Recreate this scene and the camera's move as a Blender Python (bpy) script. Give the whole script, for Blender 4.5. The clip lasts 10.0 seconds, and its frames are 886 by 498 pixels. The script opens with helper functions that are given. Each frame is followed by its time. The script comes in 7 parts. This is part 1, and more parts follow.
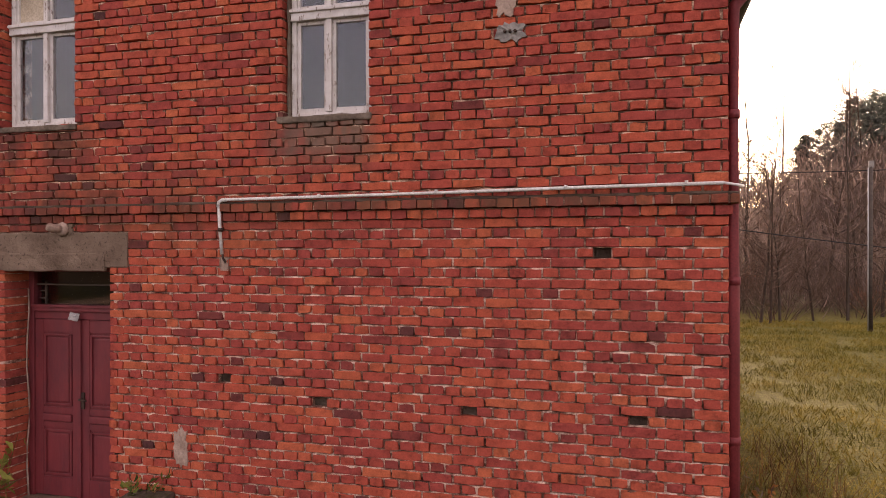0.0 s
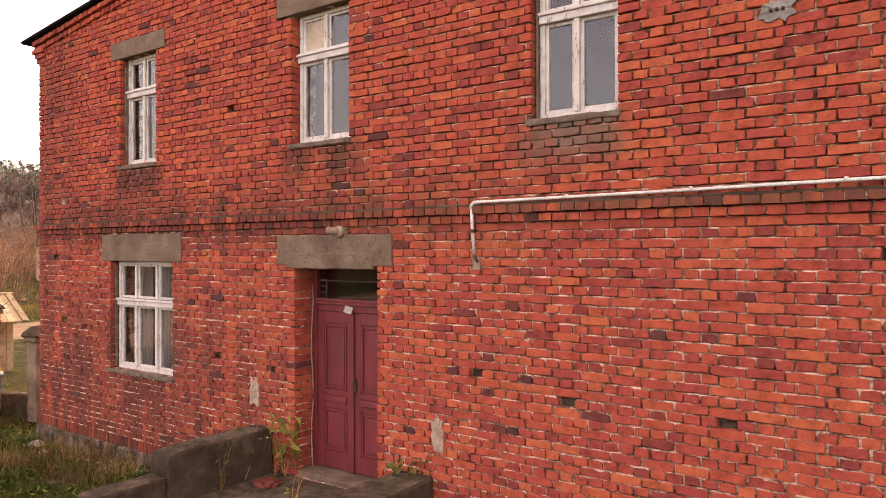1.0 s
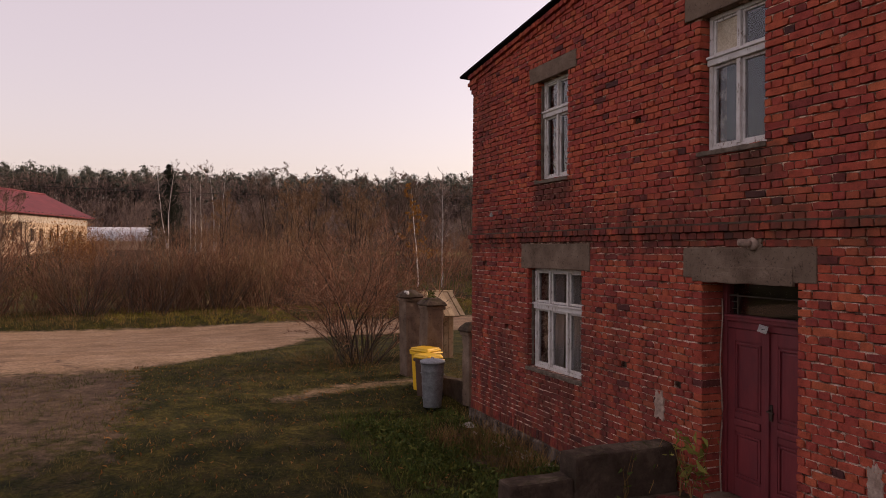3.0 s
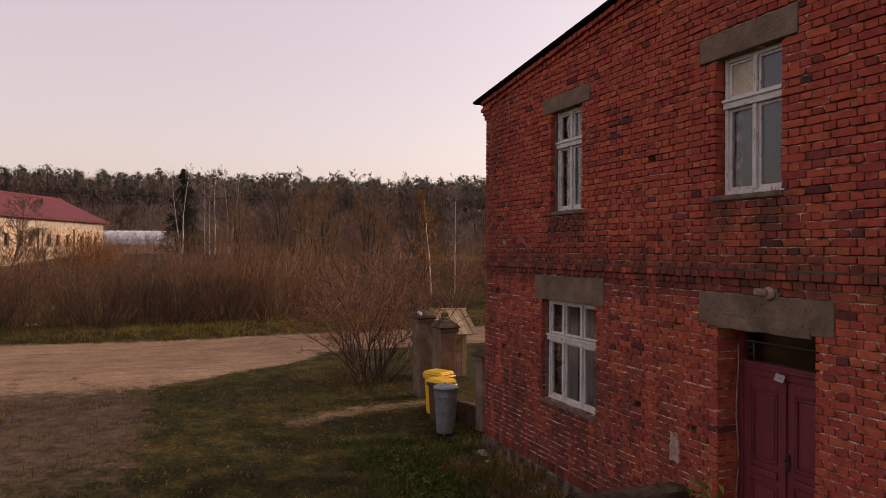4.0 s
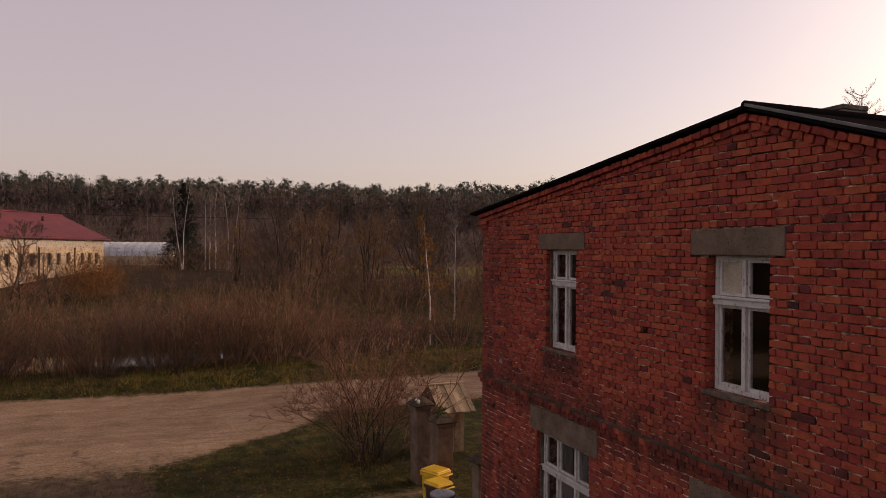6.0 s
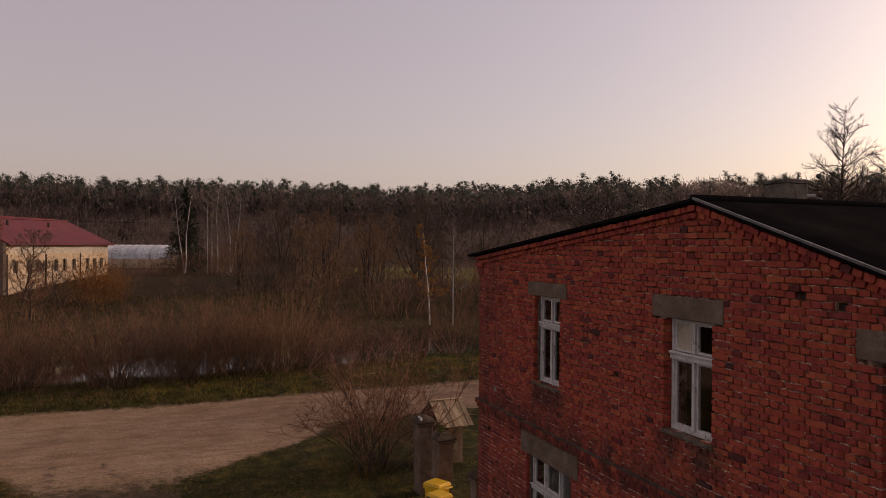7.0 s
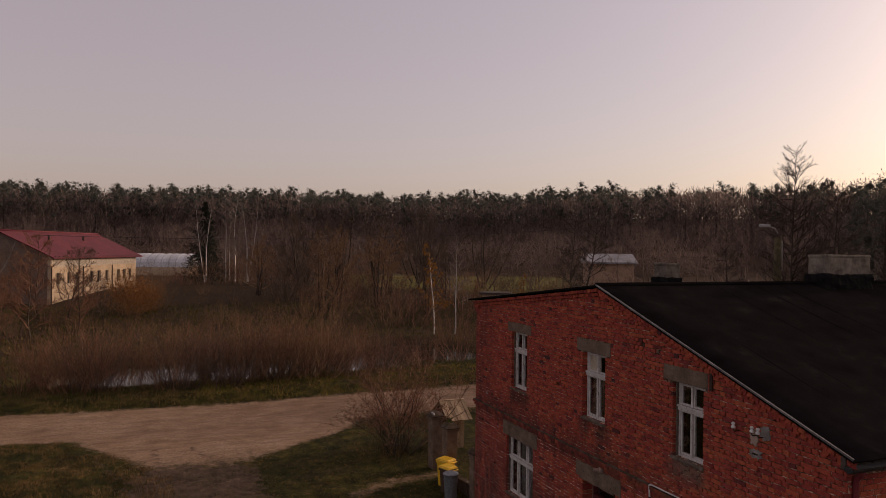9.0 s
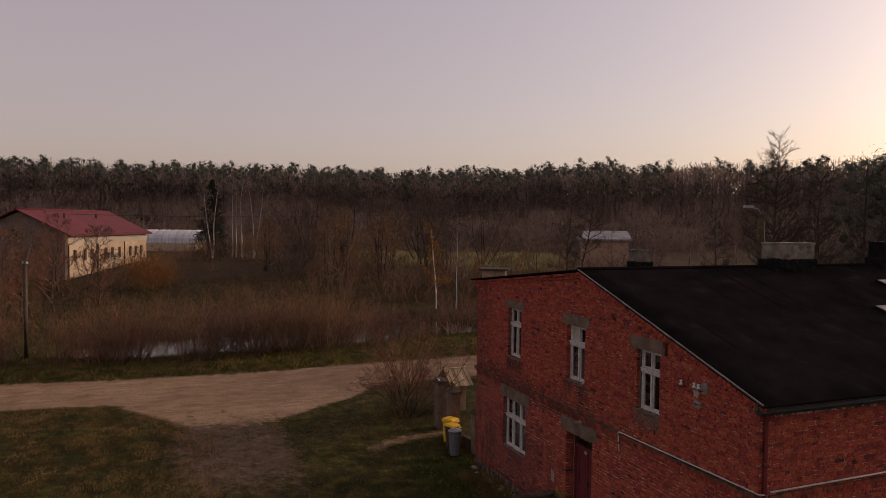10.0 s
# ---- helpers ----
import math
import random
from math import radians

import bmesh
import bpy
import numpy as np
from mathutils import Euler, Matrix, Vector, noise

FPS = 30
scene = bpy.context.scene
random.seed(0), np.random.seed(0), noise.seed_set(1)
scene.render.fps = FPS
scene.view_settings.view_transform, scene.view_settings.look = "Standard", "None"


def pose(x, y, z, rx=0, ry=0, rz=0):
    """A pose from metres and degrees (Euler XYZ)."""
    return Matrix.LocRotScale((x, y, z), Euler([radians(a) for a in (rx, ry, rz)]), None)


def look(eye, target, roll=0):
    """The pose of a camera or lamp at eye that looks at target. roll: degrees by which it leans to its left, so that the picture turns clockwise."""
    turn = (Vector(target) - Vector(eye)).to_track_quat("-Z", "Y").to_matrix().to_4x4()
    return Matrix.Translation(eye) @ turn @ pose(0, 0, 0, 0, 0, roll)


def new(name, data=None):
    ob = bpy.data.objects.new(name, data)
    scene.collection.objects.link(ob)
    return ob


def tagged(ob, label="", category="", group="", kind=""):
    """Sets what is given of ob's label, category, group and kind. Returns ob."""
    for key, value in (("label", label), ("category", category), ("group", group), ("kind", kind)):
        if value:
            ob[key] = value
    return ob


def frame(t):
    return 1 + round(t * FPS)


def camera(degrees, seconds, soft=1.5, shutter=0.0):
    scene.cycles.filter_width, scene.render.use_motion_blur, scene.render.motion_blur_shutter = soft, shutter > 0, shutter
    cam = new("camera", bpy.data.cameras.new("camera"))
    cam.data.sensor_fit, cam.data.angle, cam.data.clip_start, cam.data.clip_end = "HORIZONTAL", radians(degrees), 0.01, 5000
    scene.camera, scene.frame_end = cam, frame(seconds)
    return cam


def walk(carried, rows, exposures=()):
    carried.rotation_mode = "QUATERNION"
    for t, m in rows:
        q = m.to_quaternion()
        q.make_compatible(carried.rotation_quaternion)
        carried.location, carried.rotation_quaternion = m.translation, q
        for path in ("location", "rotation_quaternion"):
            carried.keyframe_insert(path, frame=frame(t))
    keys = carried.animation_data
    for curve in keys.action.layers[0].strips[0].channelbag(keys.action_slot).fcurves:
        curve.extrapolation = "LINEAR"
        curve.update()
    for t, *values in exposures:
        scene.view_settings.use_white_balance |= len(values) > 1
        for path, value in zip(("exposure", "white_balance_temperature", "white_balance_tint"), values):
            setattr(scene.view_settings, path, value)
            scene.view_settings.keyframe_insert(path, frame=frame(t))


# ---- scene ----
cam = camera(63.8, 10.0, soft=0.6, shutter=0.0)
PATH = [
    (0, (9.434, -5.381, 2.336), (8.899, -3.453, 2.335), -0.1),
    (0.5, (9.442, -5.362, 2.314), (8.578, -3.558, 2.321), -0.0),
    (1, (9.46, -5.365, 2.333), (8.297, -3.738, 2.335), -0.1),
    (1.5, (9.478, -5.351, 2.345), (8.04, -3.961, 2.346), -0.2),
    (2, (9.473, -5.33, 2.343), (7.817, -4.209, 2.347), -0.2),
    (2.5, (9.472, -5.333, 2.33), (7.659, -4.488, 2.336), 0.1),
    (2.7, (9.473, -5.309, 2.344), (7.639, -4.512, 2.349), 0.2),
    (3.8, (9.43, -5.291, 2.848), (7.566, -4.567, 2.854), 0.4),
    (4, (9.455, -5.306, 2.905), (7.591, -4.582, 2.91), 0.3),
    (4.5, (9.439, -5.282, 3.143), (7.575, -4.558, 3.145), 0.3),
    (5, (9.476, -5.268, 3.864), (7.611, -4.545, 3.867), 0.4),
    (5.5, (9.525, -5.305, 4.503), (7.661, -4.581, 4.508), 0.5),
    (6, (9.602, -5.317, 4.926), (7.737, -4.594, 4.93), 0.5),
    (6.2, (9.715, -5.303, 5.09), (7.847, -4.589, 5.094), 0.5),
    (7.3, (11.711, -6.218, 5.971), (9.849, -5.487, 5.963), 0.3),
    (7.5, (12.24, -6.394, 6.079), (10.376, -5.67, 6.08), 0.6),
    (8, (13.629, -6.983, 6.488), (11.765, -6.259, 6.489), 0.6),
    (8.5, (15.298, -7.711, 6.848), (13.434, -6.987, 6.848), 0.5),
    (9, (16.904, -8.457, 7.082), (15.04, -7.733, 7.082), 0.6),
    (9.5, (18.438, -9.185, 7.303), (16.574, -8.459, 7.296), 0.6),
    (10, (19.538, -9.696, 7.487), (17.676, -8.97, 7.414), 0.6),
]
EXPOSE = [(0, 1.92, 7000, 22), (0.5, 2.37, 7350, 19), (1, 2.6, 7500, 19), (1.5, 2.45, 7400, 20), (2, 2.1, 7050, 20), (2.5, 0.8, 6700, 22), (2.7, 0.7, 6700, 22), (4, 0.58, 6850, 22), (5, 0.5, 6850, 22), (6, 0.14, 6850, 22), (7.5, -0.12, 6750, 22), (10, -0.17, 6750, 22)]
walk(cam, [(t, look(e, a, r)) for t, e, a, r in PATH], EXPOSE)

# ---- light ----
SUN_AZ, SUN_EL = radians(96.0), radians(15.0)      # low behind the house, in haze
world = bpy.data.worlds.new("world")
scene.world = world
world.use_nodes = True
wn, wl = world.node_tree.nodes, world.node_tree.links
wn.clear()
sky = wn.new("ShaderNodeTexSky")
sky.sky_type = "NISHITA"
sky.sun_disc = False
sky.sun_elevation = SUN_EL
sky.sun_rotation = radians(90.0) - SUN_AZ
sky.air_density, sky.dust_density, sky.ozone_density = 1.0, 3.2, 1.0
haze = wn.new("ShaderNodeMix")
haze.data_type = "RGBA"
haze.inputs[0].default_value = 0.30
haze.inputs[7].default_value = (9.8, 7.5, 6.5, 1)     # thin high cloud, slightly mauve
wout, wbg = wn.new("ShaderNodeOutputWorld"), wn.new("ShaderNodeBackground")
wbg.inputs[1].default_value = 0.11
soft = wn.new("ShaderNodeMix")                         # the mist takes the yellow out of the low sky
soft.data_type, soft.blend_type = "RGBA", "MULTIPLY"
soft.inputs[0].default_value = 1.0
soft.inputs[7].default_value = (0.98, 1.0, 1.05, 1)
wl.new(sky.outputs[0], soft.inputs[6])
wl.new(soft.outputs[2], haze.inputs[6])
wl.new(haze.outputs[2], wbg.inputs[0])
wl.new(wbg.outputs[0], wout.inputs[0])
sun_data = bpy.data.lights.new("sun", "SUN")
sun_data.energy, sun_data.angle, sun_data.color = 1.9, radians(6.0), (1.0, 0.80, 0.60)
sun = new("sun", sun_data)
sun.matrix_world = look((0, 0, 30), (-math.cos(SUN_AZ) * math.cos(SUN_EL), -math.sin(SUN_AZ) * math.cos(SUN_EL), 30 - math.sin(SUN_EL)))


# ---- materials ----
class Nodes:
    """A short way to write node materials."""

    def __init__(self, name, rough=0.8, metal=0.0, spec=0.3):
        self.m = bpy.data.materials.new(name)
        self.m.use_nodes = True
        self.t = self.m.node_tree
        self.b = self.t.nodes["Principled BSDF"]
        self.b.inputs["Roughness"].default_value = rough
        self.b.inputs["Metallic"].default_value = metal
        self.b.inputs["Specular IOR Level"].default_value = spec
        self.geo = self.t.nodes.new("ShaderNodeNewGeometry")
        self.tc = self.t.nodes.new("ShaderNodeTexCoord")

    def link(self, a, b):
        self.t.links.new(a, b)

    def put(self, sock, v):
        if isinstance(v, bpy.types.NodeSocket):
            self.link(v, sock)
        elif isinstance(v, (tuple, list)):
            sock.default_value = (*v, 1.0) if len(v) == 3 and sock.type == "RGBA" else v
        else:
            sock.default_value = v

    def noise(self, scale, detail=4, rough=0.55, where=None, stretch=None, dist=0.0):
        n = self.t.nodes.new("ShaderNodeTexNoise")
        n.inputs["Scale"].default_value = scale
        n.inputs["Detail"].default_value = detail
        n.inputs["Roughness"].default_value = rough
        n.inputs["Distortion"].default_value = dist
        src = self.geo.outputs["Position"] if where is None else where
        if stretch:
            mp = self.t.nodes.new("ShaderNodeMapping")
            mp.inputs["Scale"].default_value = stretch
            self.link(src, mp.inputs[0])
            src = mp.outputs[0]
        self.link(src, n.inputs["Vector"])
        return n.outputs["Fac"]

    def ramp(self, fac, stops, mode="LINEAR"):
        r = self.t.nodes.new("ShaderNodeValToRGB")
        r.color_ramp.interpolation = mode
        e = r.color_ramp.elements
        while len(e) < len(stops):
            e.new(0.5)
        for i, (p, c) in enumerate(stops):
            e[i].position = p
            e[i].color = (*c, 1) if isinstance(c, (tuple, list)) else (c, c, c, 1)
        self.link(fac, r.inputs[0])
        return r.outputs[0]

    def mix(self, fac, a, b, mode="MIX"):
        n = self.t.nodes.new("ShaderNodeMix")
        n.data_type = "RGBA"
        n.blend_type = mode
        self.put(n.inputs[0], fac)
        self.put(n.inputs[6], a)
        self.put(n.inputs[7], b)
        return n.outputs[2]

    def math(self, op, a, b=0.0):
        n = self.t.nodes.new("ShaderNodeMath")
        n.operation = op
        self.put(n.inputs[0], a)
        self.put(n.inputs[1], b)
        return n.outputs[0]

    def axis(self, k):
        s = self.t.nodes.new("ShaderNodeSeparateXYZ")
        self.link(self.geo.outputs["Position"], s.inputs[0])
        return s.outputs[k]

    def span(self, v, a, b, c, d):
        """1 between b and c, falling to 0 at a and at d."""
        up = self.t.nodes.new("ShaderNodeMapRange")
        for i, x in enumerate((a, b, 0.0, 1.0)):
            up.inputs[i + 1].default_value = x
        dn = self.t.nodes.new("ShaderNodeMapRange")
        for i, x in enumerate((c, d, 1.0, 0.0)):
            dn.inputs[i + 1].default_value = x
        self.put(up.inputs[0], v)
        self.put(dn.inputs[0], v)
        return self.math("MULTIPLY", up.outputs[0], dn.outputs[0])

    def attr(self, name):
        a = self.t.nodes.new("ShaderNodeAttribute")
        a.attribute_name = name
        return a.outputs["Fac"]

    def bump(self, h, strength=0.4, dist=0.01):
        n = self.t.nodes.new("ShaderNodeBump")
        n.inputs["Strength"].default_value = strength
        n.inputs["Distance"].default_value = dist
        self.link(h, n.inputs["Height"])
        self.link(n.outputs[0], self.b.inputs["Normal"])

    def done(self, colour=None, rough=None):
        if colour is not None:
            self.put(self.b.inputs["Base Color"], colour)
        if rough is not None:
            self.put(self.b.inputs["Roughness"], rough)
        return self.m


def plain(name, dark, light, scale=6.0, rough=0.8, metal=0.0, fine=60.0, bump=0.25, spec=0.3, stretch=None):
    """A surface of two close tones with grain, fine spots and a little relief."""
    n = Nodes(name, rough, metal, spec)
    big = n.ramp(n.noise(scale, 5, stretch=stretch), [(0.3, dark), (0.7, light)])
    small = n.ramp(n.noise(fine, 3), [(0.3, 0.72), (0.7, 1.1)])
    if bump:
        n.bump(n.noise(fine, 4), bump, 0.01)
    return n.done(n.mix(1.0, big, small, "MULTIPLY"))


def brick_material(name, single):
    n = Nodes(name, 0.88, 0, 0.15)
    if single:
        oi = n.t.nodes.new("ShaderNodeObjectInfo")
        r = oi.outputs["Random"]
    else:
        r = n.geo.outputs["Random Per Island"]
    base = n.ramp(r, [(0.0, (0.080, 0.033, 0.031)), (0.03, (0.24, 0.050, 0.041)), (0.14, (0.335, 0.061, 0.046)), (0.5, (0.39, 0.075, 0.047)),
                      (0.8, (0.43, 0.090, 0.048)), (0.95, (0.465, 0.116, 0.054)), (1.0, (0.40, 0.076, 0.050))])
    blotch = n.ramp(n.noise(9.0, 6, 0.72), [(0.32, 0.56), (0.5, 0.96), (0.68, 1.18)])
    grain = n.ramp(n.noise(70.0, 5, 0.7), [(0.3, 0.80), (0.7, 1.14)])
    c = n.mix(1.0, n.mix(1.0, base, blotch, "MULTIPLY"), grain, "MULTIPLY")
    # weathering with a shape of its own: black algae along the string course and below the sills, sooty runs
    z, x = n.axis(2), n.axis(0)
    runs = n.noise(1.0, 4, 0.6, stretch=(3.0, 3.0, 0.8))
    band = n.math("MAXIMUM", n.math("MULTIPLY", n.span(z, 2.25, 2.52, 2.80, 3.20), n.span(x, -3.0, -2.9, 4.0, 7.5)), n.math("MULTIPLY", n.span(z, 2.630, 2.65, 2.73, 2.76), 0.85))
    sills = n.math("MULTIPLY", n.span(z, 2.9, 3.2, 3.44, 3.5),
                   n.math("MAXIMUM", n.span(x, 6.2, 6.55, 7.25, 7.5), n.math("MAXIMUM", n.span(x, 3.3, 3.6, 4.4, 4.8), n.span(x, -0.1, 0.2, 1.0, 1.3))))
    west = n.math("MAXIMUM", n.math("MULTIPLY", n.span(x, -3.0, -2.9, -1.6, -0.6), 0.65), n.math("MULTIPLY", n.math("MULTIPLY", n.span(x, -3.0, -2.9, 1.8, 4.4), n.span(z, -2.0, -1.9, 0.9, 2.4)), 0.95))
    algae = n.math("MAXIMUM", n.math("MAXIMUM", band, sills), west)
    algae = n.math("MULTIPLY", algae, n.ramp(runs, [(0.32, 0.0), (0.56, 1.0)]))
    soot = n.ramp(n.noise(0.9, 5, 0.65), [(0.56, 0.0), (0.76, 0.22)])
    c = n.mix(n.math("MULTIPLY", algae, 0.84), c, n.mix(n.math("MULTIPLY", sills, n.span(x, 5.0, 6.0, 30.0, 31.0)), n.mix(n.span(x, 3.5, 6.0, 30.0, 31.0), (0.080, 0.032, 0.026), (0.085, 0.055, 0.032)), (0.15, 0.115, 0.085)))
    c = n.mix(soot, c, (0.13, 0.045, 0.035))
    lime = n.ramp(n.noise(26.0, 4, 0.7), [(0.70, 0.0), (0.78, 0.3)])
    c = n.mix(lime, c, (0.42, 0.28, 0.22))
    n.bump(n.noise(38.0, 6, 0.65), 0.8, 0.016)
    return n.done(c)


M = {}
M["brick"] = brick_material("brick_red", False)
M["brick_single"] = brick_material("brick_red_single", True)
n = Nodes("mortar", 0.95, 0, 0.1)
fresh = n.ramp(n.noise(6.5, 6, 0.75), [(0.38, (0.080, 0.036, 0.026)), (0.48, (0.27, 0.145, 0.105)), (0.58, (0.74, 0.53, 0.42))])
# darker above the string course: joint shadow put into the eroded mortar
eroded = n.ramp(n.noise(6.5, 6, 0.75), [(0.38, (0.060, 0.030, 0.022)), (0.50, (0.20, 0.110, 0.075)), (0.60, (0.68, 0.46, 0.33))])
mort = n.mix(n.span(n.axis(2), 2.4, 2.8, 20.0, 21.0), fresh, eroded)
n.bump(n.noise(70.0, 4), 0.9, 0.012)
M["mortar"] = n.done(n.mix(1.0, mort, n.ramp(n.noise(90.0, 3), [(0.3, 0.7), (0.7, 1.1)]), "MULTIPLY"))

n = Nodes("concrete_weathered", 0.92, 0, 0.15)
c = n.ramp(n.noise(3.0, 6, 0.65), [(0.28, (0.105, 0.070, 0.049)), (0.55, (0.19, 0.134, 0.096)), (0.75, (0.27, 0.196, 0.145))])
pits = n.ramp(n.noise(38.0, 3, 0.6), [(0.30, 0.45), (0.42, 1.0)])
n.bump(n.noise(28.0, 6, 0.7), 0.8, 0.02)
M["concrete"] = n.done(n.mix(1.0, c, pits, "MULTIPLY"))

n = Nodes("concrete_mossy", 0.95, 0, 0.1)
c = n.ramp(n.noise(4.0, 6, 0.7), [(0.28, (0.030, 0.021, 0.015)), (0.55, (0.072, 0.050, 0.037)), (0.78, (0.14, 0.104, 0.078))])
moss = n.ramp(n.noise(7.0, 5, 0.7), [(0.50, 0.0), (0.64, 0.8)])
sep = n.t.nodes.new("ShaderNodeSeparateXYZ")
n.link(n.geo.outputs["Normal"], sep.inputs[0])
up = n.ramp(sep.outputs[2], [(0.3, 0.15), (0.8, 1.0)])
n.bump(n.noise(24.0, 6, 0.7), 0.9, 0.03)
# upward faces patchily paler and tan
tan_tops = n.math("MULTIPLY", up, n.ramp(n.noise(3.0, 5, 0.7), [(0.45, 0.0), (0.62, 0.55)]))
c = n.mix(tan_tops, c, (0.20, 0.155, 0.115))
M["mossy"] = n.done(n.mix(n.math("MULTIPLY", moss, up), c, (0.050, 0.046, 0.017)))

n = Nodes("white_paint_flaking", 0.6, 0, 0.35)
c = n.ramp(n.noise(8.0, 5, 0.6), [(0.3, (0.46, 0.42, 0.385)), (0.7, (0.64, 0.61, 0.58))])
flake = n.ramp(n.noise(22.0, 6, 0.72, stretch=(1.0, 1.0, 0.35)), [(0.57, 0.0), (0.63, 1.0)])
n.bump(n.noise(60.0, 4), 0.3, 0.005)
M["white"] = n.done(n.mix(flake, c, (0.24, 0.19, 0.155)))

n = Nodes("window_glass", 0.03, 0, 0.5)
n.b.inputs["Base Color"].default_value = (0.80, 0.78, 0.82, 1)
n.b.inputs["Transmission Weight"].default_value = 1.0
n.b.inputs["IOR"].default_value = 1.48
n.bump(n.noise(2.2, 2), 0.012, 0.02)
M["glass"] = n.m

n = Nodes("door_paint", 0.55, 0, 0.35)
c = n.ramp(n.noise(2.5, 5, 0.6, stretch=(3, 3, 0.6)), [(0.3, (0.135, 0.020, 0.024)), (0.7, (0.20, 0.033, 0.037))])
w = n.ramp(n.noise(30.0, 6, 0.7, stretch=(1, 1, 0.3)), [(0.63, 0.0), (0.7, 0.7)])
n.bump(n.noise(45.0, 4, stretch=(1, 1, 0.15)), 0.35, 0.006)
grime = n.ramp(n.noise(1.8, 5, 0.7, stretch=(2, 2, 0.7)), [(0.45, 0.0), (0.68, 0.6)])
c = n.mix(grime, c, (0.075, 0.020, 0.026))
M["door"] = n.done(n.mix(w, c, (0.07, 0.032, 0.028)))

M["dark_wood"] = plain("dark_wood", (0.045, 0.034, 0.028), (0.10, 0.078, 0.06), 4, 0.85, stretch=(1, 1, 6))
M["old_wood"] = plain("old_wood", (0.20, 0.135, 0.075), (0.36, 0.26, 0.16), 3, 0.85, stretch=(1, 1, 5))
# pale tone carries the sunlight on the well roof boards
n = Nodes("shed_boards", 0.9, 0, 0.15)
c = n.ramp(n.noise(3.0, 5, 0.6), [(0.3, (0.38, 0.275, 0.165)), (0.7, (0.58, 0.45, 0.29))])
rnd = n.t.nodes.new("ShaderNodeObjectInfo")
moss = n.ramp(n.noise(8.0, 5, 0.7), [(0.55, 0.0), (0.68, 0.75)])
c = n.mix(1.0, c, n.ramp(rnd.outputs["Random"], [(0, 0.6), (1, 1.15)]), "MULTIPLY")
n.bump(n.noise(30.0, 4, stretch=(1, 6, 6)), 0.5, 0.01)
M["shed_board"] = n.done(n.mix(moss, c, (0.075, 0.07, 0.025)))
M["pipe"] = plain("pipe_white", (0.52, 0.49, 0.45), (0.70, 0.68, 0.64), 7, 0.5, bump=0.1)
M["downpipe"] = plain("downpipe_paint", (0.15, 0.022, 0.026), (0.22, 0.034, 0.036), 3, 0.6, bump=0.1)
M["gutter"] = plain("gutter_zinc", (0.035, 0.034, 0.036), (0.07, 0.068, 0.07), 4, 0.5, 0.5, bump=0.1)
M["ceramic"] = plain("ceramic_white", (0.62, 0.60, 0.56), (0.78, 0.76, 0.72), 10, 0.25, bump=0)
M["iron"] = plain("rusty_iron", (0.04, 0.028, 0.022), (0.09, 0.055, 0.04), 12, 0.75, 0.4)
M["plaster"] = plain("old_plaster", (0.25, 0.165, 0.125), (0.46, 0.345, 0.275), 8, 0.95, fine=40, bump=0.6)
M["grey_cement"] = plain("grey_cement", (0.20, 0.185, 0.165), (0.31, 0.29, 0.265), 9, 0.95, fine=50, bump=0.5)
M["sill"] = plain("sill_cement", (0.085, 0.062, 0.045), (0.20, 0.155, 0.115), 9, 0.95, fine=45, bump=0.6)
M["board_beige"] = plain("board_beige", (0.42, 0.34, 0.24), (0.58, 0.50, 0.38), 5, 0.8, bump=0.15)
M["paper"] = plain("paper", (0.60, 0.58, 0.55), (0.72, 0.70, 0.67), 9, 0.8, bump=0)
M["ink"] = plain("ink_grey", (0.05, 0.05, 0.05), (0.09, 0.09, 0.09), 9, 0.8, bump=0)
# near-black plaster: the shade of the rooms put into the colour
M["inside"] = plain("inside_shade_plaster", (0.05, 0.042, 0.036), (0.085, 0.072, 0.06), 2, 0.95)
n = Nodes("curtain_lace", 0.9, 0, 0.1)
c = n.ramp(n.noise(28.0, 3, 0.6), [(0.42, (0.20, 0.185, 0.165)), (0.56, (0.56, 0.53, 0.48))])
M["lace"] = n.done(c)
M["curtain"] = plain("curtain_plain", (0.42, 0.395, 0.35), (0.56, 0.53, 0.48), 4, 0.9, stretch=(12, 1, 0.5), bump=0.1)

n = Nodes("roofing_felt", 1.0, 0, 0.0)
c = n.ramp(n.noise(1.3, 6, 0.65), [(0.3, (0.0085, 0.0068, 0.0066)), (0.58, (0.0145, 0.0120, 0.0115)), (0.8, (0.030, 0.0265, 0.0245))])
fleck = n.math("MULTIPLY", n.ramp(n.noise(17.0, 5, 0.75), [(0.64, 0.0), (0.72, 0.7)]), n.ramp(n.noise(0.55, 3, 0.6), [(0.52, 0.0), (0.66, 1.0)]))
n.bump(n.noise(40.0, 5), 0.6, 0.008)
M["felt"] = n.done(n.mix(fleck, c, (0.085, 0.09, 0.06)))
M["verge_metal"] = plain("verge_metal", (0.08, 0.075, 0.072), (0.19, 0.18, 0.175), 5, 0.6, 0.0, bump=0.1)
n = Nodes("chimney_render", 0.95, 0, 0.1)
c = n.ramp(n.noise(3.2, 6, 0.7), [(0.32, (0.055, 0.046, 0.038)), (0.5, (0.17, 0.142, 0.112)), (0.72, (0.31, 0.265, 0.21))])
n.bump(n.noise(26.0, 5), 0.7, 0.015)
M["chimney"] = n.done(c)
M["tar"] = plain("tar_flashing", (0.007, 0.007, 0.007), (0.018, 0.017, 0.016), 6, 0.9, spec=0.05)

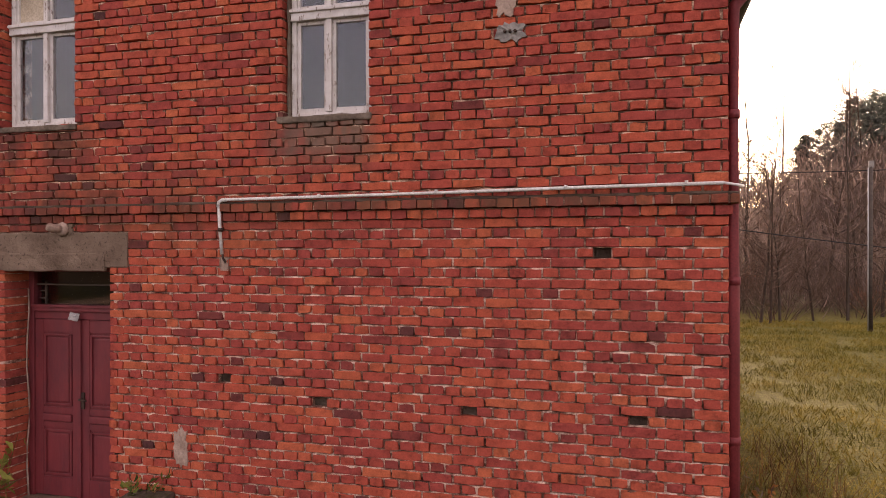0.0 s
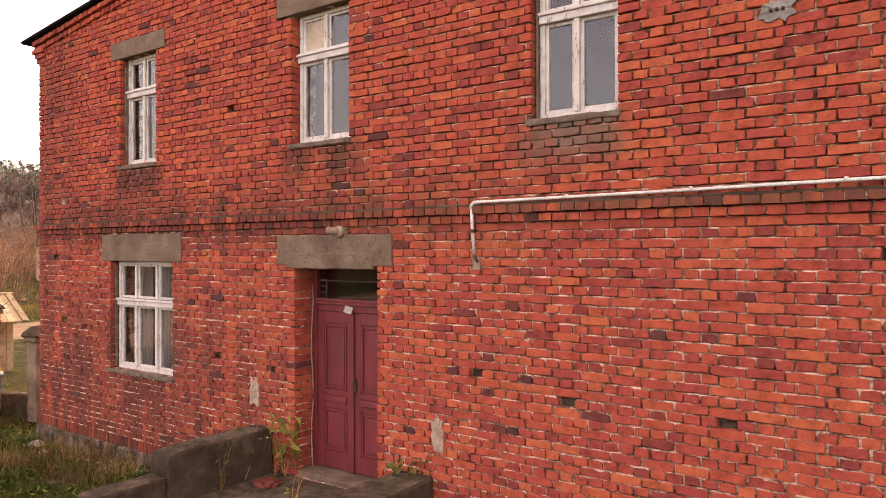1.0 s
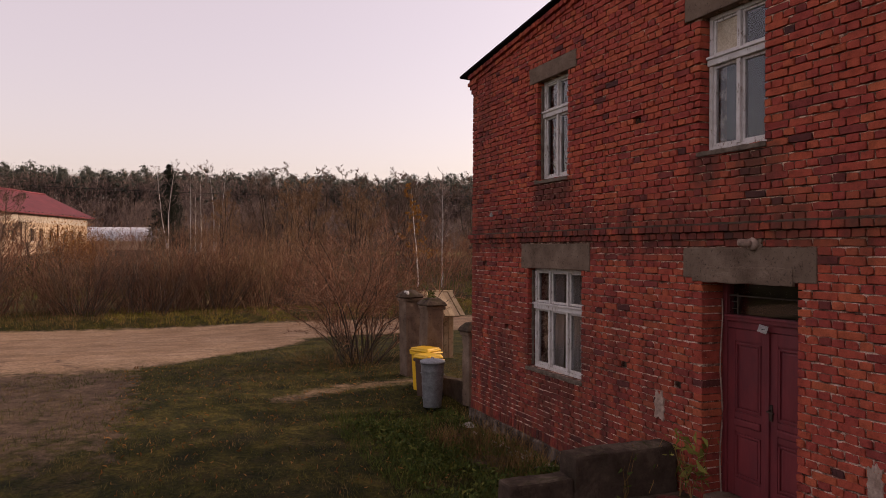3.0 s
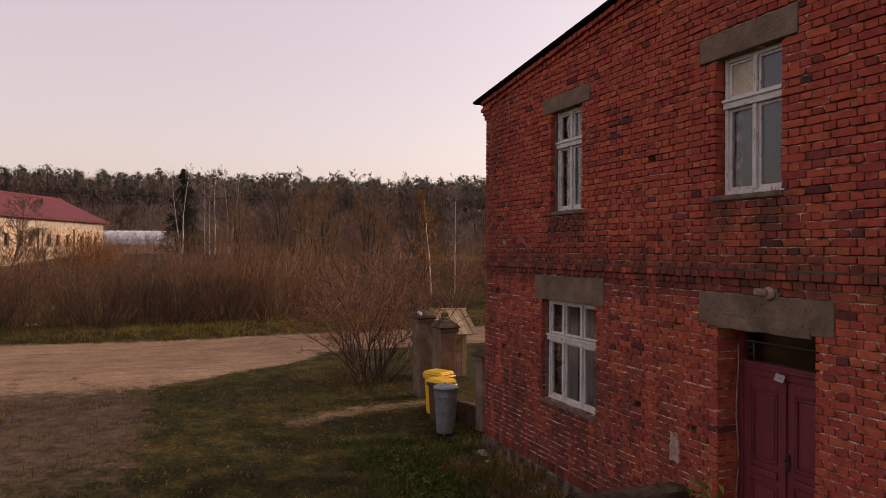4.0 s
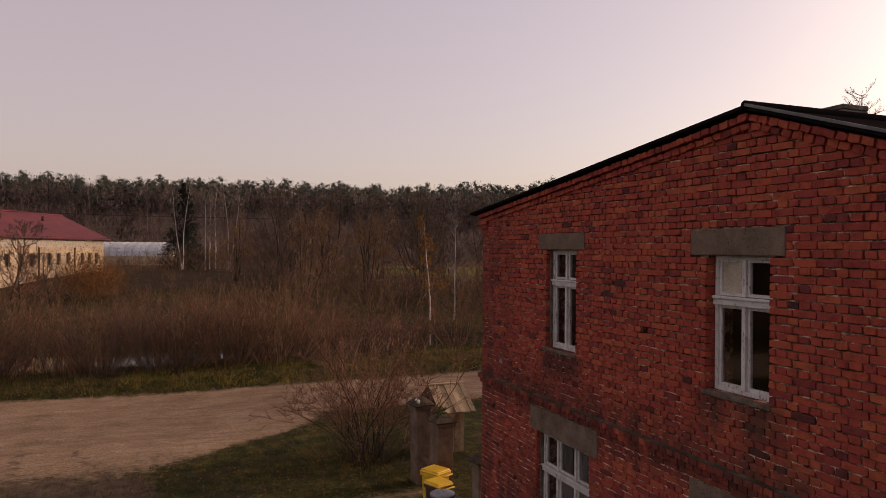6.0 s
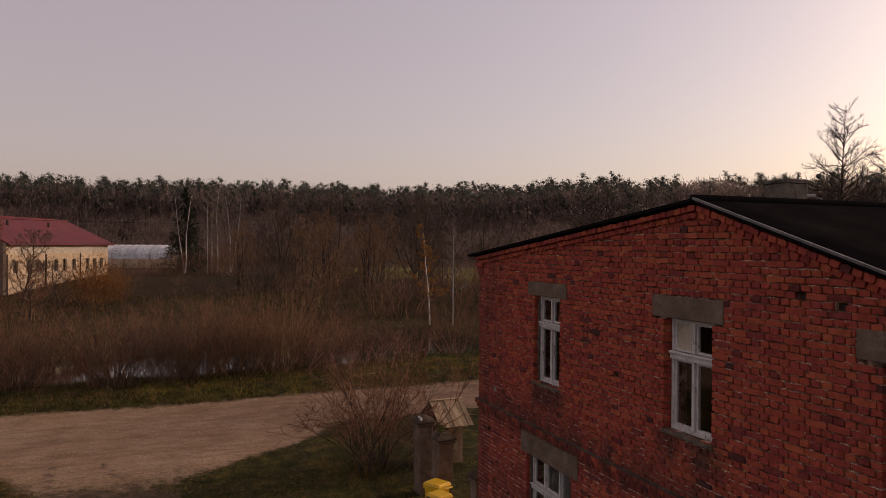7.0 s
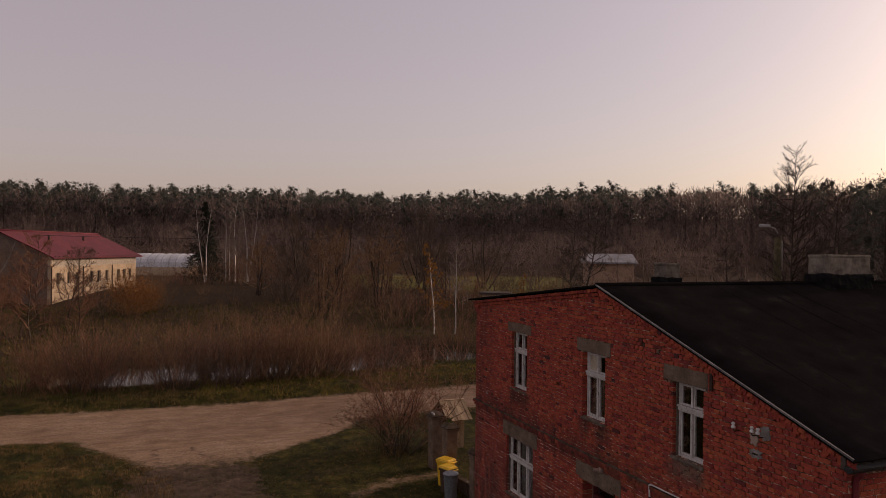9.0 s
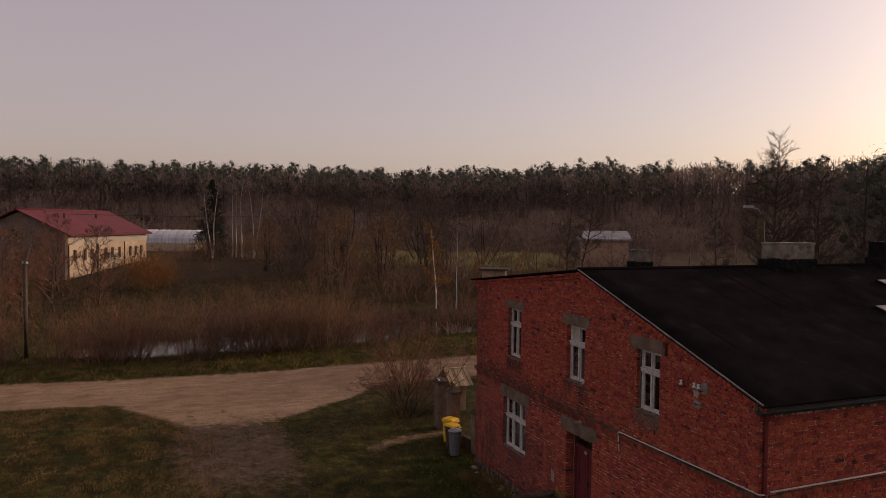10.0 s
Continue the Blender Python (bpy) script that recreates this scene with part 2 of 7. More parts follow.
n = Nodes("bin_yellow", 0.42, 0, 0.5)
M["bin_yellow"] = n.done(n.ramp(n.noise(5.0, 4), [(0.3, (0.62, 0.36, 0.012)), (0.7, (0.78, 0.48, 0.02))]))
n = Nodes("bin_brown", 0.5, 0, 0.4)
M["bin_brown"] = n.done(n.ramp(n.noise(5.0, 4), [(0.3, (0.055, 0.030, 0.020)), (0.7, (0.085, 0.048, 0.032))]))
M["galv"] = plain("galvanised_steel", (0.19, 0.20, 0.21), (0.29, 0.30, 0.315), 14, 0.48, 0.6, bump=0.1)
M["rubber"] = plain("black_rubber", (0.015, 0.015, 0.015), (0.03, 0.03, 0.03), 9, 0.8)

# ground: grass, moss, dead leaves, sandy track and mud, laid out by the two plan attributes
n = Nodes("ground", 0.95, 0, 0.1)
g1 = n.ramp(n.noise(1.5, 7, 0.72), [(0.34, (0.012, 0.013, 0.003)), (0.5, (0.035, 0.034, 0.006)), (0.66, (0.110, 0.084, 0.018))])
g2 = n.ramp(n.noise(14.0, 5, 0.7), [(0.3, 0.35), (0.52, 0.90), (0.72, 1.6)])
dead = n.ramp(n.noise(1.1, 6, 0.75), [(0.52, 0.0), (0.68, 0.5)])
grass = n.mix(1.0, n.mix(dead, g1, (0.095, 0.060, 0.027)), g2, "MULTIPLY")
sand = n.ramp(n.noise(0.8, 6, 0.65), [(0.3, (0.26, 0.162, 0.094)), (0.5, (0.34, 0.222, 0.136)), (0.75, (0.42, 0.29, 0.188))])
ruts = n.ramp(n.noise(2.2, 7, 0.75, stretch=(1.0, 0.22, 1.0)), [(0.36, 0.72), (0.56, 1.05)])
sand = n.mix(1.0, n.mix(1.0, sand, ruts, "MULTIPLY"), n.ramp(n.noise(13.0, 6, 0.8), [(0.34, 0.60), (0.62, 1.15)]), "MULTIPLY")
mud = n.ramp(n.noise(3.4, 7, 0.8), [(0.32, (0.048, 0.031, 0.021)), (0.52, (0.120, 0.078, 0.052)), (0.70, (0.23, 0.155, 0.102))])
edge = n.math("ADD", n.attr("dirt"), n.math("MULTIPLY", n.math("SUBTRACT", n.noise(2.4, 7, 0.8), 0.5), 2.0))
mask = n.ramp(edge, [(0.28, 0.0), (0.80, 1.0)])
wet = n.ramp(n.math("ADD", n.attr("mud"), n.math("MULTIPLY", n.math("SUBTRACT", n.noise(2.3, 5, 0.7), 0.5), 1.3)), [(0.40, 0.0), (0.62, 0.85)])
litter = n.ramp(n.noise(0.25, 6, 0.75), [(0.3, (0.040, 0.024, 0.014)), (0.7, (0.090, 0.052, 0.028))])
grass = n.mix(n.attr("meadow"), grass, n.mix(1.0, (0.145, 0.125, 0.030), g2, "MULTIPLY"))
grass = n.mix(n.attr("wood"), grass, n.mix(1.0, litter, g2, "MULTIPLY"))
c = n.mix(wet, n.mix(mask, grass, sand), mud)
n.bump(n.noise(16.0, 6, 0.75), 0.8, 0.06)
M["ground"] = n.done(c)

n = Nodes("pond_water", 0.04, 0, 0.5)
n.b.inputs["Base Color"].default_value = (0.018, 0.017, 0.012, 1)
n.bump(n.noise(1.4, 3), 0.06, 0.03)
M["water"] = n.m


def vary(name, stops, rough=0.9, fine=20.0, source="island", spec=0.15, patch=0.0, thin=0.0):
    """Colour that differs from piece to piece, and from patch to patch of the ground."""
    n = Nodes(name, rough, 0, spec)
    if source == "object":
        r = n.t.nodes.new("ShaderNodeObjectInfo").outputs["Random"]
    else:
        r = n.geo.outputs["Random Per Island"]
    if patch:
        r = n.math("ADD", n.math("MULTIPLY", r, 0.35), n.ramp(n.noise(patch, 4, 0.65), [(0.40, 0.0), (0.60, 0.7)]))
    c = n.mix(1.0, n.ramp(r, stops), n.ramp(n.noise(fine, 3), [(0.3, 0.75), (0.7, 1.15)]), "MULTIPLY")
    if thin:
        # light passes through needles and leaves; on far twigs this stands in for haze
        lit, both = n.t.nodes.new("ShaderNodeBsdfTranslucent"), n.t.nodes.new("ShaderNodeMixShader")
        n.link(c, lit.inputs[0])
        both.inputs[0].default_value = thin
        n.link(n.b.outputs[0], both.inputs[1])
        n.link(lit.outputs[0], both.inputs[2])
        n.link(both.outputs[0], n.t.nodes["Material Output"].inputs[0])
    return n.done(c)


M["twig"] = vary("twig_red_brown", [(0, (0.095, 0.047, 0.030)), (0.5, (0.215, 0.108, 0.064)), (1, (0.37, 0.20, 0.120))])
M["twig_grey"] = vary("twig_grey_brown", [(0, (0.070, 0.047, 0.036)), (0.5, (0.125, 0.085, 0.062)), (1, (0.20, 0.142, 0.105))])
M["twig_ochre"] = vary("twig_ochre", [(0, (0.125, 0.072, 0.040)), (0.5, (0.225, 0.134, 0.072)), (1, (0.35, 0.22, 0.122))])
# distance haze put into a paler, translucent twig colour
M["under"] = vary("understory_hazed_brown", [(0, (0.130, 0.094, 0.081)), (0.5, (0.195, 0.140, 0.119)), (1, (0.275, 0.203, 0.170))], fine=2, thin=0.45)
M["bark"] = vary("bark_brown", [(0, (0.045, 0.033, 0.025)), (1, (0.095, 0.070, 0.052))])
M["birch_bark"] = vary("birch_bark", [(0, (0.42, 0.39, 0.35)), (0.75, (0.58, 0.55, 0.51)), (1, (0.25, 0.22, 0.20))], fine=5)
M["birch_twig"] = vary("birch_twig", [(0, (0.14, 0.095, 0.080)), (0.6, (0.22, 0.165, 0.14)), (1, (0.34, 0.28, 0.25))])
M["leaf_yellow"] = vary("leaf_yellow", [(0, (0.17, 0.078, 0.020)), (0.5, (0.27, 0.128, 0.030)), (1, (0.37, 0.20, 0.050))], thin=0.4)
M["leaf_rust"] = vary("leaf_rust", [(0, (0.17, 0.068, 0.022)), (0.5, (0.28, 0.125, 0.038)), (1, (0.38, 0.19, 0.06))], thin=0.3)
# needles kept paler than life to carry the haze
M["pine"] = vary("pine_needles_hazed", [(0, (0.075, 0.080, 0.066)), (0.5, (0.105, 0.110, 0.090)), (1, (0.145, 0.148, 0.118))], fine=2, thin=0.5)
M["spruce"] = vary("spruce_needles", [(0, (0.022, 0.025, 0.018)), (1, (0.045, 0.048, 0.033))], fine=3, thin=0.2)
M["grass_blade"] = vary("grass_blade", [(0, (0.042, 0.046, 0.010)), (0.45, (0.086, 0.090, 0.020)), (0.8, (0.165, 0.120, 0.038)), (1, (0.24, 0.160, 0.068))], patch=1.3)
M["meadow_blade"] = vary("meadow_blade", [(0, (0.085, 0.083, 0.013)), (0.5, (0.20, 0.165, 0.026)), (1, (0.34, 0.25, 0.056))], patch=0.9)
M["dry_grass"] = vary("dry_grass", [(0, (0.055, 0.040, 0.013)), (0.45, (0.17, 0.098, 0.036)), (1, (0.38, 0.225, 0.085))], patch=1.1)
M["weed_leaf"] = vary("weed_leaf", [(0, (0.035, 0.055, 0.012)), (0.6, (0.075, 0.098, 0.020)), (1, (0.15, 0.15, 0.03))])
M["weed_yellow"] = vary("weed_yellow", [(0, (0.14, 0.15, 0.03)), (1, (0.28, 0.25, 0.06))])
M["red_roof"] = plain("red_sheet_roof", (0.115, 0.020, 0.026), (0.165, 0.030, 0.036), 0.5, 0.75, fine=3, bump=0.05)
# front wall tone raised to carry part of its sunlight
n = Nodes("barn_wall", 0.95, 0, 0.1)
c = n.ramp(n.noise(0.7, 5, 0.65), [(0.3, (0.42, 0.305, 0.20)), (0.7, (0.58, 0.44, 0.30))])
M["barn_wall"] = n.done(n.mix(n.ramp(n.noise(3.0, 5, 0.7), [(0.55, 0.0), (0.7, 0.6)]), c, (0.22, 0.15, 0.10)))
# darker gable tone: the side turned from the sun, put into colour
M["barn_end_shaded"] = plain("barn_gable_shaded", (0.15, 0.105, 0.080), (0.25, 0.18, 0.14), 0.8, 0.95, fine=5, bump=0.1)
M["block_pale"] = vary("pale_blocks", [(0, (0.55, 0.48, 0.40)), (0.6, (0.68, 0.62, 0.54)), (1, (0.40, 0.32, 0.24))], fine=4)
# near-black panels: the shade inside windows and flues put into colour
M["dark_void"] = plain("unlit_room", (0.012, 0.011, 0.010), (0.022, 0.02, 0.018), 1, 0.9, bump=0)
M["film"] = plain("greenhouse_film", (0.52, 0.52, 0.52), (0.68, 0.68, 0.68), 0.6, 0.35, fine=4, bump=0.1)
M["far_plaster"] = plain("far_plaster", (0.36, 0.23, 0.15), (0.50, 0.34, 0.23), 0.5, 0.95, fine=3, bump=0)
M["far_roof"] = plain("far_roof_sheet", (0.20, 0.19, 0.19), (0.32, 0.31, 0.31), 0.5, 0.6, fine=3, bump=0)
M["lamp_grey"] = plain("lamp_grey", (0.34, 0.34, 0.33), (0.46, 0.46, 0.45), 2, 0.5, bump=0)
M["lichen_pole"] = plain("lichen_pole", (0.05, 0.042, 0.022), (0.12, 0.098, 0.045), 3, 0.95, fine=9)
M["wire"] = plain("wire_dark", (0.02, 0.02, 0.02), (0.04, 0.04, 0.04), 3, 0.7, bump=0)
M["stone"] = vary("field_stone", [(0, (0.17, 0.14, 0.115)), (0.6, (0.30, 0.265, 0.225)), (1, (0.42, 0.38, 0.33))], fine=12)
n = Nodes("footing_stone", 0.95, 0, 0.1)
c = n.ramp(n.noise(5.0, 6, 0.7), [(0.42, (0.050, 0.037, 0.028)), (0.58, (0.16, 0.125, 0.10)), (0.74, (0.42, 0.37, 0.32))])
n.bump(n.noise(22.0, 6, 0.7), 0.9, 0.03)
M["footing"] = n.done(c)
M["plastic_red"] = plain("plastic_red_brown", (0.10, 0.022, 0.016), (0.17, 0.04, 0.028), 6, 0.5)


# ---- mesh helpers ----
def mesh_of(name, verts, faces, material, smooth=False):
    me = bpy.data.meshes.new(name)
    me.from_pydata([tuple(v) for v in verts], [], faces)
    me.materials.append(material)
    me.update()
    if smooth:
        me.polygons.foreach_set("use_smooth", [True] * len(me.polygons))
    return me


def part(name, bm, material, parent, label=""):
    """Links a bmesh (or a finished mesh) as ONE mesh object under a thing or a part."""
    if isinstance(bm, bpy.types.Mesh):
        me = bm
    else:
        me = bpy.data.meshes.new(name)
        bm.normal_update()
        bm.to_mesh(me)
        bm.free()
        me.materials.append(material)
    ob = new(name, me)
    ob.parent = parent
    return tagged(ob, label)


def thing(name, label, category, at=(0, 0, 0), rz=0.0, group="", kind=""):
    e = new(name)
    e.empty_display_size = 0.1
    e.matrix_basis = pose(*at, 0, 0, rz)
    return tagged(e, label, category, group, kind)


def box(x0, x1, y0, y1, z0, z1, bevel=0.0, bm=None, m=None, segments=2):
    b = bmesh.new()
    bmesh.ops.create_cube(b, size=1.0)
    for v in b.verts:
        v.co = ((x0 + x1) / 2 + v.co.x * (x1 - x0), (y0 + y1) / 2 + v.co.y * (y1 - y0), (z0 + z1) / 2 + v.co.z * (z1 - z0))
    if bevel:
        bmesh.ops.bevel(b, geom=b.edges[:], offset=bevel, segments=segments, affect="EDGES", profile=0.6)
    if m is not None:
        b.transform(m)
    return join(bm, b)


def join(bm, b):
    if bm is None:
        return b
    me = bpy.data.meshes.new("tmp")
    b.to_mesh(me)
    bm.from_mesh(me)
    bpy.data.meshes.remove(me)
    b.free()
    return bm


def rough_box(x0, x1, y0, y1, z0, z1, step=0.08, amount=0.012, seed=0, bevel=0.02):
    """A worn block: cut into cells, edges rounded, surface uneven."""
    b = box(x0, x1, y0, y1, z0, z1, bevel)
    for ax, a0, a1 in ((0, x0, x1), (1, y0, y1), (2, z0, z1)):
        k = max(1, int((a1 - a0) / step))
        no = [0, 0, 0]
        no[ax] = 1
        for i in range(1, k):
            co = [0, 0, 0]
            co[ax] = a0 + (a1 - a0) * i / k
            bmesh.ops.bisect_plane(b, geom=b.verts[:] + b.edges[:] + b.faces[:], plane_co=co, plane_no=no)
    b.normal_update()
    for v in b.verts:
        p = v.co * 6 + Vector((seed * 3.7, seed, 0))
        v.co += v.normal * (noise.noise(p) * amount + noise.noise(p * 4) * amount * 0.4)
    return b


def rod(points, radius, sides=8, bm=None, cap=True, closed=False):
    """A round bar along points; radius one number or one a point."""
    b = bm if bm is not None else bmesh.new()
    pts = [Vector(p) for p in points]
    rad = radius if isinstance(radius, (list, tuple)) else [radius] * len(pts)
    rings = []
    for i, p in enumerate(pts):
        a = pts[max(i - 1, 0)]
        c = pts[min(i + 1, len(pts) - 1)]
        d = (c - a).normalized()
        q = d.to_track_quat("Z", "Y")
        rings.append([b.verts.new(p + q @ Vector((math.cos(t) * rad[i], math.sin(t) * rad[i], 0))) for t in [2 * math.pi * k / sides for k in range(sides)]])
    for r0, r1 in zip(rings, rings[1:]):
        for k in range(sides):
            b.faces.new((r0[k], r0[(k + 1) % sides], r1[(k + 1) % sides], r1[k]))
    if cap:
        b.faces.new(rings[0][::-1])
        b.faces.new(rings[-1])
    for f in b.faces:
        f.smooth = sides > 5
    return b


def lathe(profile, sides=24, bm=None):
    """A turned body about z from (radius, height) pairs."""
    b = bm if bm is not None else bmesh.new()
    rings = [[b.verts.new((r * math.cos(2 * math.pi * k / sides), r * math.sin(2 * math.pi * k / sides), z)) for k in range(sides)] for r, z in profile]
    for r0, r1 in zip(rings, rings[1:]):
        for k in range(sides):
            f = b.faces.new((r0[k], r0[(k + 1) % sides], r1[(k + 1) % sides], r1[k]))
            f.smooth = True
    b.faces.new(rings[0][::-1])
    b.faces.new(rings[-1])
    return b


def prism(outline, y0, y1):
    """An outline in x and z, pushed from y0 to y1."""
    b = bmesh.new()
    f = [b.verts.new((x, y0, z)) for x, z in outline]
    k = [b.verts.new((x, y1, z)) for x, z in outline]
    b.faces.new(f)
    b.faces.new(k[::-1])
    for i in range(len(f)):
        j = (i + 1) % len(f)
        b.faces.new((f[j], f[i], k[i], k[j]))
    bmesh.ops.recalc_face_normals(b, faces=b.faces[:])
    return b


# ---- ground ----
GROUND = -0.40


def smooth(a, b, v):
    t = min(1.0, max(0.0, (v - a) / (b - a)))
    return t * t * (3 - 2 * t)


def road_mid(y):
    """x of the track's middle line: it bends away behind the house."""
    return -16.1 - 0.020 * max(0.0, y + 6) ** 1.6 * 0.55 - 0.10 * max(0.0, -12 - y)


POND = [(-29.3, -11.0, 5.0, 4.8), (-30.0, -5.5, 5.2, 5.0), (-31.0, 1.5, 5.2, 5.0), (-34.0, 8.5, 6.0, 5.0)]


def pond_depth(x, y):
    d = 9.0
    for cx, cy, rx, ry in POND:
        d = min(d, math.hypot((x - cx) / rx, (y - cy) / ry))
    return 1.0 - smooth(0.75, 1.25, d)


def height(x, y):
    p = Vector((x * 0.18, y * 0.18, 0.3))
    h = GROUND + 0.07 * noise.noise(p) + 0.025 * noise.noise(p * 5)
    d = x - road_mid(y)
    h -= 0.05 * (1 - smooth(2.2, 3.2, abs(d)))
    h += 0.22 * smooth(-2.4, -4.2, d) * smooth(-12.0, -7.0, d)
    h -= 0.9 * pond_depth(x, y)
    h += 2.6 * smooth(-38, -78, x)
    h -= 0.17 * smooth(-3.2, -2.0, x) * (1 - smooth(2.4, 3.0, x)) * smooth(-2.4, -1.0, y) * (1 - smooth(0.3, 1.5, y))
    d2 = math.hypot(x - 14, y + 8)
    h += 14.0 * smooth(125, 290, d2) * (smooth(-60, 20, y) if x > 14 else 1.0)
    h += 8.0 * smooth(265, 400, d2) * (smooth(-60, 20, y) if x > 14 else 1.0)
    if y > 14:
        h += 0.9 * smooth(16, 60, y) * smooth(-40, 0, x)
    return h


def dirtiness(x, y):
    d = abs(x - road_mid(y))
    a = 1.0 - smooth(2.0, 3.1, d)
    # the muddy drive that fans out of the track towards the yard
    if x > -15 and x < 2:
        k = smooth(-11.5, -6.0, x)
        lo = -11.6 + 2.6 * smooth(-14, -8.5, x) - 0.6 * smooth(-6, 0, x)
        hi = -0.9 - 4.9 * smooth(-13.2, -8.0, x) - 0.4 * smooth(-7, 0, x)
        inside = smooth(lo - 0.7, lo + 0.5, y) * (1 - smooth(hi - 0.5, hi + 0.7, y))
        a = max(a, inside * (1.0 - 0.9 * k))
    # trodden path to the gate
    for (ax, ay), (bx, by) in (((-5.25, 0.4), (-4.95, -1.7)), ((-4.95, -1.7), (-4.2, -2.9))):
        t = min(1, max(0, ((x - ax) * (bx - ax) + (y - ay) * (by - ay)) / ((bx - ax) ** 2 + (by - ay) ** 2)))
        a = max(a, 0.54 * (1 - smooth(0.1, 0.6, math.hypot(x - ax - t * (bx - ax), y - ay - t * (by - ay)))))
    return a


def muddiness(x, y):
    a = 0.0
    if x > -12:
        a = smooth(-10.0, -7.5, x) * (1 - 0.6 * smooth(-4.5, 0.5, x)) * (1 - smooth(0.5, 5.0, x)) * smooth(-10.6, -8.8, y) * (1 - smooth(-6.4, -4.4, y)) * 0.74
        # wheel ruts across the drive
        for k_, o_ in ((0.0, 0.0), (0.0, 1.5), (0.35, -1.2)):
            line = -8.3 + o_ + (0.12 + k_) * (x + 8) + 0.25 * math.sin(x * 0.8 + o_)
            a = max(a, 0.50 * (1 - smooth(0.10, 0.42, abs(y - line))) * smooth(-13.5, -11.0, x) * (1 - smooth(-2.0, 1.5, x)))
    a = max(a, 1.1 * (1 - smooth(0.5, 1.1, math.hypot((x + 8.35) / 0.75, (y + 7.62) / 0.35))))
    a = max(a, 0.55 * (1 - smooth(0.2, 0.9, abs(y + 0.7))) * smooth(-2.4, -1.5, x) * (1 - smooth(3.0, 4.0, x)))
    return a


def lines(*spans):
    out = []
    for a, b, n in spans:
        out += list(np.linspace(a, b, n, endpoint=False))
    return out + [spans[-1][1]]


gx = lines((-900, -120, 14), (-120, -46, 40), (-46, -20, 60), (-20, 12, 110), (12, 60, 40), (60, 900, 14))
gy = lines((-900, -60, 14), (-60, -20, 30), (-20, 12, 110), (12, 60, 60), (60, 900, 20))
gv = [(x, y, height(x, y)) for y in gy for x in gx]
gw = len(gx)
gf = [(j * gw + i, j * gw + i + 1, (j + 1) * gw + i + 1, (j + 1) * gw + i) for j in range(len(gy) - 1) for i in range(gw - 1)]
gme = mesh_of("ground", gv, gf, M["ground"], True)
def meadow(x, y):
    """The open strip of grass between the wet field and the wood."""
    a, d = math.degrees(math.atan2(y + 8, x - 14)), math.hypot(x - 14, y + 8)
    if x > 10.3:
        return smooth(10.3, 11.0, x) * smooth(1.0, 3.0, y) * (1 - smooth(24, 30, y)) * (1 - smooth(40, 60, x))
    return smooth(147, 150, a) * (1 - smooth(166, 170, a)) * smooth(84, 92, d) * (1 - smooth(122, 132, d))


def woodland(x, y):
    return (1 - meadow(x, y)) * max(smooth(-27, -40, x) * 0.75, smooth(70, 120, math.hypot(x - 14, y + 8)), smooth(20, 26, y) * 0.7)


for nm, fn in (("dirt", dirtiness), ("mud", muddiness), ("wood", woodland), ("meadow", meadow)):
    at = gme.attributes.new(nm, "FLOAT", "POINT")
    at.data.foreach_set("value", [fn(x, y) if fn in (woodland, meadow) or (-60 < x < 12 and -60 < y < 60) else 0.0 for x, y, _ in gv])
ground = tagged(new("ground", gme), "uneven rough grass with a sandy track and muddy ruts", "ground", kind="structure")

water = thing("water", "still dark pond reflecting the pale sky", "pond", kind="structure")
wv, wf = [], []
for cx, cy, rx, ry in [(-31.5, -1.5, 10.5, 19.0)]:
    ring = [(cx + rx * (1 + 0.08 * math.sin(5 * a)) * math.cos(a), cy + ry * (1 + 0.05 * math.cos(3 * a)) * math.sin(a), GROUND - 0.42) for a in np.linspace(0, 2 * math.pi, 64, endpoint=False)]
    wv += ring
    wf.append(tuple(range(64)))
part("water_surface", mesh_of("water_surface", wv, wf, M["water"]), None, water)

# ---- the brick house ----
X0, X1 = -2.12, 10.045            # gable wall
RX, RZ = 4.21, 6.35               # ridge
SL, SR = 0.112, 0.329             # slopes of the two roof sides
DEPTH = 19.0                      # length of the house
COURSE, STRETCH, JOINT = 0.077, 0.2545, 0.0105
BASE = 2.57 - 38 * COURSE         # foot of the lowest course
THICK = 0.38
PHASE = 0.212                     # where the bond starts along the wall


def roof_z(x):
    return RZ - SL * (RX - x) if x < RX else RZ - SR * (x - RX)


# openings: x0, x1, z0, z1, depth of the reveal
WIN_LOW = (-0.06, 1.39, 0.70, 2.185, 0.14)
DOOR = (3.64, 4.82, -0.08, 2.17, 0.29)
WIN_A = (0.19, 1.02, 3.49, 4.95, 0.14)
WIN_B = (3.59, 4.44, 3.49, 4.90, 0.14)
WIN_C = (6.55, 7.32, 3.44, 4.77, 0.14)
OPEN = [WIN_LOW, DOOR, WIN_A, WIN_B, WIN_C]
LINTELS = [(-0.27, 1.577, 2.185, 2.548), (3.355, 5.01, 2.17, 2.49), (-0.045, 1.23, 4.95, 5.19), (3.355, 4.62, 4.90, 5.175), (6.29, 7.42, 4.77, 5.05)]
HOLES = [(9.15, 2.31), (9.40, 1.085), (8.15, 1.09), (6.92, 1.075), (6.02, 1.20), (2.50, 4.02), (-1.55, 2.20), (-1.28, 1.33), (-0.78, 1.25), (2.30, 1.07), (3.20, 1.0), (6.05, 5.25), (5.62, 5.27)]
HOLE_BOX = []
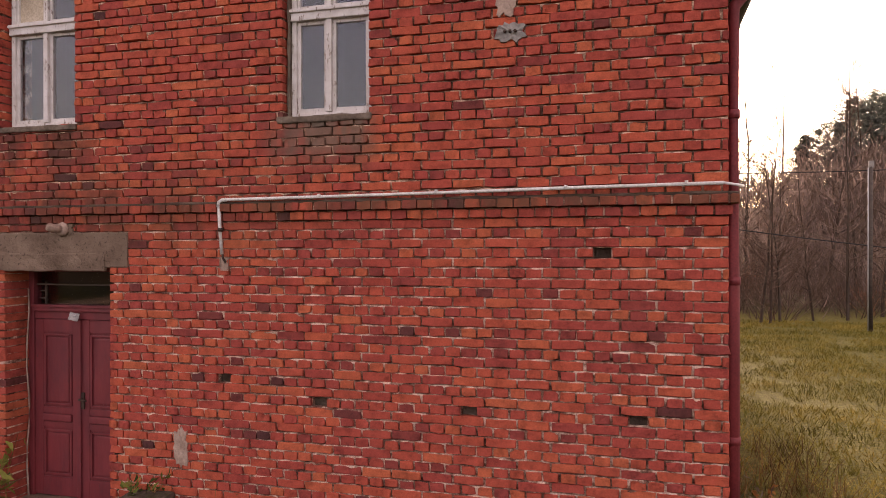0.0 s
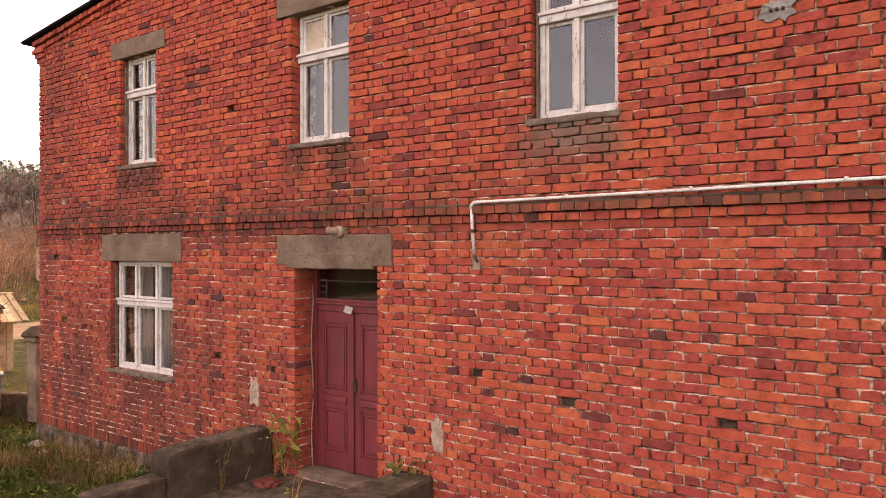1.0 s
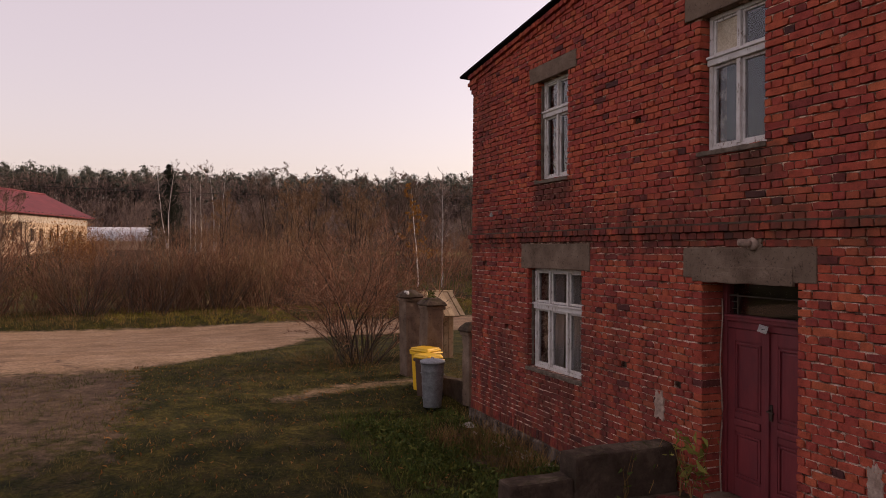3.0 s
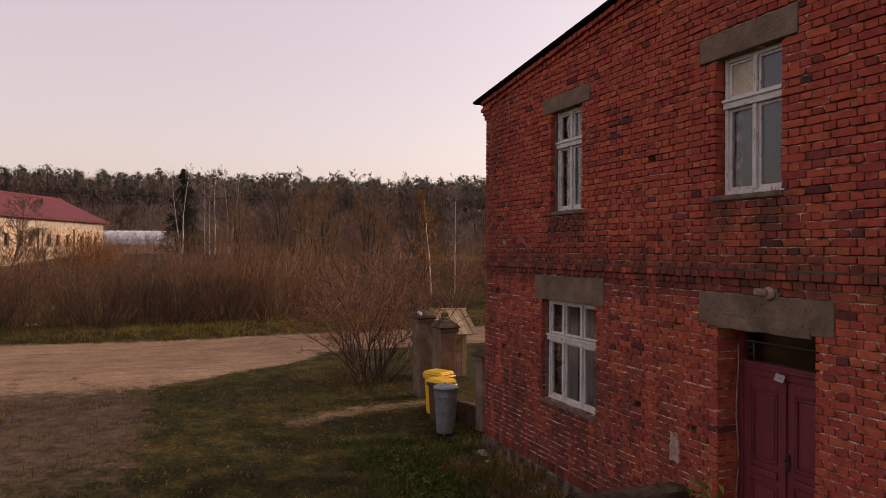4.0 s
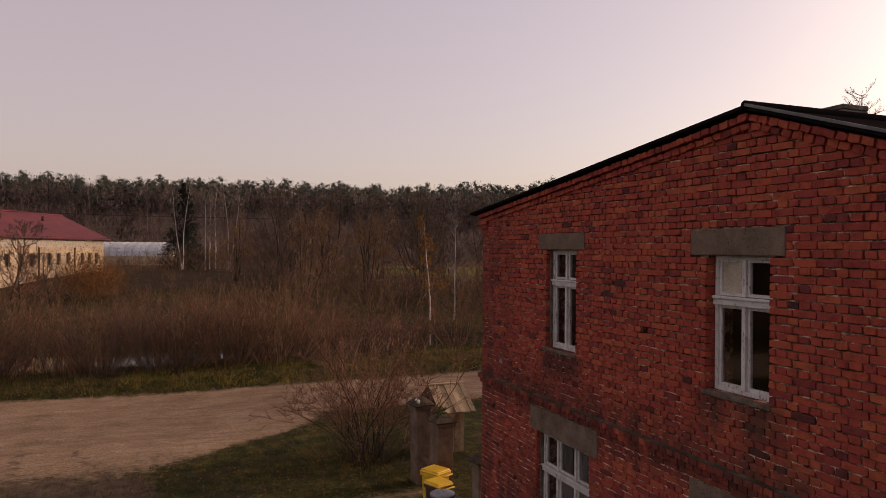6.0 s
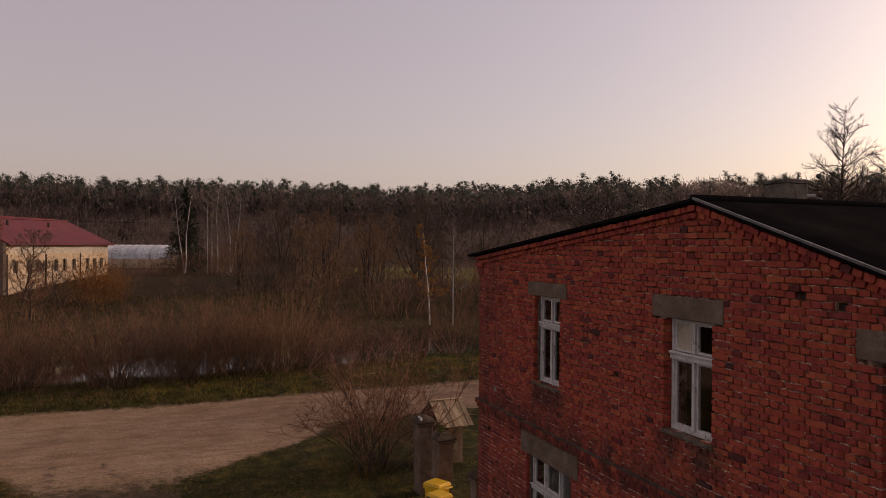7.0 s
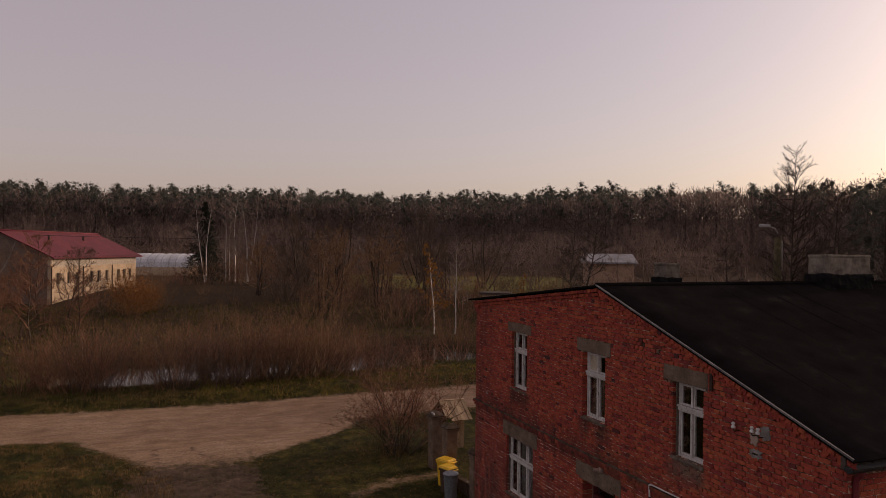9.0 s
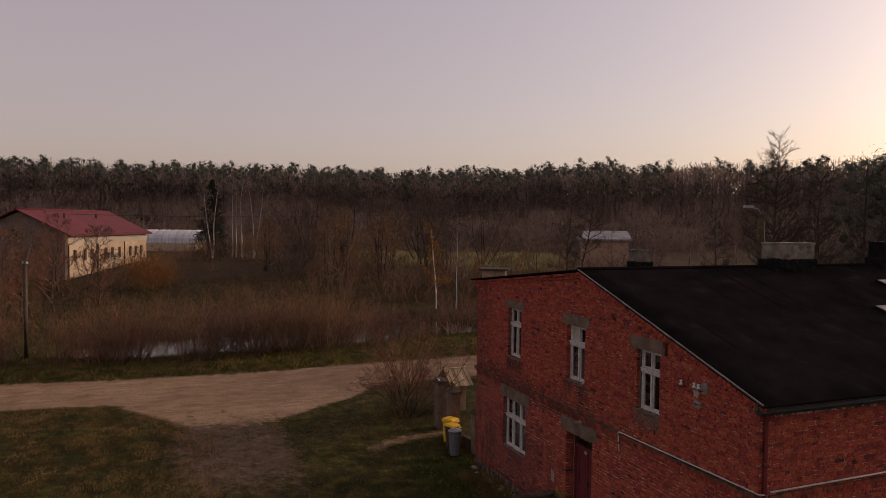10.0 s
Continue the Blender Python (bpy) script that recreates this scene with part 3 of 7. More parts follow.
for hx, hz in HOLES:
    k = math.floor((hz - BASE) / COURSE)
    z0 = BASE + k * COURSE
    cell = 0.5 * STRETCH
    lead = PHASE + (0.25 * STRETCH if k % 2 == 0 else 0)
    i = math.floor((hx - X0 - lead) / cell)
    a = X0 + i * cell + lead
    HOLE_BOX.append((a, a + cell, z0, z0 + COURSE, 0.1))


def slab(bm, x0, x1, top, cuts, y0, y1, bottom):
    """A wall with cuts through it, as upright strips."""
    xs = sorted({x0, x1, *[c for o in cuts for c in (o[0], o[1]) if x0 < c < x1], *([RX] if x0 < RX < x1 else [])})
    for a, b in zip(xs, xs[1:]):
        mid = (a + b) / 2
        zs = sorted([(o[2], o[3]) for o in cuts if o[0] < mid < o[1]])
        low = bottom
        for z0, z1 in [*zs, (None, None)]:
            hi = (top(a), top(b)) if z0 is None else (z0, z0)
            if min(hi) > low:
                join(bm, prism([(a, low), (b, low), (b, hi[1]), (a, hi[0])], y0, y1))
            if z1 is not None:
                low = z1
    return bm


wall = thing("wall_south", "weathered red brick gable wall laid in English bond", "wall", kind="structure")
WIDE = [(o[0] - 0.012, o[1] + 0.012, o[2], o[3], o[4]) for o in OPEN]
bm = slab(bmesh.new(), X0 + 0.01, X1 - 0.01, lambda x: 2.65, [o for o in WIDE + HOLE_BOX if o[2] < 2.65], 0.036, THICK, -0.7)
for out, zz in ((0.030, 2.57), (0.062, 2.647)):
    join(bm, box(X0 - out + 0.02, X1 + out - 0.02, -out + 0.022, 0.036, zz + 0.008, zz + 0.068))
part("mortar_core", bm, M["mortar"], wall, "pale lime mortar between the bricks")
bm = slab(bmesh.new(), X0 + 0.01, X1 - 0.01, lambda x: roof_z(x) - 0.06, [o for o in WIDE + HOLE_BOX if o[2] > 2.65], 0.036, THICK, 2.65)
part("mortar_core", bm, M["mortar"], wall, "eroded mortar darkened for the shadow in its joints")
part("plinth", rough_box(X0 - 0.03, X1 + 0.03, -0.035, 0.3, -0.75, BASE + 0.01, 0.25, 0.03, 3, 0.02), M["footing"], wall, "crumbling pale stone footing")

# dark mossy backing puts the shade of the scaffold holes into colour
bm = bmesh.new()
for q in HOLE_BOX:
    join(bm, box(q[0] - 0.01, q[1] + 0.01, 0.075, 0.2, q[2] - 0.01, q[3] + 0.01))
part("hole_filling", bm, M["mossy"], wall, "dark backing that puts shade into the scaffold holes")

brick_v, brick_f = [], []
rng = np.random.default_rng(7)
BFACES = [(8 * r + i, 8 * r + (i + 1) % 8, 8 * r + 8 + (i + 1) % 8, 8 * r + 8 + i) for r in (0, 1) for i in range(8)] + [(16, 17, 22, 23), (17, 18, 21, 22), (18, 19, 20, 21)]


def sag(x, k):
    """How far a course wanders up and down along the wall."""
    return 0.007 * noise.noise(Vector((x * 0.7, k * 0.25, 3.0)))


def brick_points(L, H, D, proud=0.0, worn=1.0):
    """A worn brick that lies from 0 to L, 0 to H, its face near y = 0 and its body D deep: three rings of eight corners."""
    e = rng.uniform(0.002, 0.006)
    v = []
    for y, k in ((D, 0.0), (e, 0.0), (0.0, e)):
        for x, z in ((k, k), (L * 0.33, k), (L * 0.67, k), (L - k, k), (L - k, H - k), (L * 0.67, H - k), (L * 0.33, H - k), (k, H - k)):
            v.append((x, y, z))
    v = np.array(v)
    tilt = rng.normal(0, 0.006 * worn)
    v[:, 2] += (v[:, 0] - L / 2) * tilt
    off = rng.normal(0, 0.0024 * worn, (8, 3)) * (1, 0.5, 1)
    # corners worn round
    for i_, sx, sz in ((0, 1, 1), (3, -1, 1), (4, -1, -1), (7, 1, -1)):
        off[i_] += (sx * rng.uniform(0, 0.003) * worn, 0.002, sz * rng.uniform(0.0, 0.0045) * worn)
    v[8:16] += off
    v[16:] += off + rng.normal(0, 0.0012 * worn, (8, 3))
    v[16:, 1] += rng.normal(0, 0.002 * worn) - proud
    if rng.random() < 0.3 * worn:
        i = 16 + rng.integers(8)
        v[i] += (0, 0.008, 0)
        v[i - 8] += (0, 0.005, 0)
    return v


def lay(origin, ux, uy, uz, L, H, D, proud=0.0, store=None, worn=1.0):
    v = brick_points(L, H, D, proud, worn)
    w = np.array(origin) + np.outer(v[:, 0], ux) + np.outer(v[:, 1], uy) + np.outer(v[:, 2], uz)
    V, F = store if store else (brick_v, brick_f)
    o = len(V)
    V += [tuple(p) for p in w]
    F += [tuple(o + i for i in f) for f in BFACES]


def free_spans(a, b, z0, z1, cuts):
    out = [(a, b)]
    for c in cuts:
        if c[2] < z1 - 0.02 and c[3] > z0 + 0.02:
            nxt = []
            for p, q in out:
                if c[1] <= p or c[0] >= q:
                    nxt.append((p, q))
                else:
                    if c[0] > p:
                        nxt.append((p, c[0]))
                    if c[1] < q:
                        nxt.append((c[1], q))
            out = nxt
    return [s for s in out if s[1] - s[0] > 0.03]


# the stretch of wall whose bricks are objects of their own
NEAR = (8.05, 10.0, 1.62, 2.56)
singles = []
LINT_CUT = [(*q, 0.05) for q in LINTELS]
courses = int((RZ - BASE) / COURSE) + 1
for k in range(courses):
    z0 = BASE + k * COURSE
    z1 = z0 + COURSE
    if k in (38, 39):
        continue
    a, b = X0, X1
    zc = z1 + 0.10
    if zc > roof_z(X0):
        a = RX - (RZ - zc) / SL
    if zc > roof_z(X1):
        b = RX + (RZ - zc) / SR
    if b - a < 0.1:
        continue
    shift = PHASE + (0.25 * STRETCH if k % 2 == 0 else 0.0)
    module = 0.5 * STRETCH if k % 2 == 0 else STRETCH
    for p, q in free_spans(2.98 if k < 2 else a, b, z0, z1, OPEN + LINT_CUT + HOLE_BOX):
        i0 = math.ceil((p - X0 - shift + 0.035) / module)
        joints = [p]
        x = X0 + shift + i0 * module
        while x < q - 0.035:
            joints.append(x)
            x += module
        joints.append(q)
        for j, (u, w) in enumerate(zip(joints, joints[1:])):
            ends = (j == 0 and u > X0 + 0.01, j == len(joints) - 2 and w < X1 - 0.01)
            deep = 0.06
            for o in OPEN:
                if o[2] < z1 - 0.02 and o[3] > z0 + 0.02 and (abs(w - o[0]) < 0.005 or abs(u - o[1]) < 0.005):
                    deep = o[4] + 0.01
            if u < X0 + 0.005 or w > X1 - 0.005:
                deep = 0.12
            jl = 0.0 if (ends[0] and deep > 0.1) else JOINT * rng.uniform(0.4, 0.85)
            jr = 0.0 if (ends[1] and deep > 0.1) else JOINT * rng.uniform(0.4, 0.85)
            wob = rng.normal(0, 0.0024) + sag(u, k)
            L, H = w - u - jl - jr, COURSE - JOINT * rng.uniform(0.75, 1.3)
            pro = max(-0.007, rng.normal(0.0, 0.0035))
            org = (u + jl - 0.002, 0.0, z0 + JOINT / 2 + wob)
            full = abs(w - u - module) < 0.003 and deep < 0.1
            if full and NEAR[0] < u and w < NEAR[1] and NEAR[2] < z0 and z1 < NEAR[3]:
                singles.append((1 - k % 2, org))
            else:
                lay(org, (1, 0, 0), (0, 1, 0), (0, 0, 1), L, H, deep, pro)

# soldier course at the foot of the wall
x = X0
while x < 2.95:
    lay((x + 0.005, -0.006, BASE + 0.004), (1, 0, 0), (0, 1, 0), (0, 0, 1), 0.067, 2 * COURSE - 0.012, 0.06, rng.normal(0, 0.003), worn=1.4)
    x += 0.0775

# lime mortar in the joints, weathered back unevenly under each course
mx = np.linspace(X0 + 0.012, X1 - 0.012, 400)
mv, mf, at_ = [], [], {}


def in_cut(x, z):
    return any(o[0] - 0.004 < x < o[1] + 0.004 and o[2] - 0.004 < z < o[3] + 0.004 for o in WIDE + HOLE_BOX)


levels_ = [(k, d, y) for k in range(courses) for d, y in ((-0.009, 0.008), (0.001, 0.011), (0.0045, 0.030), (0.012, 0.026))]
for r_, (k, d, y) in enumerate(levels_):
    for c_, x in enumerate(mx):
        z = BASE + k * COURSE + d + sag(x, k)
        if z > roof_z(x) - 0.12 or in_cut(x, z):
            continue
        w = 0.006 * noise.noise(Vector((x * 2.3, z * 3.0, 5))) + 0.010 * noise.noise(Vector((x * 13, z * 26, 1)))
        at_[r_, c_] = len(mv)
        mv.append((x, max(0.006, y + w + (0.003 if z > 2.7 else 0.0)), z))
for r_ in range(len(levels_) - 1):
    for c_ in range(len(mx) - 1):
        q = [at_.get(p) for p in ((r_, c_), (r_, c_ + 1), (r_ + 1, c_ + 1), (r_ + 1, c_))]
        if None not in q:
            mf.append(tuple(q))
part("joint_mortar", mesh_of("joint_mortar", mv, mf, M["mortar"]), None, wall, "pale lime mortar weathered back in the joints")

# string course: two courses of headers, each further out
for c, out in ((0, 0.030), (1, 0.062)):
    z0 = 2.57 + c * COURSE
    x = X0 - out
    while x < X1 + out - 0.05:
        w = min(x + 0.5 * STRETCH, X1 + out)
        lay((x + 0.005, -out, z0 + 0.004), (1, 0, 0), (0, 1, 0), (0, 0, 1), w - x - 0.011, COURSE - 0.010, out + 0.05, rng.normal(0, 0.002), worn=0.9)
        x = w
# two corbelled courses that follow the roof's slope
for c, out in ((0, 0.028), (1, 0.065)):
    for side in (0, 1):
        s = SL if side == 0 else -SR
        ln = math.hypot(1, s)
        ux = np.array((1 / ln, 0, s / ln))
        uz = np.array((-s / ln, 0, 1 / ln))
        xa, xb = (X0 - 0.10, RX) if side == 0 else (RX, X1 + 0.10)
        total = (xb - xa) * ln
        n_b = int(total / (0.5 * STRETCH))
        step = total / n_b
        for i in range(n_b):
            p = np.array((xa, -out, roof_z(xa) - 0.212 + c * 0.082)) + ux * i * step
            lay(p + ux * 0.005, ux, (0, 1, 0), uz, step - 0.011, 0.070, out + 0.05, rng.normal(0, 0.003), worn=1.5)
# corbel steps under the left eave
for c in range(3):
    zc = roof_z(X0) - 0.40 + c * COURSE
    lay((X0 - 0.045 * (c + 1), -0.02 * c - 0.003, zc), (1, 0, 0), (0, 1, 0), (0, 0, 1), 0.25 + 0.045 * c, 0.068, 0.3, 0, worn=1.5)
me = mesh_of("brickwork", brick_v, brick_f, M["brick"])
tagged(part("brickwork", me, None, wall, "red bricks with recessed joints"), kind="stuff")

# mortar weathering above the string course
sv = []
for x in np.linspace(X0 - 0.05, X1 + 0.05, 120):
    sv += [(x, 0.012, 2.745 + 0.012 * noise.noise(Vector((x * 3, 0, 0)))), (x, -0.055, 2.727), (x, -0.055, 2.716), (x, 0.012, 2.716)]
sf = []
for i in range(119):
    for k in range(4):
        sf.append((4 * i + k, 4 * i + (k + 1) % 4, 4 * i + 4 + (k + 1) % 4, 4 * i + 4 + k))
part("ledge_mortar", mesh_of("ledge_mortar", sv, sf, M["mossy"]), None, wall, "mossy mortar slope on the string course")

# the long east wall, and the closed walls that no view shows
east = thing("wall_east", "red brick side wall below the gutter", "wall", kind="structure")
bm = box(X1 - THICK, X1 - 0.012, THICK, DEPTH, -0.7, roof_z(X1) - 0.15)
part("mortar_core", bm, M["mortar"], east)
ev, ef = [], []
top_e = roof_z(X1) - 0.27
for k in range(int((top_e - BASE) / COURSE)):
    z0 = BASE + k * COURSE
    module = 0.5 * STRETCH if k % 2 == 0 else STRETCH
    out = 0.03 if k == 38 else 0.062 if k == 39 else 0.0
    y = 0.125 if k % 2 == 0 else 0.0625
    y = y if out == 0 else 0.24
    while y < 6.0:
        lay((X1 + out, y + 0.0055, z0 + JOINT / 2), (0, 1, 0), (-1, 0, 0), (0, 0, 1), module - JOINT, COURSE - JOINT, 0.06 + out, rng.normal(0, 0.002), (ev, ef))
        y += module
tagged(part("brickwork", mesh_of("brickwork", ev, ef, M["brick"]), None, east), kind="stuff")
for nm, dims in (("wall_west", (X0 + 0.012, X0 + THICK, THICK, DEPTH, -0.7, roof_z(X0) - 0.15)), ("wall_north", (X0 + 0.012, X1 - 0.012, DEPTH, DEPTH + THICK, -0.7, 4.25))):
    w_ = thing(nm, "plain red brick wall out of sight", "wall", kind="structure")
    part("masonry", box(*dims), M["brick"], w_)
bm = prism([(X0 + 0.012, 4.25), (X1 - 0.012, 4.25), (X1 - 0.012, roof_z(X1) - 0.07), (RX, RZ - 0.07), (X0 + 0.012, roof_z(X0) - 0.07)], DEPTH, DEPTH + THICK)
part("gable", bm, M["brick"], bpy.data.objects["wall_north"])

# rooms behind the windows: floors and one cross wall, their dimness put into the colour
floor_low = tagged(new("floor", None), "bare boards inside the house", "floor", kind="structure")
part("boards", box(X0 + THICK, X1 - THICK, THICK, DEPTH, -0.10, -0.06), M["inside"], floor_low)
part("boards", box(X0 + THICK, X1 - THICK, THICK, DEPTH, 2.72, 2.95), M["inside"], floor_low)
wall_in = tagged(new("wall_inner", None), "inner plaster wall with the room's dimness in its colour", "wall", kind="structure")
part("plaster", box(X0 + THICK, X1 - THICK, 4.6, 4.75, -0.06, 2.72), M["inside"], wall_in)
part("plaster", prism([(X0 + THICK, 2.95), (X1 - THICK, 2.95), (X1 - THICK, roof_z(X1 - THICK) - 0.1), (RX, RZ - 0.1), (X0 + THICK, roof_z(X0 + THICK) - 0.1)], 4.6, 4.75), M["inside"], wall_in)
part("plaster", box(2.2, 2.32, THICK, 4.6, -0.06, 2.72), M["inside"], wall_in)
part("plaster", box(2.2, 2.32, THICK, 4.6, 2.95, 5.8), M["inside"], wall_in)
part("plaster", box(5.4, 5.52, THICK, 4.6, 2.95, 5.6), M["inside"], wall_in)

# roof: two sides of felt on boards, with a metal verge
roof = thing("roof", "low-pitched roof covered in black bitumen felt", "roof", kind="structure")
for nm, xa, xb in (("roof_side", X0 - 0.32, RX), ("roof_side", RX, X1 + 0.17)):
    za, zb = roof_z(xa), roof_z(xb)
    bm = bmesh.new()
    nx, ny = 14, 34
    grid = {}
    for i in range(nx + 1):
        for j in range(ny + 1):
            x = xa + (xb - xa) * i / nx
            y = -0.10 + (DEPTH + 0.23) * j / ny
            w = 0.008 * noise.noise(Vector((x * 0.9, y * 0.5, 1))) + (0.010 * noise.noise(Vector((x * 0.3, y * 0.25, 4))) if 0 < j < ny else 0)
            grid[i, j, 1] = bm.verts.new((x, y, roof_z(x) + w))
            grid[i, j, 0] = bm.verts.new((x, y, roof_z(x) - 0.032))
    for i in range(nx):
        for j in range(ny):
            bm.faces.new((grid[i, j, 1], grid[i + 1, j, 1], grid[i + 1, j + 1, 1], grid[i, j + 1, 1]))
            bm.faces.new((grid[i, j + 1, 0], grid[i + 1, j + 1, 0], grid[i + 1, j, 0], grid[i, j, 0]))
    for i in range(nx):
        bm.faces.new((grid[i, 0, 0], grid[i + 1, 0, 0], grid[i + 1, 0, 1], grid[i, 0, 1]))
    for j in range(ny):
        e = 0 if xa < RX else nx
        bm.faces.new((grid[e, j, 0], grid[e, j + 1, 0], grid[e, j + 1, 1], grid[e, j, 1]))
    for f in bm.faces:
        f.smooth = True
    part(nm, bm, M["felt"], roof)
    # felt seams
    for j in range(1, 18):
        y = j * 1.0 + 0.15 * math.sin(j * 2.1)
        bm = bmesh.new()
        rows_ = [[bm.verts.new((xa + (xb - xa) * i / 8, y + d, roof_z(xa + (xb - xa) * i / 8) + h)) for d, h in ((0, -0.012), (0.004, 0.0025), (0.09, 0.002), (0.095, -0.012))] for i in range(9)]
        for r0, r1 in zip(rows_, rows_[1:]):
            for k in range(3):
                bm.faces.new((r0[k], r1[k], r1[k + 1], r0[k + 1]))
        part("felt_seam", bm, M["felt"], roof)
bm = rod([(RX, -0.10 + 0.5 * i, RZ + 0.012) for i in range(int(DEPTH * 2) + 1)], 0.05, 8)
part("ridge_roll", bm, M["felt"], roof)
for xa, xb in ((RX + 0.02, X1 + 0.18),):
    s = -SR
    bm = bmesh.new()
    join(bm, prism([(xa, roof_z(xa) + 0.022), (xb, roof_z(xb) + 0.022), (xb, roof_z(xb) + 0.034), (xa, roof_z(xa) + 0.034)], -0.115, -0.090))
    join(bm, prism([(xa, roof_z(xa) + 0.006), (xb, roof_z(xb) + 0.006), (xb, roof_z(xb) + 0.033), (xa, roof_z(xa) + 0.033)], -0.120, -0.113))
    part("verge_strip", bm, M["verge_metal"], roof, "dull metal strip along the roof edge")
xa, xb = X0 - 0.33, RX - 0.02
part("verge_strip", prism([(xa, roof_z(xa) - 0.020), (xb, roof_z(xb) - 0.020), (xb, roof_z(xb) + 0.014), (xa, roof_z(xa) + 0.014)], -0.113, -0.099), M["felt"], roof)

# lintels
def lintel(x0, x1, z0, z1, seed, label):
    t = thing("lintel", label, "lintel", ((x0 + x1) / 2, 0, z0), kind="structure")
    b = rough_box(x0 - (x0 + x1) / 2, x1 - (x0 + x1) / 2, -0.008, 0.28, 0.0, z1 - z0, 0.07, 0.007, seed, 0.012)
    part("beam", b, M["concrete"], t)
    return t


for i, q in enumerate(LINTELS):
    lintel(*q, i + 2, "rough cast concrete lintel with a broken lower edge" if i == 1 else "plain grey concrete window lintel")
# plaster on the door lintel hangs down unevenly
bm = rough_box(3.50, 4.78, -0.022, 0.02, 2.135, 2.30, 0.05, 0.02, 9, 0.015)
part("render_coat", bm, M["concrete"], thing("lintel_render", "lumpy cement coat over the door lintel", "render", kind="structure"))


# windows
def sash(parent, x0, x1, z0, z1, y, w, glass=True, pane_mat=None):
    """A painted sash: four bars and its pane."""
    f = part("sash", box(x0, x0 + w, y, y + 0.045, z0, z1, 0.004), M["white"], parent)
    for d in ((x1 - w, x1, z0, z1), (x0 + w, x1 - w, z1 - w, z1), (x0 + w, x1 - w, z0, z0 + w * 1.25)):
        part("sash_bar", box(d[0], d[1], y + (0.002 if d[3] - d[2] < w * 2 else 0), y + 0.043, d[2], d[3], 0.004), M["white"], f)
    if glass:
        p = part("pane", box(x0 + w - 0.006, x1 - w + 0.006, y + 0.020, y + 0.024, z0 + w - 0.004, z1 - w + 0.006), pane_mat or M["glass"], f)
        p.visible_shadow = pane_mat is not None
    return f


def window(name, o, transom, posts, label, left_bare=0.0, board=-1):
    x0, x1, z0, z1, d = o
    t = thing(name, label, "window", (0, 0, 0), kind="structure")
    y = d - 0.035
    fw = 0.045
    fr = part("window_frame", box(x0 + left_bare, x0 + left_bare + fw, y, y + 0.09, z0, z1, 0.006), M["white"], t)
    part("frame_bar", box(x1 - fw, x1, y, y + 0.09, z0, z1, 0.006), M["white"], fr)
    part("frame_bar", box(x0 + left_bare + fw, x1 - fw, y + 0.002, y + 0.088, z1 - fw, z1, 0.006), M["white"], fr)
    part("frame_bar", box(x0 + left_bare + fw, x1 - fw, y + 0.002, y + 0.088, z0, z0 + fw, 0.006), M["white"], fr)
    # moulded transom that stands proud
    bm = box(x0 + left_bare - 0.005, x1 + 0.005, y - 0.025, y + 0.08, transom - 0.05, transom + 0.04, 0.010)
    join(bm, box(x0 + left_bare - 0.005, x1 + 0.005, y - 0.045, y, transom + 0.018, transom + 0.048, 0.008))
    part("transom", bm, M["white"], fr, "moulded flaking transom")
    xs = [x0 + left_bare + fw, *posts, x1 - fw]
    for i, p in enumerate(posts):
        part("mullion", box(p - 0.025, p + 0.025, y - 0.012, y + 0.08, z0 + fw, transom - 0.05, 0.006), M["white"], fr)
        part("mullion", box(p - 0.022, p + 0.022, y - 0.008, y + 0.08, transom + 0.05, z1 - fw, 0.006), M["white"], fr)
    for i, (a, b) in enumerate(zip(xs, xs[1:])):
        a2, b2 = a + (0.025 if i else 0.0), b - (0.025 if i < len(xs) - 2 else 0.0)
        sash(t, a2, b2, z0 + fw, transom - 0.05, y + 0.02, 0.030)
        sash(t, a2, b2, transom + 0.05, z1 - fw, y + 0.02, 0.027, True, M["board_beige"] if i == board else None)
    # worn sill of bricks bedded in cement
    s = part("window_sill", rough_box(x0 - 0.05, x1 + 0.02, -0.016, d, z0 - 0.055, z0 - 0.004, 0.05, 0.012, int(x0 * 7) + 3, 0.012), M["sill"], t, "crumbling cement sill")
    return t


window("window_1", WIN_LOW, 1.625, (0.40, 0.885), "white painted window with lace curtains behind three columns of panes", 0.03)
window("window_2", WIN_A, 4.465, (0.60,), "white flaking cross window with four panes", 0.02)
window("window_3", WIN_B, 4.43, (4.02,), "white flaking cross window, one pane boarded over", 0.02, board=0)
window("window_4", WIN_C, 4.31, (6.925,), "white flaking cross window with cement-smeared edges", 0.03)
# rough cement round the frames
for x, z0, z1 in ((6.566, 3.44, 4.75), (-0.048, 0.72, 2.16), (0.205, 3.5, 4.9)):
    t = thing("jamb_cement", "smeared grey cement along a window jamb", "cement", kind="structure")
    part("smear", rough_box(x - 0.005, x + 0.018, 0.06, 0.10, z0, z1, 0.05, 0.010, int(z1 * 10), 0.006), M["sill"], t)


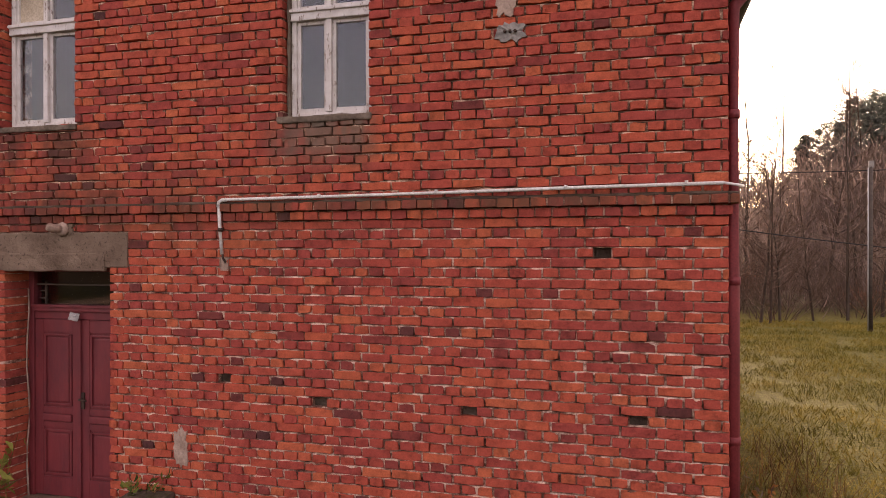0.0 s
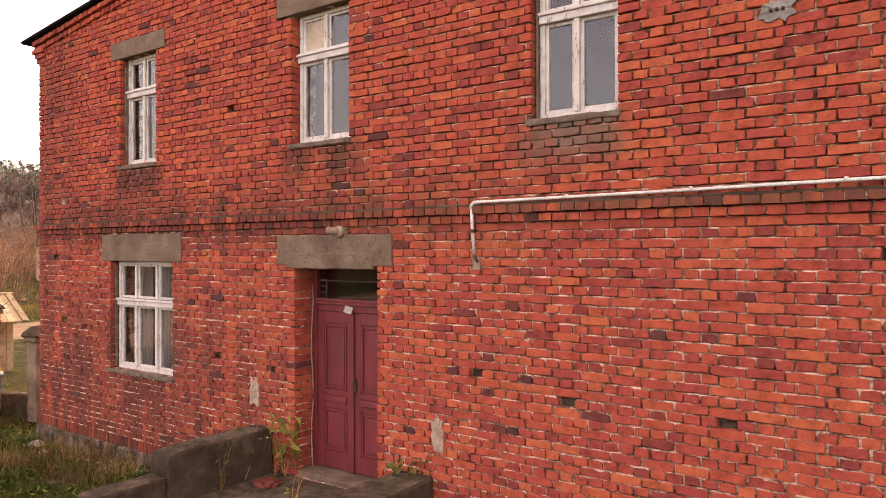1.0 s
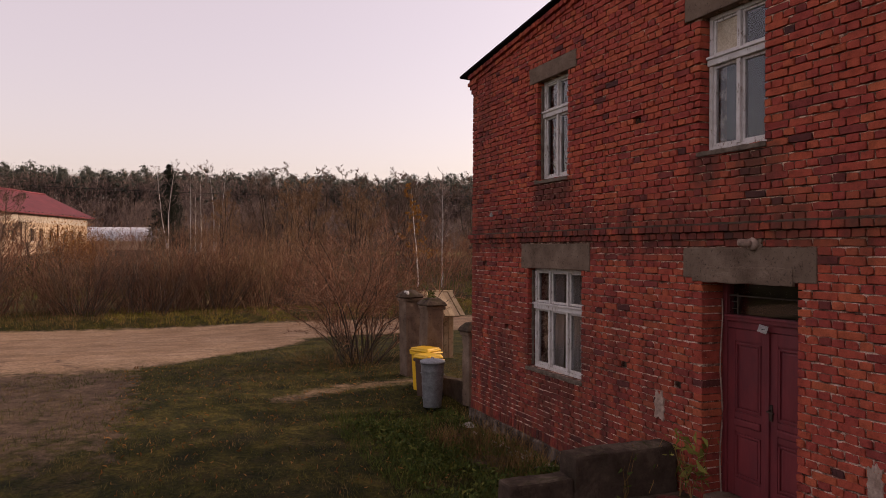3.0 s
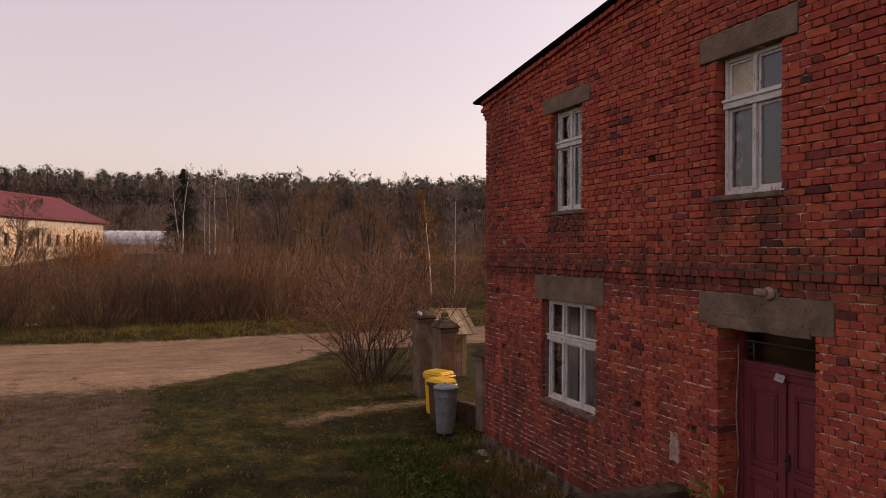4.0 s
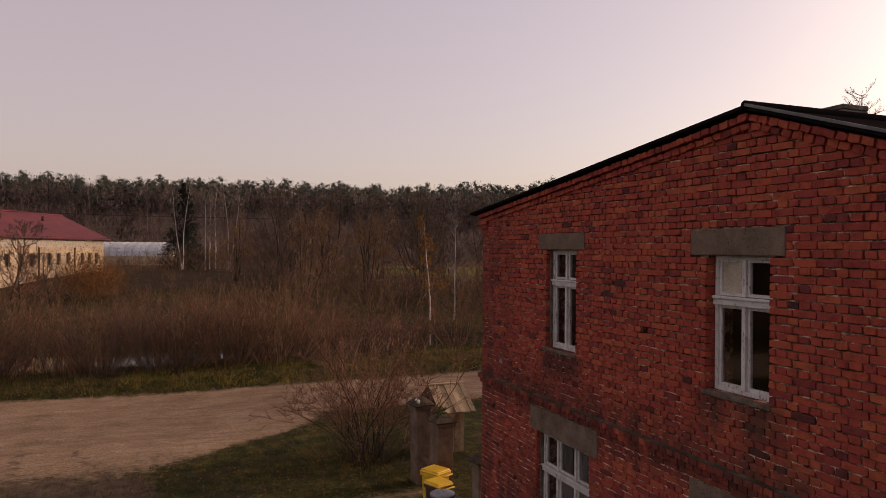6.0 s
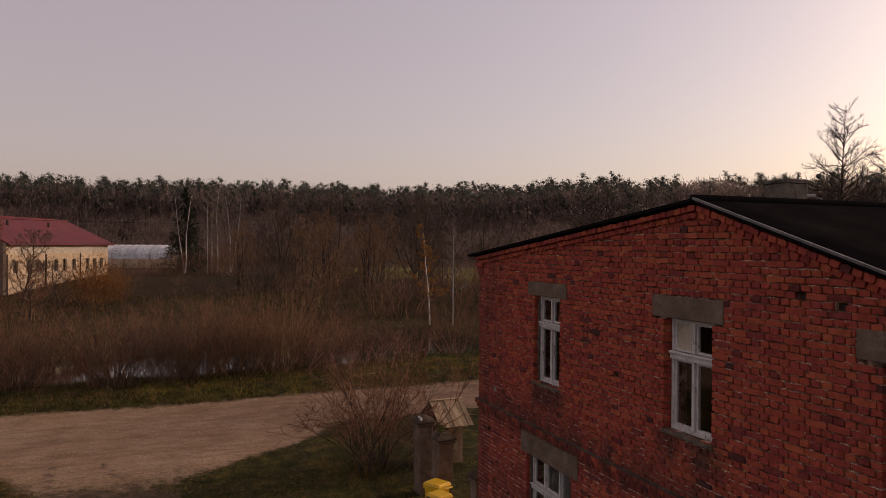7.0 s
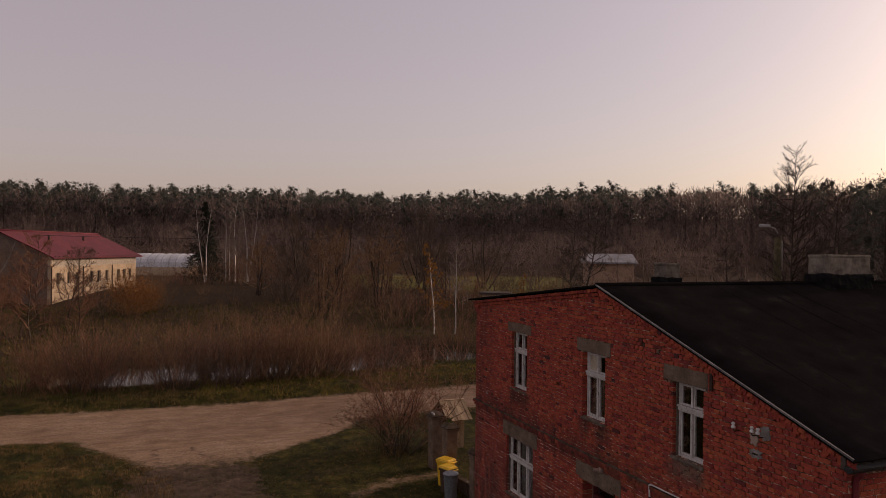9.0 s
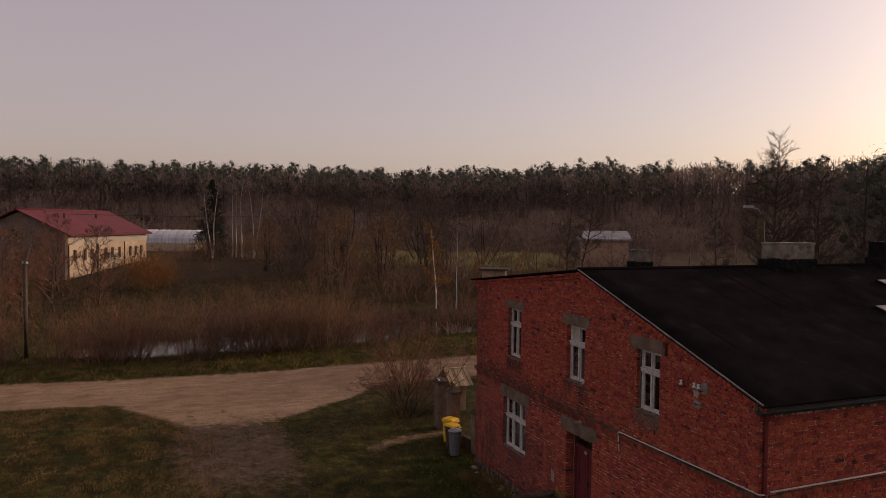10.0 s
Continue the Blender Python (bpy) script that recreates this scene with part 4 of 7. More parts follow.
def curtain(x0, x1, z0, z1, y, material, label, seed):
    t = thing("curtain", label, "curtain", ((x0 + x1) / 2, y, z0), group="curtains in the lower window")
    v, f = [], []
    k = 60
    for i in range(k + 1):
        x = (x0 - x1) / 2 + (x1 - x0) * i / k
        d = 0.022 * math.sin(i * 0.9 + seed) + 0.01 * math.sin(i * 2.3 + seed)
        for z in (0, (z1 - z0) * 0.5, z1 - z0):
            v.append((x, d, z))
            v.append((x, d + 0.003, z))
    for i in range(k):
        for s in range(2):
            a = 6 * i + 2 * s
            f += [(a, a + 6, a + 8, a + 2), (a + 1, a + 3, a + 9, a + 7)]
    part("fabric", mesh_of("fabric", v, f, material, True), None, t)
    rodm = rod([((x0 - x1) / 2 - 0.02, 0.0, z1 - z0 + 0.02), ((x1 - x0) / 2 + 0.02, 0.0, z1 - z0 + 0.02)], 0.008, 6)
    part("curtain_rod", rodm, M["iron"], t)


curtain(-0.02, 0.26, 0.62, 2.10, 0.46, M["curtain"], "pale plain curtain at the side of a window", 1)
curtain(0.36, 0.66, 0.62, 2.10, 0.46, M["curtain"], "pale plain curtain hanging in folds", 2)
curtain(0.68, 1.00, 0.62, 2.10, 0.47, M["lace"], "patterned lace curtain hanging behind glass", 3)
curtain(1.02, 1.36, 0.62, 2.10, 0.46, M["curtain"], "pale plain curtain at the side of a window", 5)


# double front door
def front_door():
    x0, x1, z0, z1, d = DOOR
    t = thing("door_1", "closed maroon double door with moulded panels and a dark transom light", "door", kind="structure")
    y = d - 0.02
    fr = part("door_frame", box(x0, x0 + 0.06, y, y + 0.10, z0, z1, 0.005), M["door"], t)
    part("frame_bar", box(x1 - 0.06, x1, y, y + 0.10, z0, z1, 0.005), M["door"], fr)
    part("frame_bar", box(x0 + 0.06, x1 - 0.06, y, y + 0.10, z1 - 0.05, z1, 0.005), M["door"], fr)
    bm = box(x0 + 0.06, x1 - 0.06, y - 0.02, y + 0.09, 1.735, 1.80, 0.008)
    join(bm, box(x0 + 0.06, x1 - 0.06, y - 0.035, y + 0.0, 1.775, 1.80, 0.005))
    part("transom", bm, M["door"], fr, "worn maroon transom bar")
    # transom light with a thin bar
    p = part("pane", box(x0 + 0.06, x1 - 0.06, y + 0.05, y + 0.055, 1.80, z1 - 0.05), M["glass"], t)
    p.visible_shadow = False
    part("glazing_bar", box(x0 + 0.06, x1 - 0.06, y + 0.035, y + 0.06, 1.985, 2.0, 0.003), M["dark_wood"], t)
    for zz in (1.86, 1.93, 2.0):
        part("glazing_bar", box(x0 + 0.10, x0 + 0.17, y + 0.035, y + 0.06, zz - 0.006, zz + 0.006, 0.002), M["dark_wood"], t)
    part("glazing_bar", box(x0 + 0.165, x0 + 0.178, y + 0.035, y + 0.06, 1.80, 2.02, 0.002), M["dark_wood"], t)
    part("head_rail", box(x0 + 0.06, x1 - 0.06, y + 0.012, y + 0.06, 1.66, 1.735, 0.005), M["door"], t)
    mid = (x0 + x1) / 2 + 0.01
    for a, b in ((x0 + 0.062, mid - 0.004), (mid + 0.004, x1 - 0.062)):
        yy = y + 0.020
        leaf = part("door_leaf", box(a, b, yy + 0.016, yy + 0.05, z0 + 0.02, 1.655, 0.004), M["door"], t)
        for q in ((a, a + 0.095, z0 + 0.02, 1.655), (b - 0.095, b, z0 + 0.02, 1.655)):
            part("stile", box(q[0], q[1], yy, yy + 0.03, q[2], q[3], 0.005), M["door"], leaf)
        for q in ((z0 + 0.02, z0 + 0.20), (0.60, 0.66), (0.74, 0.80), (1.53, 1.655)):
            part("rail", box(a + 0.095, b - 0.095, yy + 0.002, yy + 0.03, q[0], q[1], 0.005), M["door"], leaf)
        for q in ((z0 + 0.25, 0.55), (0.85, 1.48)):
            part("panel", box(a + 0.145, b - 0.145, yy + 0.004, yy + 0.03, q[0], q[1], 0.012), M["door"], leaf)
            for m_ in ((a + 0.105, a + 0.125, q[0] - 0.03, q[1] + 0.03), (b - 0.125, b - 0.105, q[0] - 0.03, q[1] + 0.03)):
                part("moulding", box(*m_[:2], yy - 0.004, yy + 0.03, *m_[2:], 0.006), M["door"], leaf)
            for zz in (q[0] - 0.03, q[1] + 0.012):
                part("moulding", box(a + 0.126, b - 0.126, yy - 0.003, yy + 0.03, zz, zz + 0.018, 0.006), M["door"], leaf)
        part("ledge", box(a + 0.10, b - 0.10, yy - 0.018, yy + 0.02, 0.665, 0.735, 0.012), M["door"], leaf)
    part("cover_strip", box(mid - 0.028, mid + 0.016, y - 0.004, y + 0.02, z0 + 0.02, 1.655, 0.006), M["door"], t)
    bm = box(mid + 0.014, mid + 0.05, y + 0.004, y + 0.02, 0.80, 0.96, 0.004)
    h = part("lock_plate", bm, M["iron"], t, "rusty lock plate")
    part("door_handle", rod([(mid + 0.032, y + 0.005, 0.90), (mid + 0.032, y - 0.045, 0.90), (mid + 0.12, y - 0.05, 0.895)], 0.009, 8), M["iron"], h)
    part("threshold", rough_box(x0, x1, 0.02, d + 0.1, z0 - 0.10, z0 + 0.012, 0.08, 0.008, 4, 0.012), M["concrete"], t, "worn concrete threshold")
    # folded paper tucked behind the transom
    note = thing("paper_note", "curled white paper notice tucked over the door", "paper", (4.16, y - 0.03, 1.72))
    bm = bmesh.new()
    vs = [bm.verts.new((x * 0.19 - 0.02 * z, -0.03 * z * z - 0.015 * math.sin(3 * x), -0.12 * z + 0.03 * (1 - x))) for z in (0, 0.33, 0.66, 1) for x in (0, 0.33, 0.66, 1)]
    for r in range(3):
        for c in range(3):
            i = 4 * r + c
            bm.faces.new((vs[i], vs[i + 4], vs[i + 5], vs[i + 1]))
    bmesh.ops.solidify(bm, geom=bm.faces[:], thickness=0.002)
    part("sheet", bm, M["paper"], note)
    part("print_bar", box(0.07, 0.13, -0.026, -0.022, -0.055, -0.045), M["ink"], note)
    note.scale = (0.6, 0.6, 0.6)


front_door()


# ---- fittings on the house ----
def chimney(x, y, lx, ly, top, label, coat="chimney"):
    z0 = roof_z(x) - 0.25
    t = thing("chimney", label, "chimney", (x, y, z0), group="chimneys on the ridge")
    b = rough_box(-lx / 2, lx / 2, -ly / 2, ly / 2, 0.0, top - z0 - 0.06, 0.14, 0.014, int(y * 3), 0.02)
    part("chimney_body", b, M[coat], t)
    part("flashing", rough_box(-lx / 2 - 0.05, lx / 2 + 0.05, -ly / 2 - 0.05, ly / 2 + 0.05, 0.0, 0.25 + 0.26, 0.08, 0.05, int(y), 0.03), M["tar"], t, "tarred black flashing")
    part("cap", rough_box(-lx / 2 - 0.012, lx / 2 + 0.012, -ly / 2 - 0.012, ly / 2 + 0.012, top - z0 - 0.06, top - z0, 0.15, 0.010, int(y) + 2, 0.012), M[coat], t)
    # dark plates stand in for the shade of open flues
    for k in range(max(1, int(ly / 0.5))):
        yy = -ly / 2 + ly * (k + 0.5) / max(1, int(ly / 0.5))
        part("flue", box(-0.09, 0.09, yy - 0.09, yy + 0.09, top - z0 - 0.01, top - z0 + 0.006, 0.004), M["dark_void"], t)


chimney(2.92, 2.74, 0.42, 0.42, 6.80, "short rendered chimney stack with a tarred foot")
chimney(4.30, 6.75, 0.50, 1.45, 7.04, "long rendered chimney stack with a tarred foot")
chimney(4.30, 11.0, 0.50, 1.5, 7.06, "dark sooty chimney stack with a tarred foot", "tar")

# roof hatch
for hx, hy in ((5.62, 9.15), (7.12, 7.15)):
    t = thing("roof_hatch", "low roof light with a dull sheet cover", "roof hatch", (hx, hy, roof_z(hx)), group="roof lights")
    m = Matrix.Rotation(math.atan(SR), 4, "Y")
    part("kerb", box(-0.24, 0.24, -0.34, 0.34, -0.02, 0.07, 0.012, m=m), M["tar"], t)
    part("cover", box(-0.21, 0.21, -0.30, 0.30, 0.065, 0.085, 0.008, m=m), M["grey_cement"], t)

# gutter and downpipe at the right corner
gut = thing("gutter", "dark half-round zinc gutter along the eave", "gutter", (X1 + 0.15, 0, roof_z(X1) - 0.15))
bm = bmesh.new()
prof = [(0.075 * math.cos(a), 0.075 * math.sin(a)) for a in np.linspace(math.pi, 2 * math.pi, 9)] + [(0.068 * math.cos(a), 0.068 * math.sin(a)) for a in np.linspace(2 * math.pi, math.pi, 9)]
ra = [bm.verts.new((x, -0.16, z)) for x, z in prof]
rb = [bm.verts.new((x, DEPTH, z)) for x, z in prof]
for k in range(len(prof)):
    j = (k + 1) % len(prof)
    bm.faces.new((ra[k], rb[k], rb[j], ra[j]))
bm.faces.new([bm.verts.new((0.07 * math.cos(a), -0.158, 0.07 * math.sin(a))) for a in np.linspace(math.pi, 2 * math.pi, 9)])
part("trough", bm, M["gutter"], gut)
for k in range(8):
    part("bracket", rod([(-0.10, 0.4 + 0.9 * k, 0.03)] + [(0.08 * math.cos(a), 0.4 + 0.9 * k, 0.08 * math.sin(a)) for a in np.linspace(math.pi, 2 * math.pi, 7)], 0.006, 5), M["iron"], gut)
part("fascia", box(-0.17, -0.10, -0.10, DEPTH, -0.06, 0.10, 0.006), M["dark_wood"], gut)
dp = thing("downpipe", "maroon painted downpipe at the house corner", "downpipe", (X1 + 0.035, 0.12, 0))
zt = roof_z(X1) - 0.22
part("pipe", rod([(0.10, 0.0, zt), (0.08, 0.0, zt - 0.05), (0.01, 0.0, zt - 0.13), (0.0, 0, zt - 0.18), (0, 0, 2.0), (0, 0, -0.38)], 0.042, 12), M["downpipe"], dp)
for zz in (3.3, 2.1, 0.95, 0.45):
    part("collar", rod([(0.0, 0, zz - 0.03), (0, 0, zz + 0.03)], 0.047, 12), M["downpipe"], dp)

# white conduit above the string course
cond = thing("conduit", "white painted conduit running above the brick string course", "pipe", (6.0, -0.045, 2.75))
pts = [(0.012, 0, 0.005), (1.0, 0, 0.012), (2.0, 0, 0.022), (3.0, 0, 0.036), (4.0, 0, 0.045)]
part("pipe", rod([(-0.012, 0, -0.02), *pts], 0.0135, 10), M["pipe"], cond)
part("drop_pipe", rod([(-0.025, -0.005, -0.03), (-0.020, 0.0, -0.25), (-0.008, 0.012, -0.46)], 0.015, 10), M["pipe"], cond)
part("elbow", rod([(-0.03, -0.004, -0.06), (-0.026, -0.004, -0.02), (0.0, 0, 0.0), (0.04, 0, 0.004)], 0.018, 10), M["pipe"], cond)
part("clip", rod([(-0.015, 0.0, -0.265), (-0.014, 0, -0.235)], 0.024, 10), M["iron"], cond)
part("cable_end", rod([(-0.006, 0.012, -0.45), (0.0, 0.02, -0.50), (0.018, 0.03, -0.53)], 0.010, 8), M["iron"], cond)
part("wall_patch", rough_box(-0.045, 0.04, 0.033, 0.06, -0.60, -0.48, 0.02, 0.016, 5, 0.02), M["plaster"], cond, "grey cement patch round the pipe end")
part("end_cable", rod([(4.0, 0, 0.045), (4.09, 0.02, 0.03), (4.14, 0.12, 0.03)], 0.010, 8), M["pipe"], cond)
for xx in (0.9, 1.9, 2.9, 3.75):
    part("clip", rod([(xx - 0.012, 0, 0.010 + 0.011 * xx), (xx + 0.012, 0, 0.010 + 0.011 * xx)], 0.0165, 10), M["pipe"], cond)
cond2 = thing("conduit", "white painted conduit along the side wall", "pipe", (X1 + 0.045, 0.25, 2.79))
part("pipe", rod([(0, 0, 0), (0, 4, 0.03)], 0.017, 8), M["pipe"], cond2)


def patch(x, z, w, h, material, label, seed, y=-0.012):
    """A ragged flat coat on the bricks."""
    t = thing("wall_patch", label, "plaster patch", (x, 0, z), kind="structure")
    r = np.random.default_rng(seed)
    k = 26
    bm = bmesh.new()
    ring = []
    for i in range(k):
        a = 2 * math.pi * i / k
        q = (abs(math.cos(a)) ** 4 + abs(math.sin(a)) ** 4) ** -0.25
        s = q * (0.68 + 0.42 * r.random())
        ring.append((w / 2 * s * math.cos(a), h / 2 * s * math.sin(a)))
    f = [bm.verts.new((px, y + 0.003 * r.normal(), pz)) for px, pz in ring]
    g = [bm.verts.new((px * 1.06, 0.02, pz * 1.04)) for px, pz in ring]
    c = bm.verts.new((0, y - 0.005, 0))
    for i in range(k):
        j = (i + 1) % k
        bm.faces.new((f[i], f[j], c))
        bm.faces.new((g[i], g[j], f[j], f[i]))
    bmesh.ops.recalc_face_normals(bm, faces=bm.faces[:])
    part("coat", bm, material, t)
    return t


patch(5.56, 0.60, 0.14, 0.36, M["plaster"], "pale ragged plaster patch beside the steps", 1)
patch(2.98, 0.72, 0.17, 0.34, M["plaster"], "pale ragged plaster patch near the door", 2)
patch(8.48, 3.99, 0.24, 0.16, M["grey_cement"], "grey cement patch round old fixings", 3)
patch(8.45, 4.24, 0.16, 0.26, M["plaster"], "grey cement patch below the insulators", 4)
patch(8.66, 4.34, 0.20, 0.24, M["grey_cement"], "grey cement patch beside an insulator", 6)
patch(-1.35, 3.05, 0.12, 0.08, M["grey_cement"], "small pale mortar patch", 9, -0.004)
# old fixings in the cement
fx = thing("wall_fixing", "row of small rusty screws in cement", "fixing", (8.48, -0.016, 3.99))
for i in range(3):
    part("screw", rod([(-0.04 + 0.04 * i, 0.0, 0.0), (-0.04 + 0.04 * i, -0.02, 0.0)], 0.012, 8), M["iron"], fx)


def insulator(x, z, label):
    t = thing("insulator", label, "insulator", (x, 0, z), group="insulators on the gable")
    part("bracket", rod([(0, 0.03, -0.02), (0, -0.09, -0.02), (0, -0.11, 0.0), (0, -0.11, 0.06)], 0.009, 6), M["iron"], t)
    b = lathe([(0.022, 0.0), (0.036, 0.005), (0.034, 0.03), (0.022, 0.045), (0.020, 0.06), (0.030, 0.07), (0.028, 0.09), (0.012, 0.10)], 14)
    b.transform(pose(0, -0.11, 0.03))
    part("bell", b, M["ceramic"], t, "white ceramic bell")


insulator(8.12, 4.28, "white ceramic insulator on an iron hook")
insulator(8.50, 4.30, "white ceramic insulator on an iron hook")
insulator(8.62, 4.30, "white ceramic insulator on an iron hook")
# iron anchor beside the upper right window
an = thing("wall_anchor", "rusty iron anchor strap in the bricks", "anchor", (7.52, -0.01, 4.95))
part("strap", box(-0.03, 0.03, -0.02, 0.02, -0.18, 0.12, 0.004), M["iron"], an)

# lamp over the door, on its side
lp = thing("wall_lamp", "old grey porcelain wall lamp without its bulb", "lamp", (4.30, -0.02, 2.52))
b = lathe([(0.060, 0.0), (0.064, 0.02), (0.055, 0.045), (0.030, 0.05)], 18)
b.transform(pose(0.03, 0.01, 0, 90))
part("base", b, M["plaster"], lp)
b = lathe([(0.034, 0.0), (0.040, 0.03), (0.038, 0.09), (0.030, 0.11), (0.012, 0.112)], 16)
b.transform(pose(0.03, -0.04, 0.0, 60, -70, 0))
part("socket", b, M["plaster"], lp)
patch(4.34, 2.53, 0.20, 0.15, M["concrete"], "cement patch round the wall lamp", 11, -0.014)
# pale cord along the door jamb
cd = thing("cord", "pale frayed cord hanging along the door jamb", "cord", (3.665, 0.235, 0))
part("strand", rod([(0.01 * math.sin(k * 1.3), 0.008 * math.cos(k), 1.95 - 0.19 * k) for k in range(12)], 0.009, 6), M["plaster"], cd)

# ---- steps in front of the door ----
par = thing("stair_parapet", "dark mossy concrete parapet stepping down beside the door", "parapet", (3.16, 0, GROUND))
part("upper_block", rough_box(-0.16, 0.15, -1.32, -0.02, -0.25, 0.76, 0.09, 0.016, 3, 0.03), M["mossy"], par)
part("lower_block", rough_box(-0.15, 0.13, -2.05, -1.32, -0.25, 0.54, 0.09, 0.016, 6, 0.03), M["mossy"], par)
par2 = thing("stair_parapet", "low crumbling concrete parapet with moss beside the door", "parapet", (5.30, 0, GROUND))
part("upper_block", rough_box(-0.20, 0.22, -1.25, -0.02, -0.25, 0.62, 0.09, 0.022, 8, 0.035), M["mossy"], par2)
land = thing("door_step", "worn concrete landing with earth and leaves", "step", (4.2, 0, GROUND))
part("landing", rough_box(-0.89, 0.90, -1.15, 0.03, -0.2, 0.27, 0.11, 0.014, 2, 0.02), M["mossy"], land)
part("lower_step", rough_box(-0.89, 0.90, -1.50, -1.15, -0.2, 0.10, 0.11, 0.014, 5, 0.02), M["mossy"], land)
rub = thing("plastic_scrap", "crumpled red-brown plastic scrap on the landing", "scrap", (3.62, -0.35, -0.12))
b = bmesh.new()
bmesh.ops.create_icosphere(b, subdivisions=3, radius=0.12)
for v in b.verts:
    v.co = Vector((v.co.x * 1.3, v.co.y, v.co.z * 0.45)) * (1 + 0.45 * noise.noise(v.co * 14))
part("scrap", b, M["plastic_red"], rub)


# ---- the yard ----
def gate_pillar(x, y, w, h, lean, label, cap="moss"):
    t = thing("gate_pillar", label, "pillar", (x, y, GROUND - 0.08), 8.0, group="old gate pillars")
    t.matrix_basis = pose(x, y, GROUND - 0.05, lean, -lean * 0.6, 6)
    part("shaft", rough_box(-w / 2, w / 2, -w / 2, w / 2, 0, h - 0.22, 0.12, 0.014, int(h * 10 + x), 0.025), M["concrete"], t)
    part("neck", rough_box(-w / 2 - 0.03, w / 2 + 0.03, -w / 2 - 0.03, w / 2 + 0.03, h - 0.24, h - 0.17, 0.12, 0.008, 4, 0.015), M["concrete"], t)
    b = rough_box(-w / 2 - 0.06, w / 2 + 0.06, -w / 2 - 0.06, w / 2 + 0.06, h - 0.17, h, 0.07, 0.02, int(x), 0.03)
    for v in b.verts:
        if v.co.z > h - 0.12:
            k = 1 - 0.55 * (v.co.z - (h - 0.12)) / 0.12
            v.co.x *= k
            v.co.y *= k
    part("cap", b, M["mossy"], t, "pointed mossy cap")
    return t


gate_pillar(-5.85, 0.19, 0.38, 1.98, 1.0, "tall grey concrete gate pillar with a mossy cap and two insulators")
gate_pillar(-4.54, 0.15, 0.38, 1.90, -0.8, "tall grey concrete gate pillar with grass growing on its cap")
gate_pillar(-2.66, 0.26, 0.26, 1.55, 0.5, "slim concrete fence pillar beside the house corner")
low = thing("fence_wall", "low dark concrete fence footing between the pillars", "wall", (-3.55, 0.24, GROUND - 0.1), kind="structure")
b = rough_box(-0.78, 0.78, -0.11, 0.11, 0, 0.42, 0.1, 0.02, 5, 0.03)
for v in b.verts:
    if v.co.z > 0.3:
        v.co.z += 0.10 * v.co.x
part("footing", b, M["mossy"], low)
for dx in (-0.06, 0.07):
    t = thing("cap_knob", "small white ceramic knob on a gate pillar", "insulator", (-5.75 + dx, 0.04, 1.47))
    b = lathe([(0.03, -0.06), (0.04, 0.0), (0.036, 0.04), (0.015, 0.06)], 12)
    part("bell", b, M["ceramic"], t)


def wheelie_bin(x, y, rz, w, d, h, body, lid, label):
    t = thing("wheeled_bin", label, "bin", (x, y, GROUND - 0.03), rz, group="rubbish bins by the gate")
    b = box(-w / 2, w / 2, -d / 2, d / 2, 0.06, h - 0.10, 0.03, segments=3)
    for v in b.verts:
        k = 0.80 + 0.20 * (v.co.z / h)
        v.co.x *= k
        v.co.y *= k
    part("body", b, body, t)
    part("rim", box(-w / 2 - 0.015, w / 2 + 0.015, -d / 2 - 0.015, d / 2 + 0.015, h - 0.15, h - 0.09, 0.012), body, t)
    b = box(-w / 2 - 0.02, w / 2 + 0.02, -d / 2 - 0.03, d / 2 + 0.03, h - 0.09, h - 0.015, 0.03, segments=3)
    for v in b.verts:
        if v.co.z > h - 0.05:
            v.co.x *= 0.90
            v.co.y *= 0.92
            v.co.z += 0.03 * (1 - (2 * v.co.y / d) ** 2)
    lidp = part("lid", b, lid, t, "moulded yellow lid")
    part("lid_grip", box(-w / 5, w / 5, -d / 2 - 0.06, -d / 2 - 0.025, h - 0.085, h - 0.06, 0.008), lid, lidp)
    part("handle", rod([(-w / 2 + 0.03, d / 2 + 0.02, h - 0.12), (-w / 2 + 0.03, d / 2 + 0.09, h - 0.10), (w / 2 - 0.03, d / 2 + 0.09, h - 0.10), (w / 2 - 0.03, d / 2 + 0.02, h - 0.12)], 0.014, 8), lid, t)
    for s in (-1, 1):
        wb = lathe([(0.03, -0.025), (0.092, -0.025), (0.10, -0.015), (0.10, 0.015), (0.092, 0.025), (0.03, 0.025)], 20)
        wb.transform(pose(s * (w / 2 - 0.02), d / 2 - 0.05, 0.10, 0, 90, 0))
        wh = part("wheel", wb, M["rubber"], t)
        hb = lathe([(0.01, -0.03), (0.05, -0.028), (0.05, 0.028), (0.01, 0.03)], 14)
        hb.transform(pose(s * (w / 2 - 0.02), d / 2 - 0.05, 0.10, 0, 90, 0))
        part("hub", hb, body, wh)
    return t


wheelie_bin(-3.96, -0.18, -62, 0.40, 0.44, 0.93, M["bin_yellow"], M["bin_yellow"], "yellow plastic wheeled bin with its lid closed")
wheelie_bin(-3.38, -0.34, -70, 0.37, 0.40, 0.88, M["bin_brown"], M["bin_yellow"], "dark brown wheeled bin with a yellow lid")
t = thing("steel_bin", "round galvanised steel dustbin with a domed lid", "bin", (-2.74, -0.50, GROUND - 0.03), group="rubbish bins by the gate")
prof = [(0.165, 0.0), (0.17, 0.02)]
for i in range(1, 36):
    zz = 0.02 + 0.77 * i / 36
    prof.append((0.17 + 0.045 * i / 36 + (0.005 if i in (6, 7, 18, 19, 30, 31) else 0), zz))
part("body", lathe(prof + [(0.222, 0.795), (0.222, 0.82)], 32), M["galv"], t)
